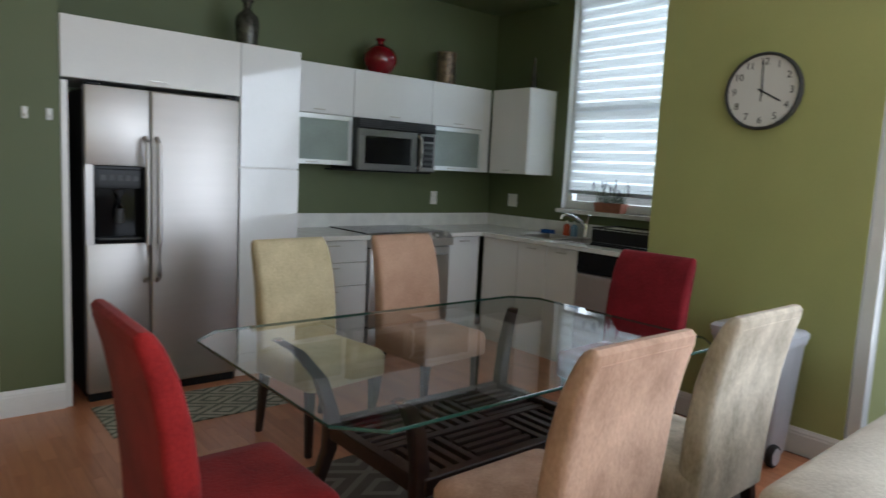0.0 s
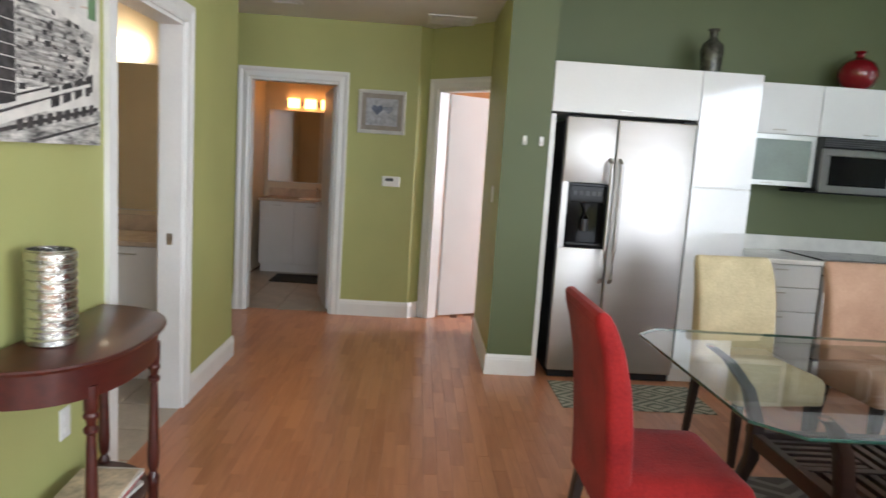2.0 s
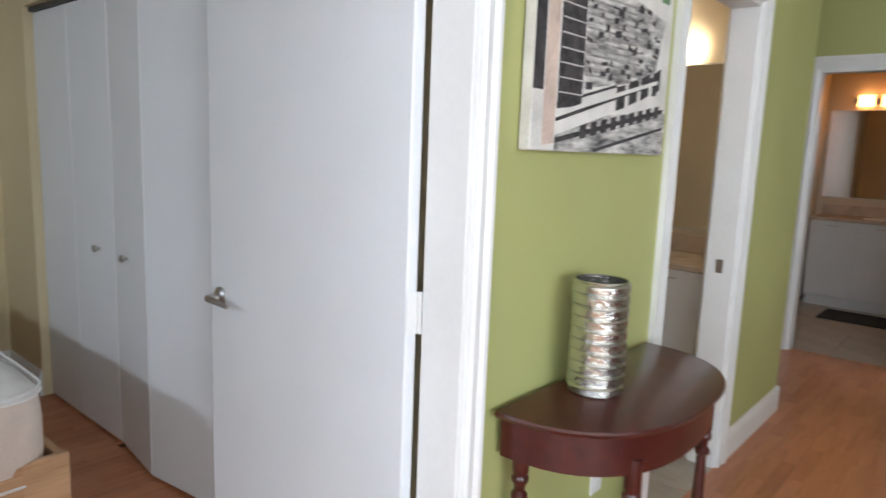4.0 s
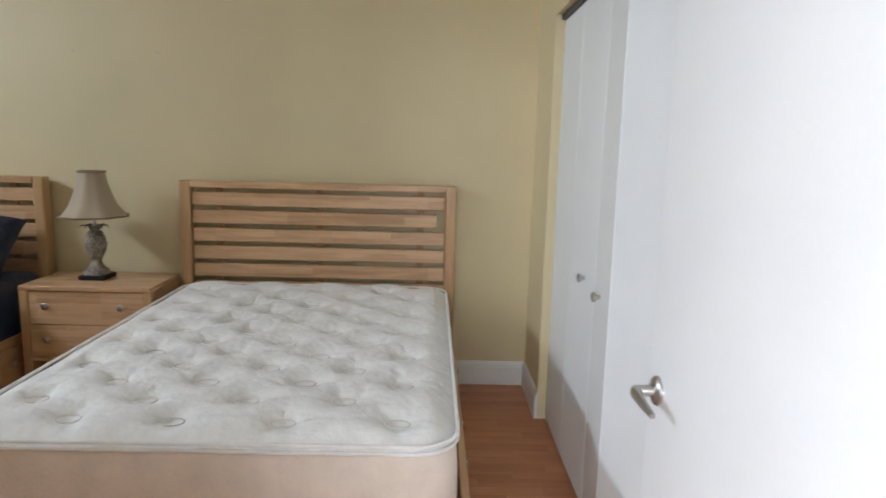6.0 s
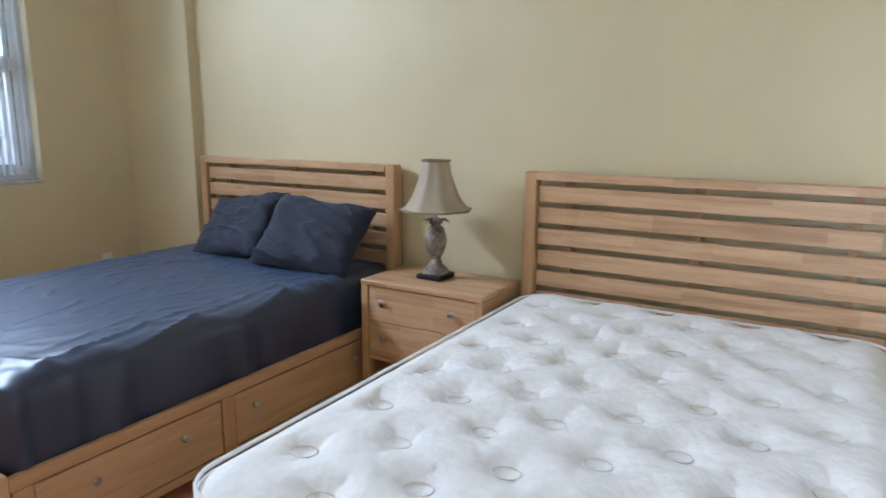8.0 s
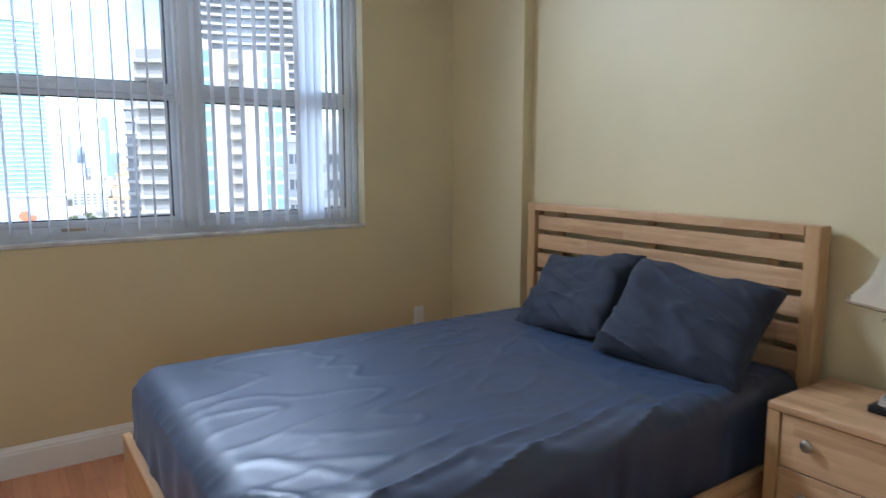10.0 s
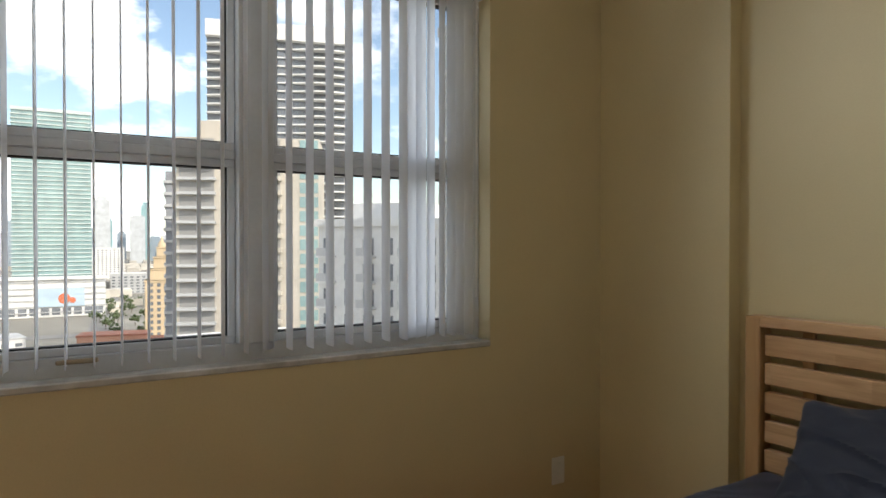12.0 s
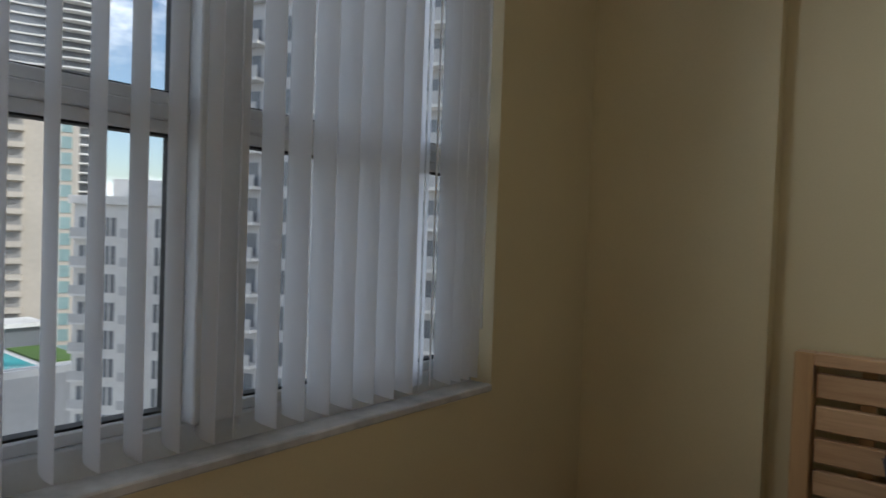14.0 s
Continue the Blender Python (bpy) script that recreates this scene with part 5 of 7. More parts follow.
    rings = bmesh.new()
    for k in range(20):
        a, b = 2 * math.pi * k / 20, 2 * math.pi * (k + 1) / 20
        q = [(1.0, a), (1.0, b), (0.62, b), (0.62, a)]
        rings.faces.new([rings.verts.new((0.037, y0 + (0.25 + 0.05 * r * math.cos(t)) * W, z0 + (0.80 + 0.11 * r * math.sin(t)) * Hh)) for r, t in q])
    part("print", rings, grey, ob)


poster()


def framed_picture():
    ob = thing("framed_picture", "small grey framed print with two blue hearts", "picture", 0.87, 4.235, 1.805)
    w, h = 0.205, 0.185
    fr = bmesh.new()
    for a in ((-w, -h, w, -h + 0.03), (-w, h - 0.03, w, h), (-w, -h + 0.03, -w + 0.03, h - 0.03), (w - 0.03, -h + 0.03, w, h - 0.03)):
        box(fr, a[0], -0.022, a[1], a[2], -0.002, a[3], 0.003)
    part("frame", fr, mat("pale_grey_frame", (0.55, 0.55, 0.52), 0.4, var=0.1), ob)
    part("mat_board", boxed(-w + 0.03, -0.012, -h + 0.03, w - 0.03, -0.003, h - 0.03), mat("taupe_board", (0.34, 0.31, 0.27), 0.8, var=0.1, scale=20), ob)
    part("print", boxed(-w + 0.07, -0.0135, -h + 0.07, w - 0.07, -0.012, h - 0.07), mat("pale_blue_print", (0.45, 0.47, 0.52), 0.7, var=0.2, scale=25), ob)
    for x, s, c in ((-0.04, 0.05, (0.16, 0.19, 0.27)), (0.055, 0.04, (0.30, 0.33, 0.40))):
        bm = bmesh.new()
        pts = []
        for k in range(24):
            t = 2 * math.pi * k / 24
            pts.append((x + s * math.sin(t) ** 3, 0.02 + s * (13 * math.cos(t) - 5 * math.cos(2 * t) - 2 * math.cos(3 * t) - math.cos(4 * t)) / 16))
        bm.faces.new([bm.verts.new((px, -0.0142, pz)) for px, pz in pts])
        part("heart", bm, mat("heart_blue", c, 0.7, var=0.2, scale=30), ob)


framed_picture()
t = thing("thermostat", "white wall thermostat with small display", "thermostat", 0.98, 4.235, 1.215)
part("case", boxed(-0.078, -0.03, -0.045, 0.078, 0, 0.045, 0.006, 2), M_PLATE, t)
part("display", boxed(-0.05, -0.032, 0.002, 0.02, -0.029, 0.028), M_DARKGREY, t)


def ceiling_vent(x, y, w, d2, n, label):
    ob = thing("ceiling_vent", label, "vent", x, y, HH)
    fr = bmesh.new()
    for a in ((-w, -d2, w, -d2 + 0.025), (-w, d2 - 0.025, w, d2), (-w, -d2 + 0.025, -w + 0.025, d2 - 0.025), (w - 0.025, -d2 + 0.025, w, d2 - 0.025)):
        box(fr, a[0], a[1], -0.012, a[2], a[3], 0.0, 0.002)
    part("frame", fr, M_TRIM, ob)
    part("backing", boxed(-w + 0.025, -d2 + 0.025, -0.002, w - 0.025, d2 - 0.025, -0.0005), M_DARKGREY, ob)
    for k in range(n):
        y0 = -d2 + 0.03 + k * (2 * d2 - 0.06) / n
        part("slat", boxed(-w + 0.025, y0, -0.010, w - 0.025, y0 + 0.008, -0.003), M_TRIM, ob)


ceiling_vent(0.14, 3.62, 0.12, 0.09, 6, "small white ceiling air vent")
ceiling_vent(1.41, 3.9, 0.19, 0.17, 12, "square white ceiling return grille")


# ---- bathrooms ----
def vanity(x0, x1, yf, yb, h, n, label):
    ob = thing("vanity", label, "vanity")
    part("body", boxed(x0, yf + 0.02, 0.1, x1, yb, h - 0.03, 0.002), M_WHITEM, ob)
    part("kick", boxed(x0 + 0.01, yf + 0.07, 0, x1 - 0.01, yb, 0.1), M_WHITEM, ob)
    part("top", boxed(x0 - 0.01, yf - 0.02, h - 0.03, x1 + 0.01, yb, h, 0.004), M_STONE, ob, "beige stone top")
    part("upstand", boxed(x0 - 0.01, yb - 0.02, h, x1 + 0.01, yb, h + 0.1, 0.003), M_STONE, ob)
    w = (x1 - x0) / n
    for k in range(n):
        dr = part("door", boxed(x0 + k * w + 0.002, yf, 0.11, x0 + (k + 1) * w - 0.002, yf + 0.019, h - 0.035, 0.002), M_WHITEM, ob)
        bar_handle(dr, x0 + (k + 0.5) * w, yf, h - 0.075, 0.1)
    fx = (x0 + x1) / 2
    part("basin", revolve([(0.2, h + 0.001), (0.19, h + 0.006), (0.17, h + 0.002), (0.0, h + 0.001)], 32, fx, (yf + yb) / 2 - 0.03), M_PLATE, ob, "white oval basin", True)
    part("tap", tube([(fx, yb - 0.1, h), (fx, yb - 0.11, h + 0.1), (fx, yb - 0.17, h + 0.13), (fx, yb - 0.22, h + 0.1)], 0.011, 10), M_CHROME, ob, "", True)
    return ob


M_STONE = mat("beige_stone", (0.62, 0.50, 0.38), 0.25, var=0.12, scale=10, fine=90, bump=0.0)
vanity(-1.6, -0.2, 2.24, 2.738, 0.85, 3, "white bathroom vanity with beige stone top")
vanity(-0.60, 0.6, 6.12, 6.648, 0.87, 3, "white second bathroom vanity with stone top")


def wall_mirror(x0, x1, y, z0, z1, label):
    ob = thing("wall_mirror", label, "mirror")
    part("mirror_glass", boxed(x0, y - 0.008, z0, x1, y - 0.001, z1, 0.001), M_MIRROR, ob)
    fr = bmesh.new()
    for a in ((x0 - 0.006, z0 - 0.006, x1 + 0.006, z0), (x0 - 0.006, z1, x1 + 0.006, z1 + 0.006), (x0 - 0.006, z0, x0, z1), (x1, z0, x1 + 0.006, z1)):
        box(fr, a[0], y - 0.01, a[1], a[2], y, a[3])
    part("frame", fr, M_ALU, ob)


wall_mirror(-1.5, -0.25, 2.74, 0.985, 1.905, "wide frameless bathroom mirror above the vanity")
wall_mirror(-0.63, 0.3, 6.65, 1.05, 1.91, "frameless mirror in the second bathroom")


def vanity_light(x, y, z, n, gap, w, h, m, label):
    ob = thing("vanity_light", label, "lamp", x, y, z)
    part("back_plate", boxed(-gap * n / 2, -0.025, -0.03, gap * n / 2, 0, 0.03, 0.004), M_NICKEL, ob)
    for k in range(n):
        cx = (k - (n - 1) / 2) * gap
        rings = [[Vector((cx + sx, -0.03 - sy, zz)) for sx, sy in [(w / 2 * math.cos(a), 0.06 * max(0, math.sin(a))) for a in [math.pi * j / 10 for j in range(11)]]] for zz in (-h / 2, h / 2)]
        part("shade", loft(rings), m, ob, "lit glass shade", True)


vanity_light(-0.74, 2.74, 1.995, 1, 0.3, 0.40, 0.095, emit_mat("warm_lit_shade", (1.0, 0.80, 0.54), 16), "lit round-fronted bathroom vanity light")
vanity_light(-0.14, 6.65, 2.0, 3, 0.20, 0.14, 0.11, emit_mat("amber_lit_shade", (1.0, 0.42, 0.12), 7), "three-shade amber vanity light above the mirror")
single("bath_mat", boxed(-0.35, 5.55, 0.002, 0.35, 6.0, 0.016, 0.006), mat("dark_grey_mat", (0.05, 0.055, 0.055), 0.95, var=0.2, fine=150, bump=0.4), "dark grey bath mat before the vanity", "mat")
o = thing("toothbrush_cup", "teal cup standing on the bathroom vanity", "cup", -0.74, 2.62, 0.85)
part("cup", revolve([(0.03, 0), (0.035, 0.1), (0.031, 0.1), (0.027, 0.01), (0, 0.01)], 20), mat("teal_plastic", (0.05, 0.32, 0.34), 0.3, var=0.05), o, "", True)


# ---- bedroom ----
M_BEECH = wood_mat("light_rubberwood", (0.62, 0.40, 0.21), (0.45, 0.26, 0.12), 0.35, "x", rnd=0.25)
M_BEECHY = wood_mat("light_rubberwood_cross", (0.66, 0.42, 0.235), (0.43, 0.245, 0.12), 0.35, "y", rnd=0.15, blocks=0.28)
M_BEECHZ = wood_mat("light_rubberwood_post", (0.60, 0.38, 0.19), (0.44, 0.25, 0.11), 0.35, "z", rnd=0.2)
# navy cloth; extra blue and the sheen tint stand in for mirrored sky
M_SHEET = mat("slate_blue_sheet", (0.018, 0.030, 0.070), 0.42, var=0.10, scale=3, fine=260, bump=0.05, sheen=0.3, spec=0.8)
M_SHEET.node_tree.nodes["Principled BSDF"].inputs["Sheen Tint"].default_value = (0.42, 0.62, 1.0, 1)
M_SHEET.node_tree.nodes["Principled BSDF"].inputs["Sheen Roughness"].default_value = 0.4
M_PILLOW = mat("slate_blue_pillowcase", (0.022, 0.027, 0.046), 0.75, var=0.10, scale=3, fine=260, bump=0.05, sheen=0.12, spec=0.3)
M_MATT = mat("quilted_mattress_cloth", (0.86, 0.845, 0.82), 0.75, var=0.05, scale=16, fine=48, bump=0.35, sheen=0.2)
M_MATTS = mat("mattress_side_cloth", (0.74, 0.64, 0.55), 0.6, var=0.05, scale=12, fine=90, bump=0.1)


def bed_frame(y0, y1, broken, drawer_side, label):
    """Storage bed: head at x -3.37, foot at x -1.32."""
    ob = thing("storage_bed", label, "bed", -3.372, (y0 + y1) / 2, 0, 0, "matching storage beds")
    hw = (y1 - y0) / 2
    T = 1.158
    for s in (-1, 1):
        part("post", boxed(0.0, s * hw - (0.055 if s > 0 else 0), 0, 0.07, s * hw + (0.055 if s < 0 else 0), T, 0.004), M_BEECHZ, ob)
    part("top_rail", boxed(-0.002, -hw + 0.056, T - 0.036, 0.072, hw - 0.056, T, 0.003), M_BEECHY, ob)
    for k in range(8):
        z1 = T - 0.062 - k * 0.099
        cut = 0.045 if (broken and k == 1) else 0.0
        part("slat", boxed(0.016, -hw + 0.06, z1 - 0.073, 0.05, hw - 0.06 - cut, z1, 0.003), M_BEECHY, ob)
    for y in (-hw * 0.74, 0.0, hw * 0.74):
        part("strut", boxed(0.001, y - 0.02, 0.301, 0.0155, y + 0.02, T - 0.037, 0.001), M_BEECHZ, ob)
    part("backing_rail", boxed(0.001, -hw + 0.056, 0.2, 0.066, hw - 0.056, 0.30, 0.002), M_BEECHY, ob)
    # sides with drawers
    for s in (-1, 1):
        ya, yb = (hw - 0.026, hw) if s > 0 else (-hw, -hw + 0.026)
        part("side_rail", boxed(0.071, ya, 0.315, 2.02, yb, 0.36, 0.003), M_BEECH, ob)
        part("lower_rail", boxed(0.071, ya, 0.055, 2.02, yb, 0.085, 0.003), M_BEECH, ob)
        for x in (0.071, 1.185, 1.955):
            part("upright", boxed(x, ya, 0.0856, x + 0.06, yb, 0.3145, 0.002), M_BEECHZ, ob)
        for x0, x1 in ((0.135, 1.181), (1.249, 1.951)):
            d0, d1 = (ya + 0.004, yb - 0.003) if s > 0 else (ya + 0.003, yb - 0.004)
            dr = part("drawer", boxed(x0, d0, 0.092, x1, d1, 0.308, 0.003), M_BEECH, ob)
            for kx in ((x1 - 0.10, x0 + 0.3) if x0 < 1 else (x0 + 0.18, x1 - 0.18)):
                ky = yb - 0.003 if s > 0 else ya + 0.003
                part("knob", moved(revolve([(0.006, 0), (0.006, 0.008), (0.014, 0.012), (0.015, 0.02), (0.011, 0.024), (0, 0.024)], 16), pose(kx, ky, 0.235, -90 if s > 0 else 90)), M_NICKEL, dr, "round metal knob", True)
    part("footboard", boxed(2.02, -hw, 0.09, 2.05, hw, 0.375, 0.005), M_BEECHY, ob)
    for y in (-hw, hw - 0.06):
        part("foot", boxed(1.99, y, 0.0, 2.045, y + 0.06, 0.088, 0.003), M_BEECHZ, ob)
    for x in (0.6, 1.19):
        for y in (-hw + 0.03, hw - 0.08):
            part("foot", boxed(x, y, 0.0, x + 0.05, y + 0.05, 0.056, 0.003), M_BEECHZ, ob)
    part("platform", boxed(0.072, -hw + 0.027, 0.27, 2.018, hw - 0.027, 0.29), M_BEECH, ob)
    return ob


bed_frame(-1.843, -0.336, True, -1, "light rubberwood storage bed with slatted headboard, bare mattress")
bed_frame(-4.065, -2.578, False, 1, "light rubberwood storage bed with slatted headboard, dark bedding")


def tufted_mattress():
    x0, x1, y0, y1, z0, z1 = -3.265, -1.325, -1.785, -0.385, 0.29, 0.635
    ob = thing("mattress", "bare white tufted mattress with piped edges", "mattress", (x0 + x1) / 2, (y0 + y1) / 2, z0)
    L, W, Hm = (x1 - x0) / 2, (y1 - y0) / 2, z1 - z0
    tufts = []
    for i in range(13):
        for j in range(5):
            x = L - 0.115 - i * 0.145
            y = W - (0.175 if i % 2 == 0 else 0.325) - j * 0.305
            if abs(y) < W - 0.08 and x > -L + 0.06:
                tufts.append((x + 0.010 * math.sin(i * 5 + j), y + 0.010 * math.cos(i * 3 + j * 2)))
    nx, ny = 200, 148
    tarr = np.array(tufts)
    bm = bmesh.new()
    grid = []
    for i in range(nx + 1):
        row = []
        for j in range(ny + 1):
            u, v = -1 + 2 * i / nx, -1 + 2 * j / ny
            x, y = L * u, W * v
            # round the plan's corners
            r = 0.12
            cx, cy = max(0, abs(x) - (L - r)), max(0, abs(y) - (W - r))
            if cx > 0 and cy > 0:
                q = max(cx, cy) / math.hypot(cx, cy)
                x, y = math.copysign(L - r + cx * q, x), math.copysign(W - r + cy * q, y)
            e = min(L - abs(x), W - abs(y)) if not (cx > 0 and cy > 0) else min(L - abs(L * u), W - abs(W * v))
            drop = 0.05 * max(0, 1 - e / 0.11) ** 2.2
            dd = np.hypot(tarr[:, 0] - x, tarr[:, 1] - y)
            near = int(dd.argmin())
            d = float(dd[near])
            phi = math.atan2(y - tufts[near][1], x - tufts[near][0])
            gather = 0.006 * max(0, math.cos(2.5 * phi + near * 1.7 + 1.2 * noise.noise(Vector((x * 30, y * 30, 5))))) ** 5 * math.exp(-((d - 0.06) / 0.05) ** 2)
            dimple = 0.023 * math.exp(-(d / 0.042) ** 2) + 0.016 * math.exp(-(d / 0.075) ** 2)
            button = 0.006 * max(0, 1 - (d / 0.034) ** 4) if d < 0.034 else 0
            crease = 0.002 * max(0, 1 - 7 * abs(noise.noise(Vector((x * 7, y * 9, 3))))) + 0.001 * noise.noise(Vector((x * 22, y * 30, 1))) + 0.003 * noise.noise(Vector((x * 4, y * 4, 0)))
            row.append(bm.verts.new((x, y, Hm - drop - dimple + button - crease - gather)))
        grid.append(row)
    for i in range(nx):
        for j in range(ny):
            bm.faces.new((grid[i][j], grid[i + 1][j], grid[i + 1][j + 1], grid[i][j + 1]))
    part("quilted_top", bm, M_MATT, ob, "white quilted top with button tufts", True)

    def outline(r, grow):
        return rrect(2 * (L + grow), 2 * (W + grow), r, 6)
    part("side_band", loft([[Vector((x, y, z)) for x, y in outline(0.12, g)] for z, g in ((0.0, -0.02), (0.012, 0.0), (0.10, 0.006), (0.2, 0.006), (Hm - 0.066, 0.0), (Hm - 0.055, -0.006))]), M_MATTS, ob, "beige satin mattress side", True)
    for zz in (0.015, Hm - 0.055, Hm - 0.035):
        pts = [(x, y, zz) for x, y in outline(0.12, 0.004)]
        part("piping", tube(pts + [pts[0]], 0.0055, 6), M_MATT, ob, "white piping cord", True)
    # tufting buttons
    for x, y in tufts:
        if abs(x) < L - 0.05:
            pts = [(x + 0.027 * math.cos(a), y + 0.034 * math.sin(a), Hm - 0.0245) for a in [2 * math.pi * k / 14 for k in range(15)]]
            part("tuft", tube(pts, 0.0021, 5), M_TUFT, ob)


M_TUFT = mat("tuft_thread", (0.74, 0.69, 0.62), 0.8, var=0.1)
tufted_mattress()


def made_bed():
    """Mattress wrapped in a dark fitted sheet, pulled into creases."""
    x0, x1, y0, y1, z0 = -3.29, -1.357, -4.03, -2.612, 0.29
    ob = thing("bed_sheet", "dark slate blue sheet creased over the mattress", "bed sheet", (x0 + x1) / 2, (y0 + y1) / 2, z0)
    L, W, Hm = (x1 - x0) / 2, (y1 - y0) / 2, 0.345
    nu, nv = 150, 190
    side = Hm
    bm = bmesh.new()
    rows = []
    rad = 0.075
    lens = [side - rad, rad * math.pi / 2, 2 * (W - rad), rad * math.pi / 2, side - rad]
    tot = sum(lens)

    def section(s, Wx, top):
        """Point on the wrap: y, z and the outward normal."""
        d = s * tot
        if d < lens[0]:
            return -Wx, d, (-1, 0)
        d -= lens[0]
        if d < lens[1]:
            a = d / rad
            return -Wx + rad - rad * math.cos(a), top - rad + rad * math.sin(a), (-math.cos(a), math.sin(a))
        d -= lens[1]
        if d < lens[2]:
            return -Wx + rad + d * (Wx - rad) / (W - rad), top, (0, 1)
        d -= lens[2]
        if d < lens[3]:
            a = d / rad
            return Wx - rad + rad * math.sin(a), top - rad + rad * math.cos(a), (math.sin(a), math.cos(a))
        d -= lens[3]
        return Wx, top - rad - d, (1, 0)

    def wrinkle(x, y, z, nrm):
        p = Vector((x, y, z))
        topw = nrm[1]
        # long pulls that run out from the foot corner, soft waves, small crumples
        a = x * 0.55 + y * 1.0
        pulls = 0.006 * max(0, math.sin(a * 26 + 2.5 * noise.noise(p * 2.0))) ** 3 * max(0, min(1, (x + 0.9) * 0.9)) * max(0, min(1, 1.2 - abs(y - W) * 1.8))
        hang = 0.010 * math.sin(x * 24 + 3 * noise.noise(Vector((x * 3, 0, 0)))) * (1 - abs(topw)) * (1 - z / Hm) * 1.2
        soft = 0.006 * noise.noise(p * 3.0) + 0.0014 * noise.noise(p * 9)
        ridge = 0.0035 * max(0, 1 - abs(noise.noise(Vector((x * 3.0 + 5, y * 7, 1)))) * 9) * max(0, topw)
        # drawn creases that follow the near edge towards the foot
        b = (W - y) + 0.16 * (x + 0.1) + 0.03 * noise.noise(Vector((x * 2.5, y * 3, 9)))
        reach = max(0, min(1, (x + 0.55) * 3)) * max(0, min(1, (0.86 - x) * 5)) * math.exp(-(((W - y) - 0.06) / 0.16) ** 2)
        drawn = 0.012 * max(0, math.sin(b * 64 + 2.6 * noise.noise(Vector((x * 1.6, y * 4, 2))))) ** 3 * reach * max(0.2, topw)
        # short crumples near the pillows
        head = math.exp(-((x + 0.45) / 0.3) ** 2) * max(0, topw)
        drawn += 0.007 * max(0, 1 - 9 * abs(noise.noise(Vector((x * 7 + y * 2, y * 3.2, 4))))) * head
        corner = 0.024 * max(0, math.sin((L - x) * 34 + (W - y) * 22)) ** 2 * math.exp(-((L - x) / 0.22) ** 2 - ((W - y) / 0.3) ** 2)
        return pulls + hang + soft + ridge + drawn + corner
    for i in range(nu + 1):
        x = -L + 2 * L * i / nu
        ef = L - x
        top = Hm - 0.05 * max(0, 1 - ef / 0.10) ** 2
        row = []
        for k in range(nv + 1):
            y, z, nrm = section(k / nv, W - 0.03 * max(0, 1 - ef / 0.08) ** 2, top)
            w = wrinkle(x, y, z, nrm)
            row.append(bm.verts.new((x, y + nrm[0] * w, max(0.002, z + nrm[1] * w))))
        rows.append(row)
    for i in range(nu):
        for k in range(nv):
            bm.faces.new((rows[i][k], rows[i + 1][k], rows[i + 1][k + 1], rows[i][k + 1]))
    # foot drop with gathered folds
    edge = rows[-1]
    prev = edge
    for s in range(1, 15):
        cur = []
        for k, v in enumerate(edge):
            z = v.co.z * (1 - s / 14) + 0.002
            y = v.co.y
            fold = 0.012 * math.sin(y * 30 + 2 * noise.noise(Vector((y * 4, 7, 0)))) * (s / 14) + 0.012 * noise.noise(Vector((y * 6, z * 8, 2)))
            out = 0.02 * math.sin(math.pi * min(1, s / 5) / 2)
            cur.append(bm.verts.new((L + out * 0.35 + min(0.012, fold * 0.6), y, z)))
        for k in range(nv):
            bm.faces.new((prev[k], prev[k + 1], cur[k + 1], cur[k]))
        prev = cur
    part("sheet", bm, M_SHEET, ob, "", True)
    part("mattress", loft([[Vector((x, y, z)) for x, y in rrect(2 * L - 0.08, 2 * W - 0.08, 0.08, 4)] for z in (0.0, Hm - 0.05)]), M_MATTS, ob, "mattress under the sheet")


made_bed()


def pillow(x, y, z, tilt, turn, roll, w, h, t, seed):
    bm = bmesh.new()
    n = 48
    rows = {}
    for side in (1, -1):
        for i in range(n + 1):
            for j in range(n + 1):
                u, v = -1 + 2 * i / n, -1 + 2 * j / n
                if side < 0 and (i in (0, n) or j in (0, n)):
                    rows[side, i, j] = rows[1, i, j]
                    continue
                e = max(0, (1 - u ** 4) * (1 - v ** 4)) ** 0.55
                pin = 1 - 0.07 * (1 - abs(u) ** 2) * abs(v) ** 3 - 0.0
                pin2 = 1 - 0.07 * (1 - abs(v) ** 2) * abs(u) ** 3
                px, py = u * w / 2 * pin2, v * h / 2 * pin
                p = Vector((px * 7 + seed, py * 7, side))
                cr = 0.016 * noise.noise(p * 0.7) + 0.006 * noise.noise(p * 1.6) + 0.016 * max(0, 1 - 5 * abs(noise.noise(Vector((u * 1.6 + v * 2.4, u * 0.6 - v * 0.5, seed))))) + 0.016 * math.sin(6 * (u + v) + seed) * abs(u * v) + 0.006 * max(0, 1 - 3 * abs(noise.noise(Vector((u * 1.7 - v * 1.2, v * 3.4 + u, seed + 3))))) + 0.008 * max(0, math.sin(14 * math.atan2(v, u) + seed)) ** 2 * (u * u + v * v) ** 2 * 0.5
                pz = side * (t / 2) * e + cr * e ** 0.3
                rows[side, i, j] = bm.verts.new((px, py, pz))
        for i in range(n):
            for j in range(n):
                q = (rows[side, i, j], rows[side, i + 1, j], rows[side, i + 1, j + 1], rows[side, i, j + 1])
                bm.faces.new(q if side > 0 else q[::-1])
    ob = single("pillow", bm, M_PILLOW, "dark slate blue pillow leaning on the headboard", "pillow", True, "bed pillows")
    ob.matrix_basis = Matrix.Translation((x, y, z)) @ pose(0, 0, 0, 0, 0, turn) @ pose(0, 0, 0, 0, tilt, 0) @ pose(0, 0, 0, 0, 0, 90 + roll)
    return ob


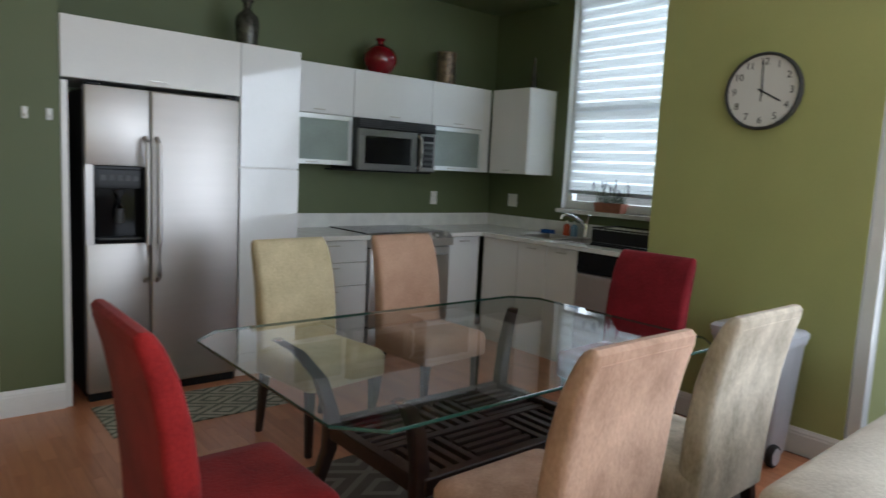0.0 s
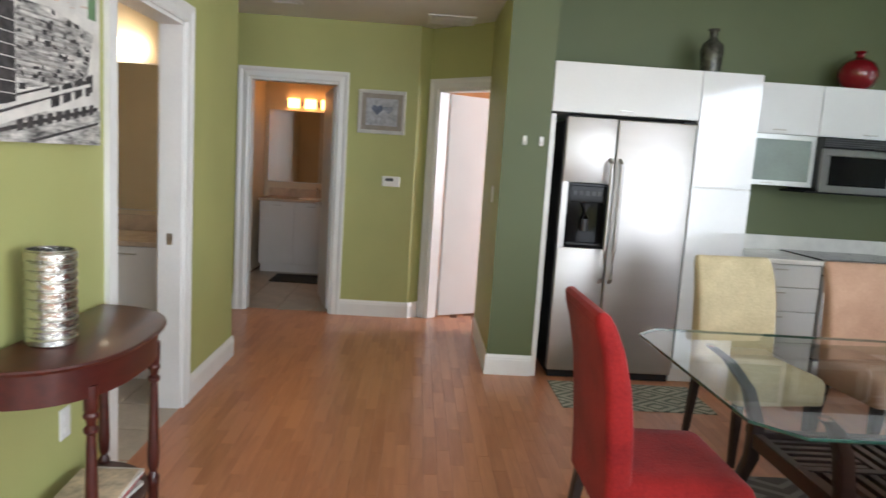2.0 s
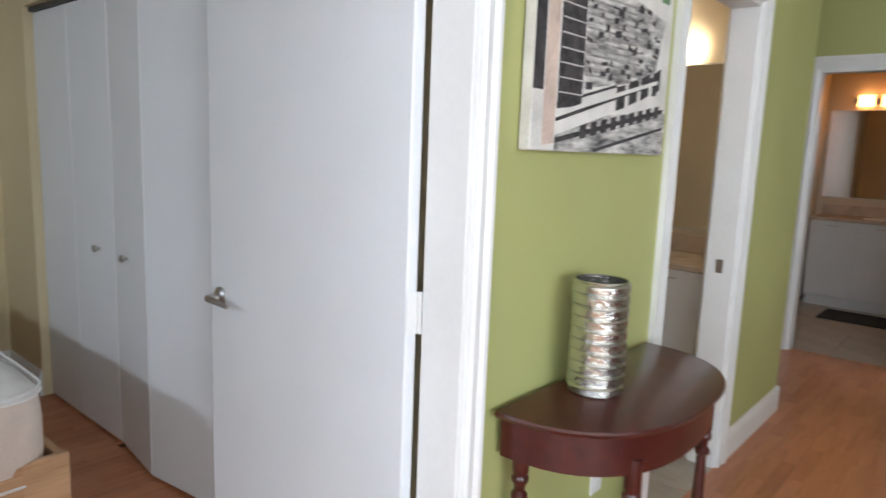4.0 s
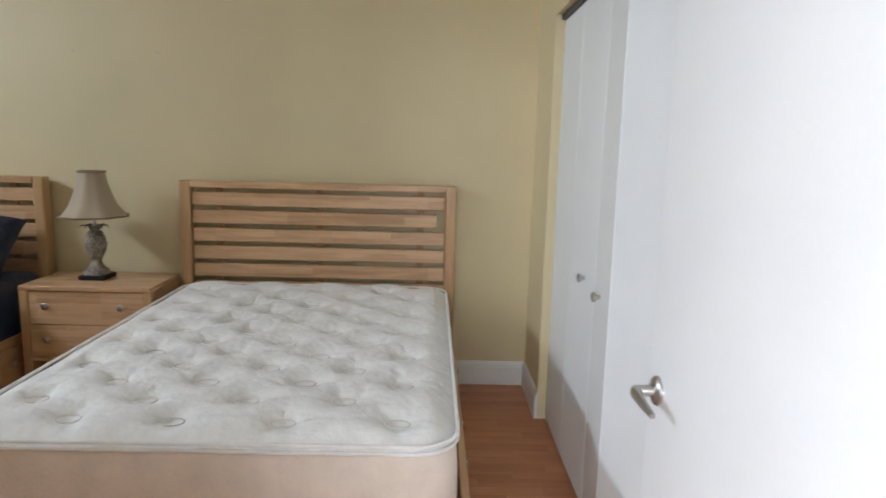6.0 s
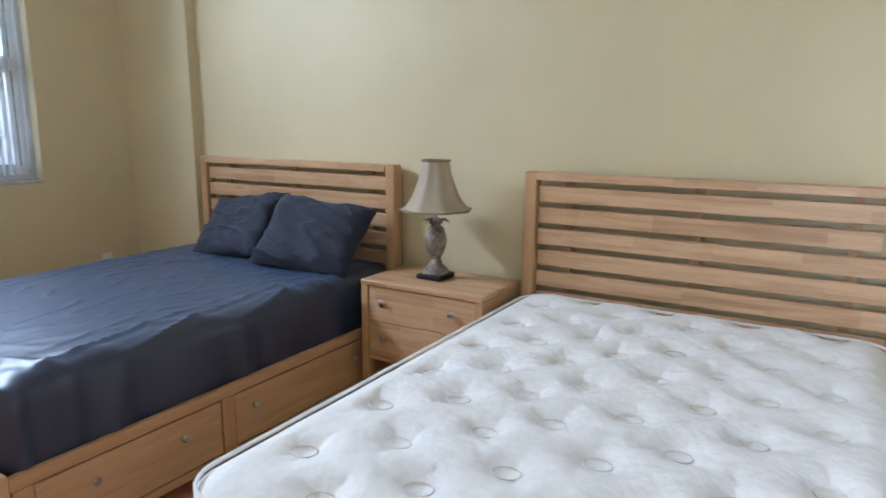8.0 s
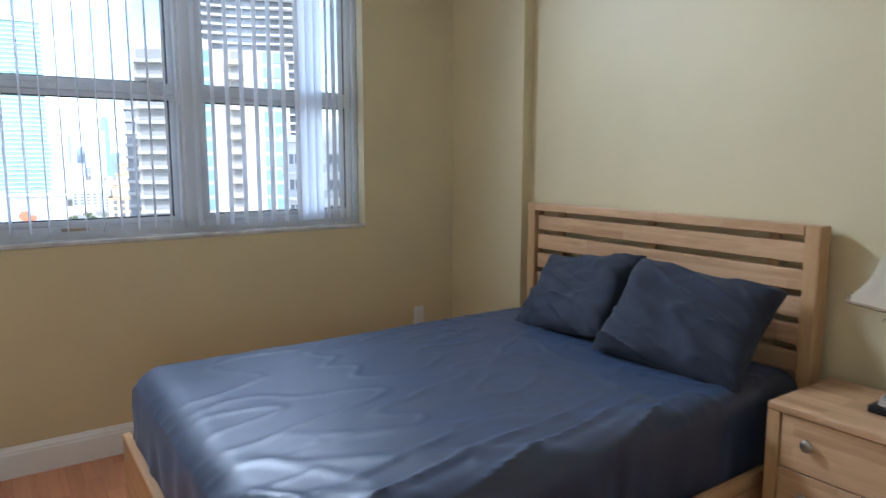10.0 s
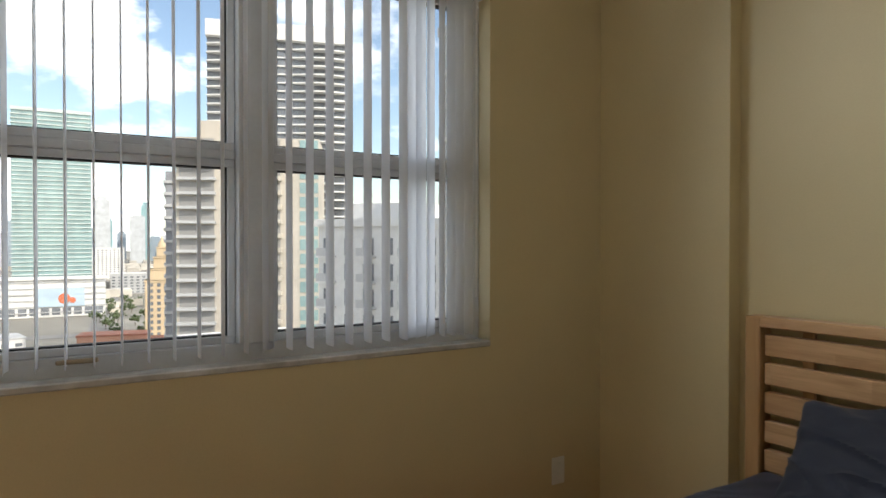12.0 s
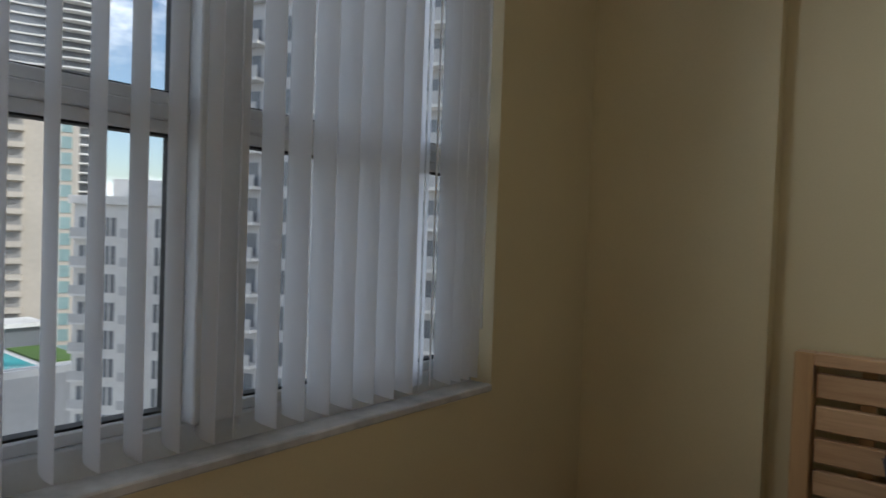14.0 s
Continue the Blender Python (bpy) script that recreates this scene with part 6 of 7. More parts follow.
pillow(-3.11, -3.52, 0.785, 46, -10, 12, 0.58, 0.43, 0.15, 1.0)
pillow(-3.06, -2.925, 0.79, 48, 14, -8, 0.58, 0.45, 0.17, 4.2)


def nightstand():
    x0, x1, y0, y1 = -3.345, -2.949, -2.53, -1.872
    ob = thing("nightstand", "light rubberwood nightstand with two drawers", "nightstand", x0, y0)
    dx, dy = x1 - x0, y1 - y0
    part("top", boxed(0.0, 0.0, 0.612, dx + 0.004, dy, 0.636, 0.003), M_BEECHY, ob)
    for y in (0.0, dy - 0.04):
        part("side_panel", boxed(0.0, y, 0.245, dx, y + 0.04, 0.6115, 0.002), M_BEECHZ, ob)
    part("back_panel", boxed(0.0, 0.0405, 0.25, 0.012, dy - 0.0405, 0.611), M_BEECHY, ob)
    part("bottom_panel", boxed(0.0125, 0.0405, 0.245, dx - 0.003, dy - 0.0405, 0.262), M_BEECHY, ob)
    for z0, z1 in ((0.265, 0.434), (0.438, 0.608)):
        dr = part("drawer", boxed(dx - 0.03, 0.043, z0, dx - 0.006, dy - 0.043, z1, 0.002), M_BEECHY, ob)
        for y in (0.13, dy - 0.15):
            part("knob", moved(revolve([(0.006, 0), (0.006, 0.01), (0.017, 0.013), (0.018, 0.02), (0.012, 0.024), (0, 0.024)], 18), pose(dx - 0.006, y, (z0 + z1) / 2 + 0.01, 0, 90)), M_NICKEL, dr, "round metal knob", True)
    for x in (0.0, dx - 0.045):
        for y in (0.0, dy - 0.045):
            part("leg", boxed(x, y, 0, x + 0.045, y + 0.045, 0.2445, 0.003), M_BEECHZ, ob)
    part("stretcher", boxed(0.01, 0.046, 0.08, 0.03, dy - 0.046, 0.11, 0.002), M_BEECHY, ob)


nightstand()


def table_lamp():
    ob = thing("table_lamp", "pineapple table lamp with cream bell shade", "lamp", -3.165, -2.24, 0.636)
    stone = mat("grey_carved_resin", (0.30, 0.25, 0.19), 0.6, 0.1, var=0.3, scale=30, fine=120, bump=0.3, dark=(0.08, 0.065, 0.05))
    part("plinth", boxed(-0.062, -0.062, 0, 0.062, 0.062, 0.022, 0.006, 2), M_BLACK, ob, "black plinth")
    part("stem", loft([[Vector((px, py, z)) for px, py in rrect(s, s, s * 0.25, 3)] for s, z in ((0.10, 0.022), (0.09, 0.04), (0.05, 0.062), (0.036, 0.085), (0.045, 0.095), (0.03, 0.104))]), stone, ob, "", True)
    # pineapple body: studs on a turned core
    bm = bmesh.new()
    n = 14
    rings = []
    for j in range(41):
        z = 0.10 + 0.125 * j / 40
        r0 = 0.018 + 0.026 * math.sin(math.pi * (0.06 + 0.88 * j / 40)) ** 0.8
        ring_ = []
        for k in range(56):
            a = 2 * math.pi * k / 56
            stud = abs(math.sin(a * n / 2 + j * 0.3)) * abs(math.sin(-a * n / 2 + j * 0.3))
            ring_.append(Vector(((r0 + 0.004 * stud) * math.cos(a), (r0 + 0.004 * stud) * math.sin(a), z)))
        rings.append(ring_)
    part("pineapple", loft(rings), stone, ob, "carved pineapple body", True)
    lf = bmesh.new()
    for k in range(11):
        a = 2 * math.pi * k / 11
        c, s = math.cos(a), math.sin(a)
        out = 0.055 if k % 2 else 0.042
        z = 0.222
        prof = [(0.012, z, 0.010), (0.03, z + 0.028, 0.011), (out, z + 0.03, 0.008), (out + 0.008, z + 0.018, 0.001)]
        rr = [[Vector((r * c - s * w, r * s + c * w, zz + th)) for w, th in ((-wd, 0), (0, 0.003), (wd, 0), (0, -0.002))] for r, zz, wd in prof]
        loft(rr, True, lf)
    part("leaves", lf, stone, ob, "carved crown leaves", True)
    part("socket", revolve([(0.012, 0.22), (0.014, 0.25), (0.008, 0.26), (0.008, 0.30)], 14), M_NICKEL, ob, "", True)
    part("bulb", revolve([(0.012, 0.30), (0.03, 0.35), (0.028, 0.38), (0.0, 0.40)], 16), M_PLATE, ob, "unlit bulb", True)
    cloth = fabric_sheet("cream_lamp_cloth", (0.62, 0.52, 0.38), 0.35)
    prof = [(0.146, 0.296), (0.129, 0.310), (0.102, 0.345), (0.080, 0.40), (0.064, 0.45), (0.056, 0.50)]
    rings = []
    for r, z in prof:
        rings.append([Vector((r * (1 + 0.035 * math.cos(8 * a)) * math.cos(a), r * (1 + 0.035 * math.cos(8 * a)) * math.sin(a), z)) for a in [2 * math.pi * k / 64 for k in range(64)]])
    inner = [[v * 0.985 for v in r] for r in rings[::-1]]
    for r, o in zip(inner, rings[::-1]):
        for v, w in zip(r, o):
            v.z = w.z
    sh = part("shade", loft(rings + inner, cap=False), cloth, ob, "cream pleated bell shade", True)
    for r, z in ((0.148, 0.296), (0.058, 0.50)):
        pts = [(r * (1 + 0.035 * math.cos(8 * a)) * math.cos(a), r * (1 + 0.035 * math.cos(8 * a)) * math.sin(a), z) for a in [2 * math.pi * k / 64 for k in range(65)]]
        part("trim", tube(pts, 0.0045, 6), mat("brown_braid", (0.30, 0.21, 0.12), 0.8, var=0.2), sh, "brown braid trim", True)


table_lamp()
bpy.data.objects["table_lamp"].scale = (1.12, 1.12, 1.13)
single("bedside_rug", boxed(-2.8, -2.52, 0.0, -1.75, -1.92, 0.008, 0.003), mat("cream_rug_cloth", (0.52, 0.45, 0.34), 0.95, var=0.15, scale=14, fine=160, bump=0.4), "small cream rug between the beds", "rug")


def bifold_doors():
    ob = thing("closet_doors", "white bifold closet doors, one pair slightly open", "closet door")
    t = 0.03

    def panel(p, q):
        d = Vector((q[0] - p[0], q[1] - p[1], 0))
        bm = boxed(0.002, 0.0, 0.012, d.length - 0.002, t, 1.972, 0.002)
        return part("panel", moved(bm, pose(p[0], p[1], 0, 0, 0, math.degrees(math.atan2(d.y, d.x)))), M_DOOR, ob)
    pts = [(-2.906, 0.137), (-2.48, 0.134), (-2.06, 0.137), (-1.66, 0.085), (-1.24, 0.137)]
    for p, q in zip(pts, pts[1:]):
        panel(p, q)
    for x, y, z in ((-2.215, 0.135, 0.885), (-1.89, 0.114, 0.885)):
        part("knob", moved(revolve([(0.007, 0), (0.007, 0.012), (0.016, 0.016), (0.017, 0.026), (0.011, 0.03), (0, 0.03)], 18), pose(x, y, z, 90)), M_NICKEL, ob, "round metal knob", True)
    part("track", boxed(-2.908, 0.12, 1.976, -1.192, 0.17, 1.998, 0.001), M_DARKGREY, ob, "dark overhead track")


bifold_doors()
for py in (-2.41, -1.964):
    o = single("wall_nail", moved(revolve([(0.0035, -0.01), (0.0035, 0.018), (0.006, 0.018), (0.006, 0.02), (0, 0.02)], 8), pose(-3.40, py, 1.832, 0, 90)), M_NICKEL, "bare nail in the cream bedroom wall", "nail")


# ---- bedroom window ----
M_WINALU = mat("white_window_aluminium", (0.66, 0.67, 0.67), 0.35, 0.0, var=0.05, bump=0.02)


def bedroom_window():
    ob = new("window_bedroom")
    tagged(ob, "white aluminium bedroom window with four sashes", "window", "", "structure")
    x0, x1, z0, z1 = -2.728, -0.86, 1.0, 2.42
    ya, yb = -4.95, -4.865
    mull = (-1.872, -1.756)
    part("window_frame", boxed(x0, ya, z0, x1, yb, z0 + 0.08, 0.003), M_WINALU, ob)
    part("window_frame", boxed(x0, ya, z1 - 0.05, x1, yb, z1, 0.003), M_WINALU, ob)
    part("window_frame", boxed(x0, ya, z0 + 0.08, x0 + 0.035, yb, z1 - 0.05, 0.003), M_WINALU, ob)
    part("window_frame", boxed(x1 - 0.035, ya, z0 + 0.08, x1, yb, z1 - 0.05, 0.003), M_WINALU, ob)
    part("transom", boxed(x0, ya, z1, x1, yb, z1 + 0.03, 0.002), M_WINALU, ob)
    part("mullion", boxed(mull[0], ya, z0 + 0.081, mull[1], yb + 0.03, z1 - 0.05, 0.003), M_WINALU, ob)
    for a0, a1 in ((x0 + 0.036, mull[0] - 0.001), (mull[1] + 0.001, x1 - 0.036)):
        part("meeting_rail", boxed(a0, ya + 0.01, 1.684, a1, yb - 0.005, 1.714, 0.003), M_WINALU, ob)
        for c0, c1 in ((z0 + 0.081, 1.6835), (1.7145, z1 - 0.051)):
            s = bmesh.new()
            w = 0.024
            for r in ((a0, c0, a1, c0 + w), (a0, c1 - w, a1, c1), (a0, c0 + w, a0 + w, c1 - w), (a1 - w, c0 + w, a1, c1 - w)):
                box(s, r[0], ya + 0.02, r[1], r[2], yb - 0.012, r[3], 0.002)
            sash = part("sash", s, M_WINALU, ob)
            g = bmesh.new()
            for r in ((a0 + w, c0 + w, a1 - w, c0 + w + 0.005), (a0 + w, c1 - w - 0.005, a1 - w, c1 - w), (a0 + w, c0 + w + 0.005, a0 + w + 0.005, c1 - w - 0.005), (a1 - w - 0.005, c0 + w + 0.005, a1 - w, c1 - w - 0.005)):
                box(g, r[0], ya + 0.03, r[1], r[2], yb - 0.025, r[3])
            part("gasket", g, M_RUBBER, sash, "black glazing gasket")
            yp = ya + 0.04
            sheet("pane", [(a0 + w, yp, c0 + w), (a0 + w, yp, c1 - w), (a1 - w, yp, c1 - w), (a1 - w, yp, c0 + w)], M_WGLASS, sash, "clear window pane")
    marble = mat("grey_veined_marble", (0.62, 0.61, 0.60), 0.25, var=0.16, scale=6, fine=24, bump=0.01)
    part("window_sill", boxed(x0 - 0.002, -4.99, 1.0, x1 + 0.002, -4.785, 1.022, 0.004), marble, ob, "grey veined marble sill")
    part("latch", boxed(-1.35, -4.865, 1.06, -1.24, -4.85, 1.073, 0.003), mat("tan_plastic", (0.45, 0.35, 0.22), 0.5), ob)


M_WGLASS = glass_mat("window_glass", (0.97, 0.985, 0.98))
bedroom_window()


def vertical_blind():
    ob = thing("vertical_blind", "white vertical vane blind hanging half open", "blind", 0, -4.822, 0)
    vinyl = fabric_sheet("white_vane_vinyl", (0.93, 0.94, 0.96), 0.92)
    part("head_rail", boxed(-2.715, -0.022, 2.375, -0.875, 0.022, 2.412, 0.003), M_TRIM, ob)
    vanes = [(-0.905 - 0.0725 * k, 6.0) for k in range(21)]
    vanes += [(-2.40, 62), (-2.432, 55), (-2.475, 50), (-2.525, 16), (-2.565, 12), (-2.605, 10), (-2.645, 8)]
    rnd = random.Random(2)
    for x, a in vanes:
        if abs(x + 1.83) < 0.05:
            a = 40
        rings = []
        for z in (1.055, 2.375):
            ring_ = []
            for k in range(7):
                s = -0.0445 + 0.089 * k / 6
                ring_.append(Vector((0.005 * (1 - (s / 0.0445) ** 2), s, z)))
            for k in range(6, -1, -1):
                s = -0.0445 + 0.089 * k / 6
                ring_.append(Vector((0.005 * (1 - (s / 0.0445) ** 2) + 0.0009, s, z)))
            rings.append(ring_)
        part("vane", moved(loft(rings), pose(x, 0, 0, 0, 0, -a + rnd.uniform(-2, 2))), vinyl, ob, "", True)
    part("wand", tube([(-2.665, 0.03, 2.36), (-2.66, 0.035, 1.2)], 0.004, 6), M_PLATE, ob)


vertical_blind()


# ---- the city outside ----
EYE = Vector((-1.15, -3.0, 1.42))
GROUND = -62.0


def polar(deg, dist):
    """Plan point seen from the bedroom window: degrees from -y towards -x."""
    a = radians(deg)
    return EYE.x - dist * math.sin(a), EYE.y - dist * math.cos(a)


def city_mat(name, c, rough=0.7, var=0.1, scale=0.08, fine=1.2):
    return mat(name, c, rough, var=var, scale=scale, fine=fine, bump=0)


M_CGLASS = city_mat("tower_glass_teal", (0.26, 0.38, 0.38), 0.12, 0.15)
# lightened to blue-grey: haze before the dark tower is in the colour
M_CDARK = city_mat("tower_glass_dark", (0.19, 0.205, 0.225), 0.2, 0.2)
# mid grey with the shade inside the balconies put into the colour
M_CSHADE = city_mat("balcony_recess_shade", (0.30, 0.295, 0.285))
M_CWHITE = city_mat("white_render", (0.74, 0.73, 0.71))
M_CBEIGE = city_mat("beige_render", (0.54, 0.49, 0.42))
M_CGREY = city_mat("grey_render", (0.50, 0.50, 0.50))
M_CYEL = city_mat("cream_yellow_stone", (0.66, 0.51, 0.33))
M_CROOF = city_mat("red_roof", (0.42, 0.16, 0.10))
M_CASPH = city_mat("pale_asphalt", (0.22, 0.21, 0.20))


def tower(name, label, a0, a1, dist, top, depth, body, floors, slab, slab_out=1.2, skew=0.0, crown=None, base=GROUND, piers=0, pier_mat=None, wave=0.0):
    """A tower whose front spans the angles a0..a1: glazed core, one slab edge per storey, piers and a crown."""
    p, q = Vector((*polar(a0, dist), 0)), Vector((*polar(a1, dist * (1 + skew)), 0))
    d = q - p
    w = d.length
    ob = thing(name, label, "building", p.x, p.y, base, math.degrees(math.atan2(d.y, d.x)))
    h = top - base
    # local: x along the front, the viewer is at -y or +y
    side = 1 if (Matrix.Rotation(-math.atan2(d.y, d.x), 4, "Z") @ (Vector((EYE.x, EYE.y, 0)) - p)).y < 0 else -1
    y0, y1 = (0, depth) if side > 0 else (-depth, 0)
    part("wall", boxed(0, y0, 0, w, y1, h), body, ob)
    if floors:
        fh = h / floors
        n = 24 if wave else 1
        for k in range(floors):
            z = k * fh
            if wave:
                pts = [(w * i / n, -side * (slab_out + wave * math.sin(i / n * 2 * math.pi * 1.5))) for i in range(n + 1)]
                pts += [(w + 0.6, side * depth), (-0.6, side * depth)]
                bm = prism(pts, z, z + fh * 0.17)
            else:
                bm = boxed(-0.5, y0 - slab_out if side > 0 else y0 - 0.5, z, w + 0.5, y1 + 0.5 if side > 0 else y1 + slab_out, z + fh * 0.24)
            part("balcony", bm, slab, ob)
    for k in range(piers):
        x = w * k / max(1, piers - 1)
        f0, f1 = (-slab_out - 0.3, 0.0) if side > 0 else (0.0, slab_out + 0.3)
        part("pier", boxed(x - w * 0.02, f0, 0, x + w * 0.02, f1, h + 0.5), pier_mat or slab, ob)
    if crown:
        part("roof", boxed(-0.3, y0 - 0.3 - (slab_out if side > 0 else 0), h, w + 0.3, y1 + 0.3 + (0 if side > 0 else slab_out), h + crown), slab, ob)
    return ob, w, h, side


tower("teal_tower", "slim teal glass tower far beyond the avenue", -1.1, 4.05, 720, 122, 40, M_CGLASS, 46, city_mat("teal_slab", (0.56, 0.63, 0.61)), 0.8, crown=3)
tower("dark_tower", "tall dark glass tower with white balcony bands", 12.45, 23.75, 260, 77, 30, M_CDARK, 44, M_CWHITE, 2.5, wave=1.8, crown=6)
# the annex glass is greyed as a shaded side, by colour alone
tower("left_annex_tower", "far apartment tower behind the beige one", 9.3, 12.2, 190, 20, 18, city_mat("grey_shaded_glass", (0.28, 0.29, 0.31)), 26, M_CGREY, 0.5)


def beige_tower():
    """Near beige tower: solid front with window strips and stacked balconies."""
    a0, a1, dist, top = 10.1, 21.5, 150, 23.5
    p, q = Vector((*polar(a0, dist), 0)), Vector((*polar(a1, dist * 0.97), 0))
    d = q - p
    w = d.length
    ob = thing("beige_tower", "beige apartment tower with balconies and window strips", "building", p.x, p.y, GROUND, math.degrees(math.atan2(d.y, d.x)))
    h = top - GROUND
    side = 1 if (Matrix.Rotation(-math.atan2(d.y, d.x), 4, "Z") @ (Vector((EYE.x, EYE.y, 0)) - p)).y < 0 else -1
    y0, y1 = (0, 22) if side > 0 else (-22, 0)
    part("wall", boxed(0, y0, 0, w, y1, h), M_CBEIGE, ob)
    part("roof", boxed(w * 0.12, y0 + 3, h, w * 0.4, y1 - 3, h + 4), M_CBEIGE, ob)
    f = -1 if side > 0 else 1
    n = 28
    fh = h / n
    strips = ((0.02, 0.26, "balcony"), (0.36, 0.50, "glass"), (0.64, 0.72, "balcony"), (0.86, 0.99, "glass"))
    for k in range(n):
        z = k * fh
        for s0, s1, kind in strips:
            x0, x1 = s0 * w, s1 * w
            ya, yb = sorted((0, f * 0.15))
            # balcony strips get the flat shade grey instead of glass
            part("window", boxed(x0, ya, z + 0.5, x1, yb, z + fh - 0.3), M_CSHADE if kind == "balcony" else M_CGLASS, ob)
            if kind == "balcony":
                ya, yb = sorted((0, f * 1.5))
                # left stack is grey: the tower's shaded side is painted in
                part("balcony", boxed(x0 - 0.4, ya, z, x1 + 0.4, yb, z + (1.0 if s0 > 0.3 else 0.6)), M_CBEIGE if s0 > 0.3 else M_CGREY, ob)
            else:
                ya, yb = sorted((f * 0.15, f * 0.3))
                part("mullion", boxed((x0 + x1) / 2 - 0.1, ya, z + 0.5, (x0 + x1) / 2 + 0.1, yb, z + fh - 0.3), M_CWHITE, ob)


beige_tower()


def white_block(name, label, a0, a1, dist, top, cols, n, skew, body):
    p, q = Vector((*polar(a0, dist), 0)), Vector((*polar(a1, dist * skew), 0))
    d = q - p
    w = d.length
    ob = thing(name, label, "building", p.x, p.y, GROUND, math.degrees(math.atan2(d.y, d.x)))
    h = top - GROUND
    side = 1 if (Matrix.Rotation(-math.atan2(d.y, d.x), 4, "Z") @ (Vector((EYE.x, EYE.y, 0)) - p)).y < 0 else -1
    f = -1 if side > 0 else 1
    y0, y1 = (0, 16) if side > 0 else (-16, 0)
    part("wall", boxed(0, y0, 0, w, y1, h), body, ob)
    fh = 3.05
    for k in range(n):
        z = h - 3.4 - k * fh
        for c in range(cols):
            cx = (c + 0.5) * w / cols
            ww = w / cols * (0.2 if c % 2 else 0.26)
            ya, yb = sorted((0, f * 0.06))
            win = part("window", boxed(cx - ww, ya, z, cx + ww, yb, z + 2.0), M_CDARK, ob)
            ya, yb = sorted((f * 0.06, f * 0.12))
            part("window_bar", boxed(cx - 0.06, ya, z, cx + 0.06, yb, z + 2.0), M_CWHITE, win)
            if c % 2 == 0:
                ya, yb = sorted((0.0, f * 1.3))
                b = boxed(cx - ww * 1.5, ya, z - 0.35, cx + ww * 1.5, yb, z - 0.1)
                part("balcony", b, M_CWHITE, ob)
                ya, yb = sorted((f * 1.24, f * 1.3))
                part("railing", boxed(cx - ww * 1.5, ya, z - 0.1, cx + ww * 1.5, yb, z + 0.85), M_CGREY, ob)
    part("roof", boxed(-0.4, y0 - 0.5, h, w + 0.4, y1 + 0.5, h + 0.9), body, ob)
    part("roof_house", boxed(w * 0.1, y0 + 4, h + 0.9, w * 0.55, y1 - 4, h + 3.0), body, ob)
    return ob


white_block("white_apartments", "white apartment block with railed balconies", 21.5, 36, 82, 3.2, 8, 18, 0.9, M_CWHITE)
white_block("grey_apartments", "tall pale grey apartment tower close by", 32.3, 52, 62, 20.5, 5, 26, 0.8, city_mat("pale_grey_render", (0.55, 0.55, 0.56)))


def pool_deck():
    z = -20.5
    p, q = Vector((*polar(12.2, 104), 0)), Vector((*polar(24.5, 112), 0))
    d = q - p
    w = d.length
    ob = thing("pool_deck", "parking podium with a turquoise rooftop pool", "building", p.x, p.y, GROUND, math.degrees(math.atan2(d.y, d.x)))
    side = 1 if (Matrix.Rotation(-math.atan2(d.y, d.x), 4, "Z") @ (Vector((EYE.x, EYE.y, 0)) - p)).y < 0 else -1
    h = z - GROUND
    y0, y1 = sorted((0, side * 38))
    part("wall", boxed(0, y0, 0, w, y1, h), M_CGREY, ob)
    part("parapet", boxed(0, *sorted((0, side * 0.6))[:1], h, w, sorted((0, side * 0.6))[1], h + 1.0), M_CWHITE, ob)
    pool = city_mat("turquoise_water", (0.06, 0.52, 0.55), 0.08, 0.1)
    ya, yb = sorted((side * 6, side * 20))
    part("pool_rim", boxed(w * 0.20, ya - 0.8, h, w * 0.68, yb + 0.8, h + 0.25), M_CWHITE, ob)
    part("pool", boxed(w * 0.23, ya, h + 0.25, w * 0.65, yb, h + 0.30), pool, ob, "turquoise pool water")
    part("lawn", boxed(w * 0.72, ya + 2, h, w * 0.97, yb + 3, h + 0.3), city_mat("deck_grass", (0.10, 0.19, 0.04), 0.9, 0.2), ob, "green roof lawn")
    ya, yb = sorted((side * 24, side * 30))
    part("pergola", boxed(w * 0.1, ya, h, w * 0.95, yb, h + 3.5), M_CDARK, ob)
    part("pergola_roof", boxed(w * 0.08, ya - 1, h + 3.5, w * 0.97, yb + 1, h + 4.2), M_CWHITE, ob)


pool_deck()


def bell_tower():
    """Cream stone tower with setbacks and a cupola."""
    x, y = polar(9.0, 440)
    ob = thing("stone_tower", "cream yellow stone tower with tiered cupola", "building", x, y, GROUND, -9)
    for s, z0, z1 in ((19, 0, 40), (14, 40, 47), (9.5, 47, 54), (6, 54, 60)):
        part("wall", boxed(-s / 2, -s / 2, z0, s / 2, s / 2, z1, 0.2), M_CYEL, ob)
        part("cornice", boxed(-s / 2 - 0.5, -s / 2 - 0.5, z1 - 0.8, s / 2 + 0.5, s / 2 + 0.5, z1, 0.1), M_CYEL, ob)
    part("roof", revolve([(2.4, 60), (2.2, 62), (0.8, 64.5), (0.1, 67)], 12), M_CYEL, ob, "cupola", True)
    for k in range(10):
        for c in range(4):
            part("window", boxed(-7.4 + c * 4.1, 9.45, 3 + k * 3.7, -5.4 + c * 4.1, 9.55, 5.2 + k * 3.7), M_CDARK, ob)


bell_tower()


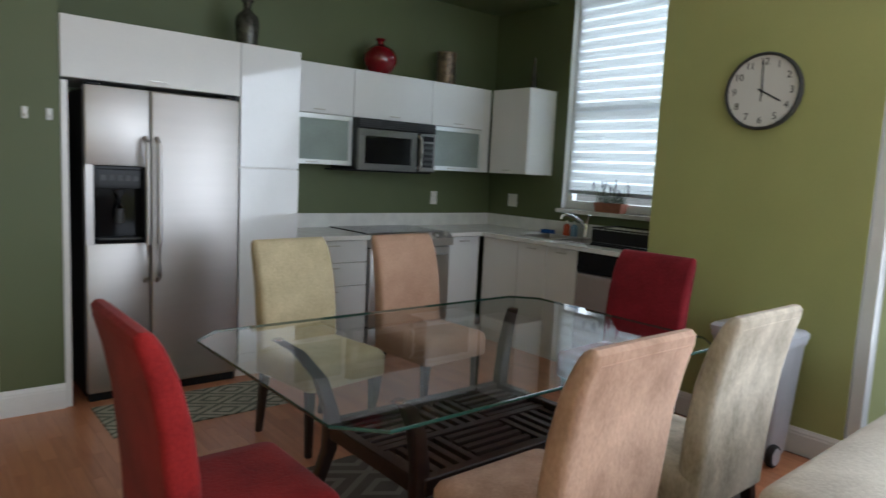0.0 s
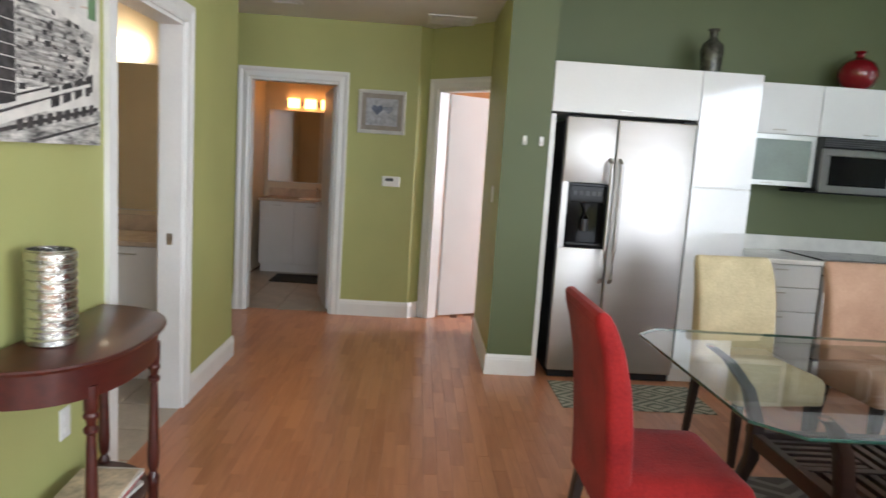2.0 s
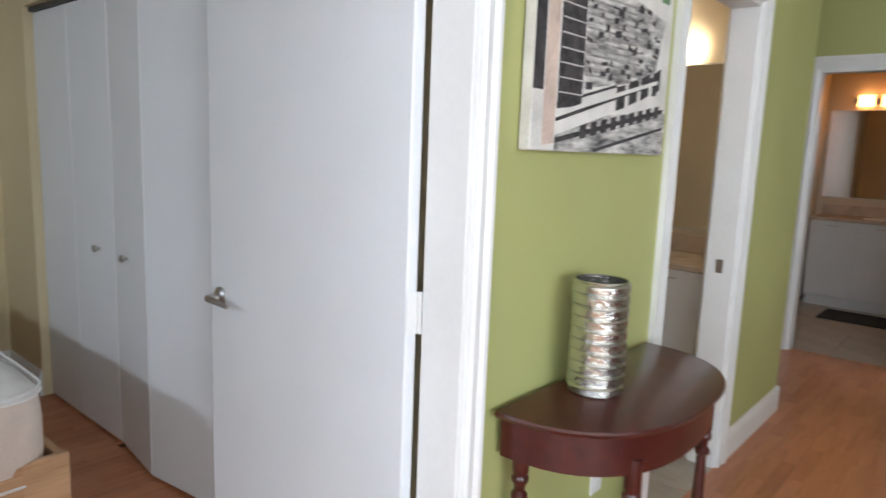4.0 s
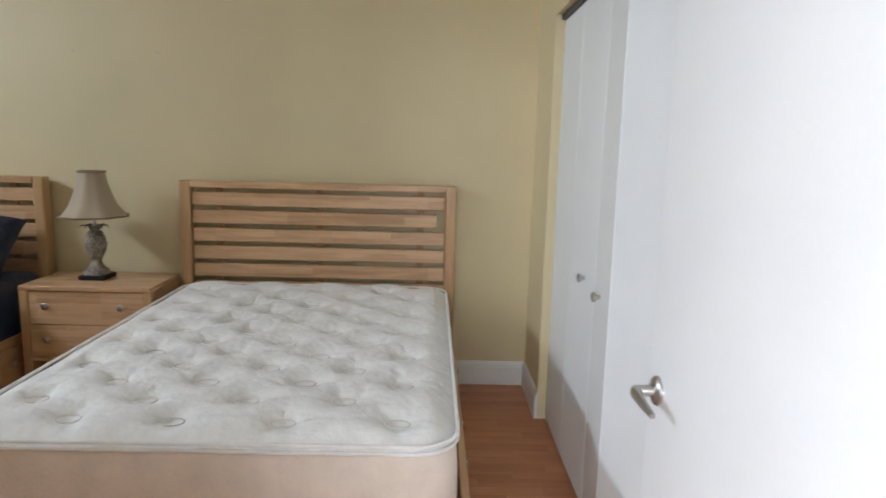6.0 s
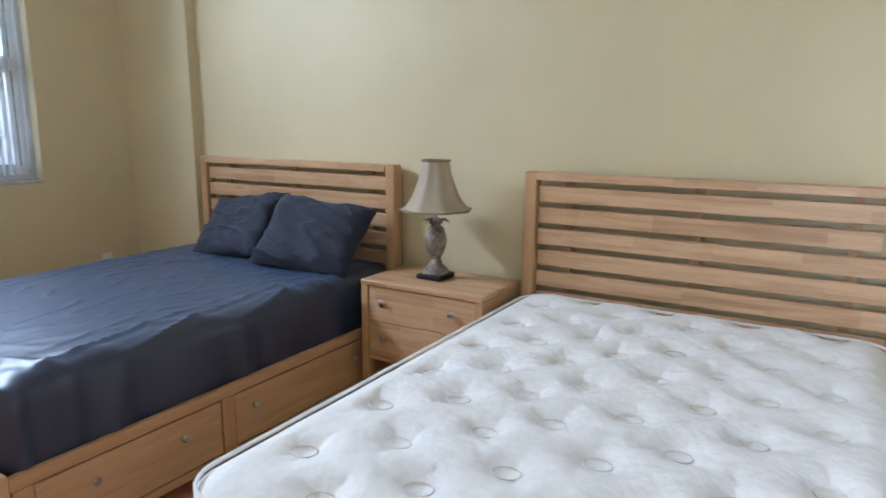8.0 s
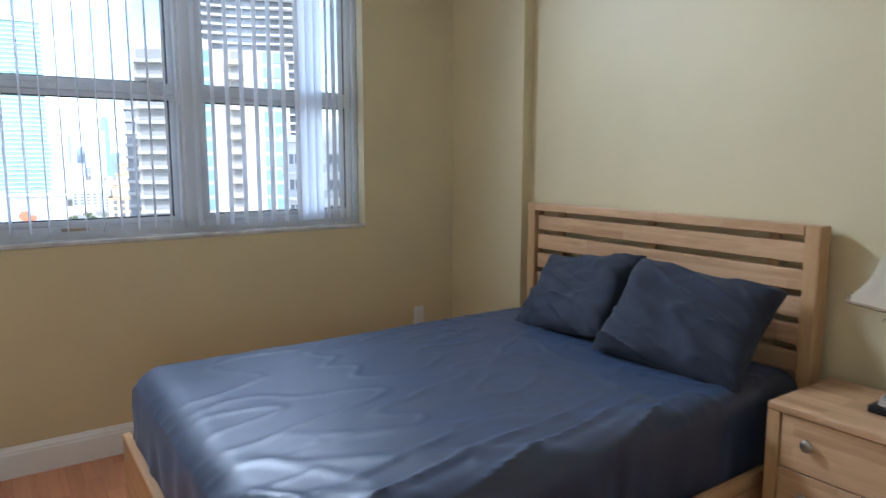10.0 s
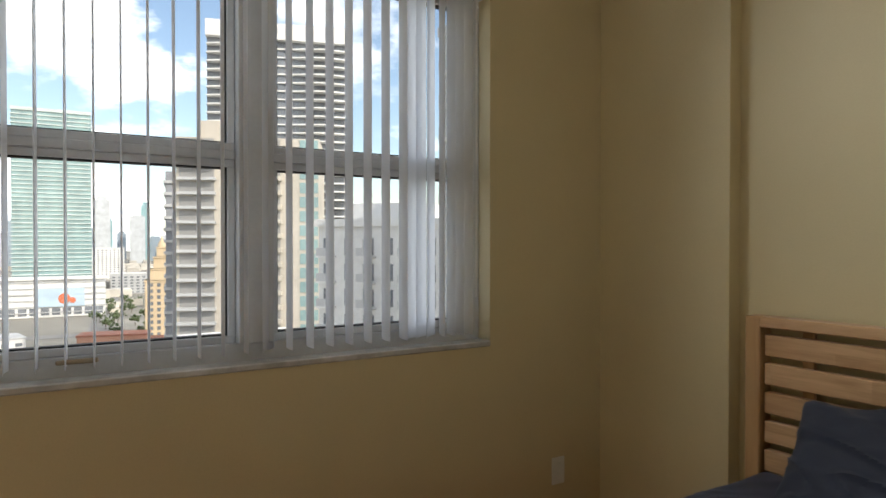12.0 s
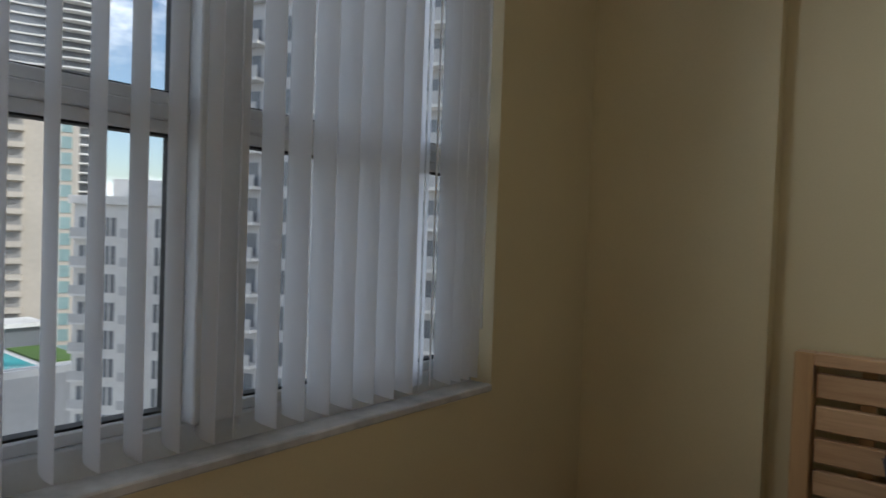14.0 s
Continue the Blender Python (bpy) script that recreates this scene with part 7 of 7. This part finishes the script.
def arena():
    x, y = polar(1.4, 640)
    ob = thing("arena", "white arena building with a pale billboard", "building", x, y, GROUND, -1.4)
    part("wall", boxed(-40, -30, 0, 42, 0, 31, 0.5), M_CWHITE, ob)
    part("roof", boxed(-42, -32, 31, 44, 2, 33, 0.5), M_CWHITE, ob)
    part("billboard", boxed(-24, 0.95, 9, 10, 1.3, 24), city_mat("billboard_blue", (0.46, 0.58, 0.68)), ob, "pale blue billboard")
    part("billboard_shape", moved(revolve([(3.6, 0), (4.6, 0.1), (3.0, 0.3), (0, 0.3)], 9), pose(-9, 1.3, 15.5, -90)), city_mat("billboard_orange", (0.62, 0.17, 0.08)), ob, "orange shape on the billboard")
    part("billboard_shape", moved(revolve([(2.6, 0), (2.6, 0.3), (0, 0.3)], 7), pose(-15, 1.3, 14, -90)), bpy.data.materials["billboard_orange"], ob, "orange shape on the billboard")
    for k in range(6):
        part("ledge", boxed(-40.6, -0.5, 4 + k * 5.0, 42.6, 0.9, 4.7 + k * 5.0), M_CGREY, ob)
    for k in range(10):
        part("window", boxed(-38 + k * 8, 0.02, 2, -32 + k * 8, 0.3, 8), M_CDARK, ob)


arena()
rnd = random.Random(21)


def low_block(a, dist, w, dp, h, body, roof, label):
    x, y = polar(a, dist)
    ob = thing("town_building", label, "building", x, y, GROUND, -a + rnd.uniform(-12, 12), "town buildings")
    part("wall", boxed(-w / 2, -dp / 2, 0, w / 2, dp / 2, h), body, ob)
    part("roof", boxed(-w / 2 - 0.4, -dp / 2 - 0.4, h, w / 2 + 0.4, dp / 2 + 0.4, h + 0.9), roof, ob)
    n = max(1, int(h / 3.6))
    for k in range(n):
        for c in range(max(2, int(w / 6))):
            cw = w / max(2, int(w / 6))
            part("window", boxed(-w / 2 + (c + 0.25) * cw, dp / 2 + 0.01, k * 3.6 + 1.0, -w / 2 + (c + 0.75) * cw, dp / 2 + 0.12, k * 3.6 + 2.8), M_CDARK, ob)


for a, dd, w, dp, h, b, r, lab in (
        (5.6, 400, 34, 16, 13, city_mat("salmon_render", (0.58, 0.30, 0.20)), M_CROOF, "salmon low building with red roof"),
        (8.3, 395, 20, 16, 10, M_CYEL, M_CROOF, "cream low building with red roof"),
        (4.6, 330, 26, 18, 8, M_CWHITE, M_CASPH, "white low building with flat roof"),
        (1.2, 350, 40, 20, 10, M_CWHITE, M_CWHITE, "white flat roofed warehouse"),
        (8.0, 245, 16, 12, 7, M_CGREY, M_CROOF, "grey house with red roof"),
        (10.0, 230, 18, 12, 6, M_CBEIGE, M_CASPH, "beige low building beside the podium"),
        (-3.5, 420, 44, 22, 12, M_CWHITE, M_CGREY, "long white low building"),
        (6.6, 900, 40, 20, 24, M_CGREY, M_CWHITE, "grey office block beyond the park"),
        (4.9, 1250, 60, 30, 52, M_CWHITE, M_CWHITE, "white office tower with dark windows"),
        (-5, 800, 60, 30, 22, M_CBEIGE, M_CWHITE, "beige mid-rise across the avenue")):
    low_block(a, dd, w, dp, h, b, r, lab)
# distance haze is put into these pale and blue-grey colours
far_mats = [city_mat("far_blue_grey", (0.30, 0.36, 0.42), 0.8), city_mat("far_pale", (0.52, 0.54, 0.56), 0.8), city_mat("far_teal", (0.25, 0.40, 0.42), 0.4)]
for k in range(34):
    a = -14 + k * 0.75 + rnd.uniform(-0.3, 0.3)
    dd = rnd.uniform(1900, 2700)
    x, y = polar(a, dd)
    hgt = rnd.uniform(70, 125) + (70 if 3 < a < 8.5 else 0) * rnd.random()
    o = thing("skyline_tower", "distant hazy skyline tower", "building", x, y, GROUND, -a, "distant skyline")
    ww = rnd.uniform(18, 42)
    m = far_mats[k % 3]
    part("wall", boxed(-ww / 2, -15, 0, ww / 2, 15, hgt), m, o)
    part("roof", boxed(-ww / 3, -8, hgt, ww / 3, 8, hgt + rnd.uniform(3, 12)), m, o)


def town_carpet():
    """The uncountable low roofs of the far town."""
    bm = bmesh.new()
    r = random.Random(4)
    for k in range(900):
        a, dd = r.uniform(-25, 40), r.uniform(620, 3200)
        if dd < 760 and -3 < a < 5:
            continue
        x, y = polar(a, dd)
        w, dp, h = r.uniform(8, 30), r.uniform(8, 24), r.uniform(3, 13)
        box(bm, x - w / 2, y - dp / 2, GROUND, x + w / 2, y + dp / 2, GROUND + h)
    single("town_roofs", bm, city_mat("town_roof_mix", (0.56, 0.52, 0.46), 0.8, 0.35, 0.01, 0.05), "countless pale low roofs of the far town", "buildings", kind="stuff")


town_carpet()


def trees():
    r = random.Random(9)
    green = city_mat("tree_leaf", (0.09, 0.12, 0.05), 0.9, 0.3, 0.6, 3)
    bark = city_mat("tree_bark", (0.14, 0.10, 0.07), 0.9)
    for k in range(46):
        a, dd = r.choice(((r.uniform(3.6, 8.4), r.uniform(470, 760)), (r.uniform(-12, -3.5), r.uniform(430, 600))))
        x, y = polar(a, dd)
        ob = thing("tree", "leafy green street tree in the park", "tree", x, y, GROUND, r.uniform(0, 360), "park trees")
        part("trunk", tube([(0, 0, 0), (0.2, 0, 3), (0.1, 0.2, 5)], [0.35, 0.28, 0.15], 6), bark, ob)
        bm = bmesh.new()
        for c in range(26):
            v = Vector((r.gauss(0, 1.9), r.gauss(0, 1.9), 6 + r.gauss(0, 1.2)))
            bmesh.ops.create_icosphere(bm, subdivisions=1, radius=r.uniform(0.6, 1.5), matrix=Matrix.Translation(v) @ pose(0, 0, 0, r.uniform(0, 90), r.uniform(0, 90)) @ Matrix.Diagonal((1, 1, 0.6, 1)))
        part("crown", bm, green, ob)


trees()
structure("ground", boxed(-4000, -4800, GROUND - 1, 4000, 3000, GROUND), city_mat("city_ground", (0.30, 0.28, 0.24), 0.9, 0.3, 0.006, 0.03), "pale sunlit city ground", "ground")
for k, (a, b2, wd) in enumerate((((3.0, 300), (5.4, 900), 16), ((-20, 560), (30, 560), 18))):
    p, q = Vector((*polar(*a if isinstance(a, tuple) else (a, b2)), 0)), Vector((*polar(*b2), 0))
    d = q - p
    o = structure("road", boxed(0, -wd / 2, 0, d.length, wd / 2, 0.15), M_CASPH, "pale asphalt avenue between the blocks", "road")
    o.matrix_basis = pose(p.x, p.y, GROUND, 0, 0, math.degrees(math.atan2(d.y, d.x)))


# ---- floor pieces ----
def floor_strips():
    """Laminate strips: those in the middle of the living room as pieces, the rest joined."""
    w, l = 0.0655, 0.41
    me = link_mesh("strip_shape", boxed(0.0004, 0.0004, -0.0115, w - 0.0004, l - 0.0006, 0.0), M_LAM)
    floor_ob = bpy.data.objects["floor"]
    count = 0
    verts, faces = [], []
    x = -3.46
    col = 0
    while x < 5.8:
        shift = (col * 0.37 % 1.0) * l
        y = -4.9 - shift
        while y < 4.3:
            inside = (x > -0.1 and y < 4.25) or (x <= -0.1 and y < 0.1) or (x <= -0.1 and y > 2.75 and x > -2.05)
            inside = inside and not (x > 4.96 and y < 0.9)
            if inside:
                if 0.02 < x < 2.15 and -0.05 < y < 3.6 and count < 300:
                    o = new("floor_strip", me.data)
                    o.matrix_basis = pose(x, y, 0)
                    o.parent = floor_ob
                    count += 1
                else:
                    b = len(verts)
                    x0, x1, ya, yb = x + 0.0004, x + w - 0.0004, max(-4.86, y + 0.0004), y + l - 0.0006
                    verts += [(x0, ya, 0), (x1, ya, 0), (x1, yb, 0), (x0, yb, 0), (x0, ya, -0.0115), (x1, ya, -0.0115), (x1, yb, -0.0115), (x0, yb, -0.0115)]
                    faces += [(b, b + 1, b + 2, b + 3), (b, b + 4, b + 5, b + 1), (b + 1, b + 5, b + 6, b + 2), (b + 2, b + 6, b + 7, b + 3), (b + 3, b + 7, b + 4, b)]
            y += l
        x += w
        col += 1
    mesh = bpy.data.meshes.new("floor_strips")
    mesh.from_pydata(verts, [], faces)
    mesh.materials.append(M_LAM)
    o = new("floor_strips", mesh)
    o.parent = floor_ob
    tagged(o, "joined laminate strips of the rest of the floor", "", "", "stuff")
    bpy.data.objects.remove(me)


floor_strips()
structure("balcony_floor", boxed(5.16, -4.86, -0.011, 5.78, -0.15, 0.0), M_CONC, "pale concrete balcony floor beyond the glass", "floor")


def tiles(x0, x1, y0, y1, s):
    floor_ob = bpy.data.objects["floor"]
    shape = link_mesh("tile_shape", boxed(0.002, 0.002, -0.0115, s - 0.002, s - 0.002, 0.0005, 0.0015), M_TILE).data
    bpy.data.objects.remove(bpy.data.objects["tile_shape"])
    x = x0
    while x < x1 - 0.05:
        y = y0
        while y < y1 - 0.05:
            o = new("floor_tile", shape)
            o.matrix_basis = pose(x, y, 0)
            o.parent = floor_ob
            y += s
        x += s


tiles(-1.98, -0.02, 0.92, 2.7, 0.33)
tiles(-0.66, 0.62, 4.30, 6.64, 0.33)
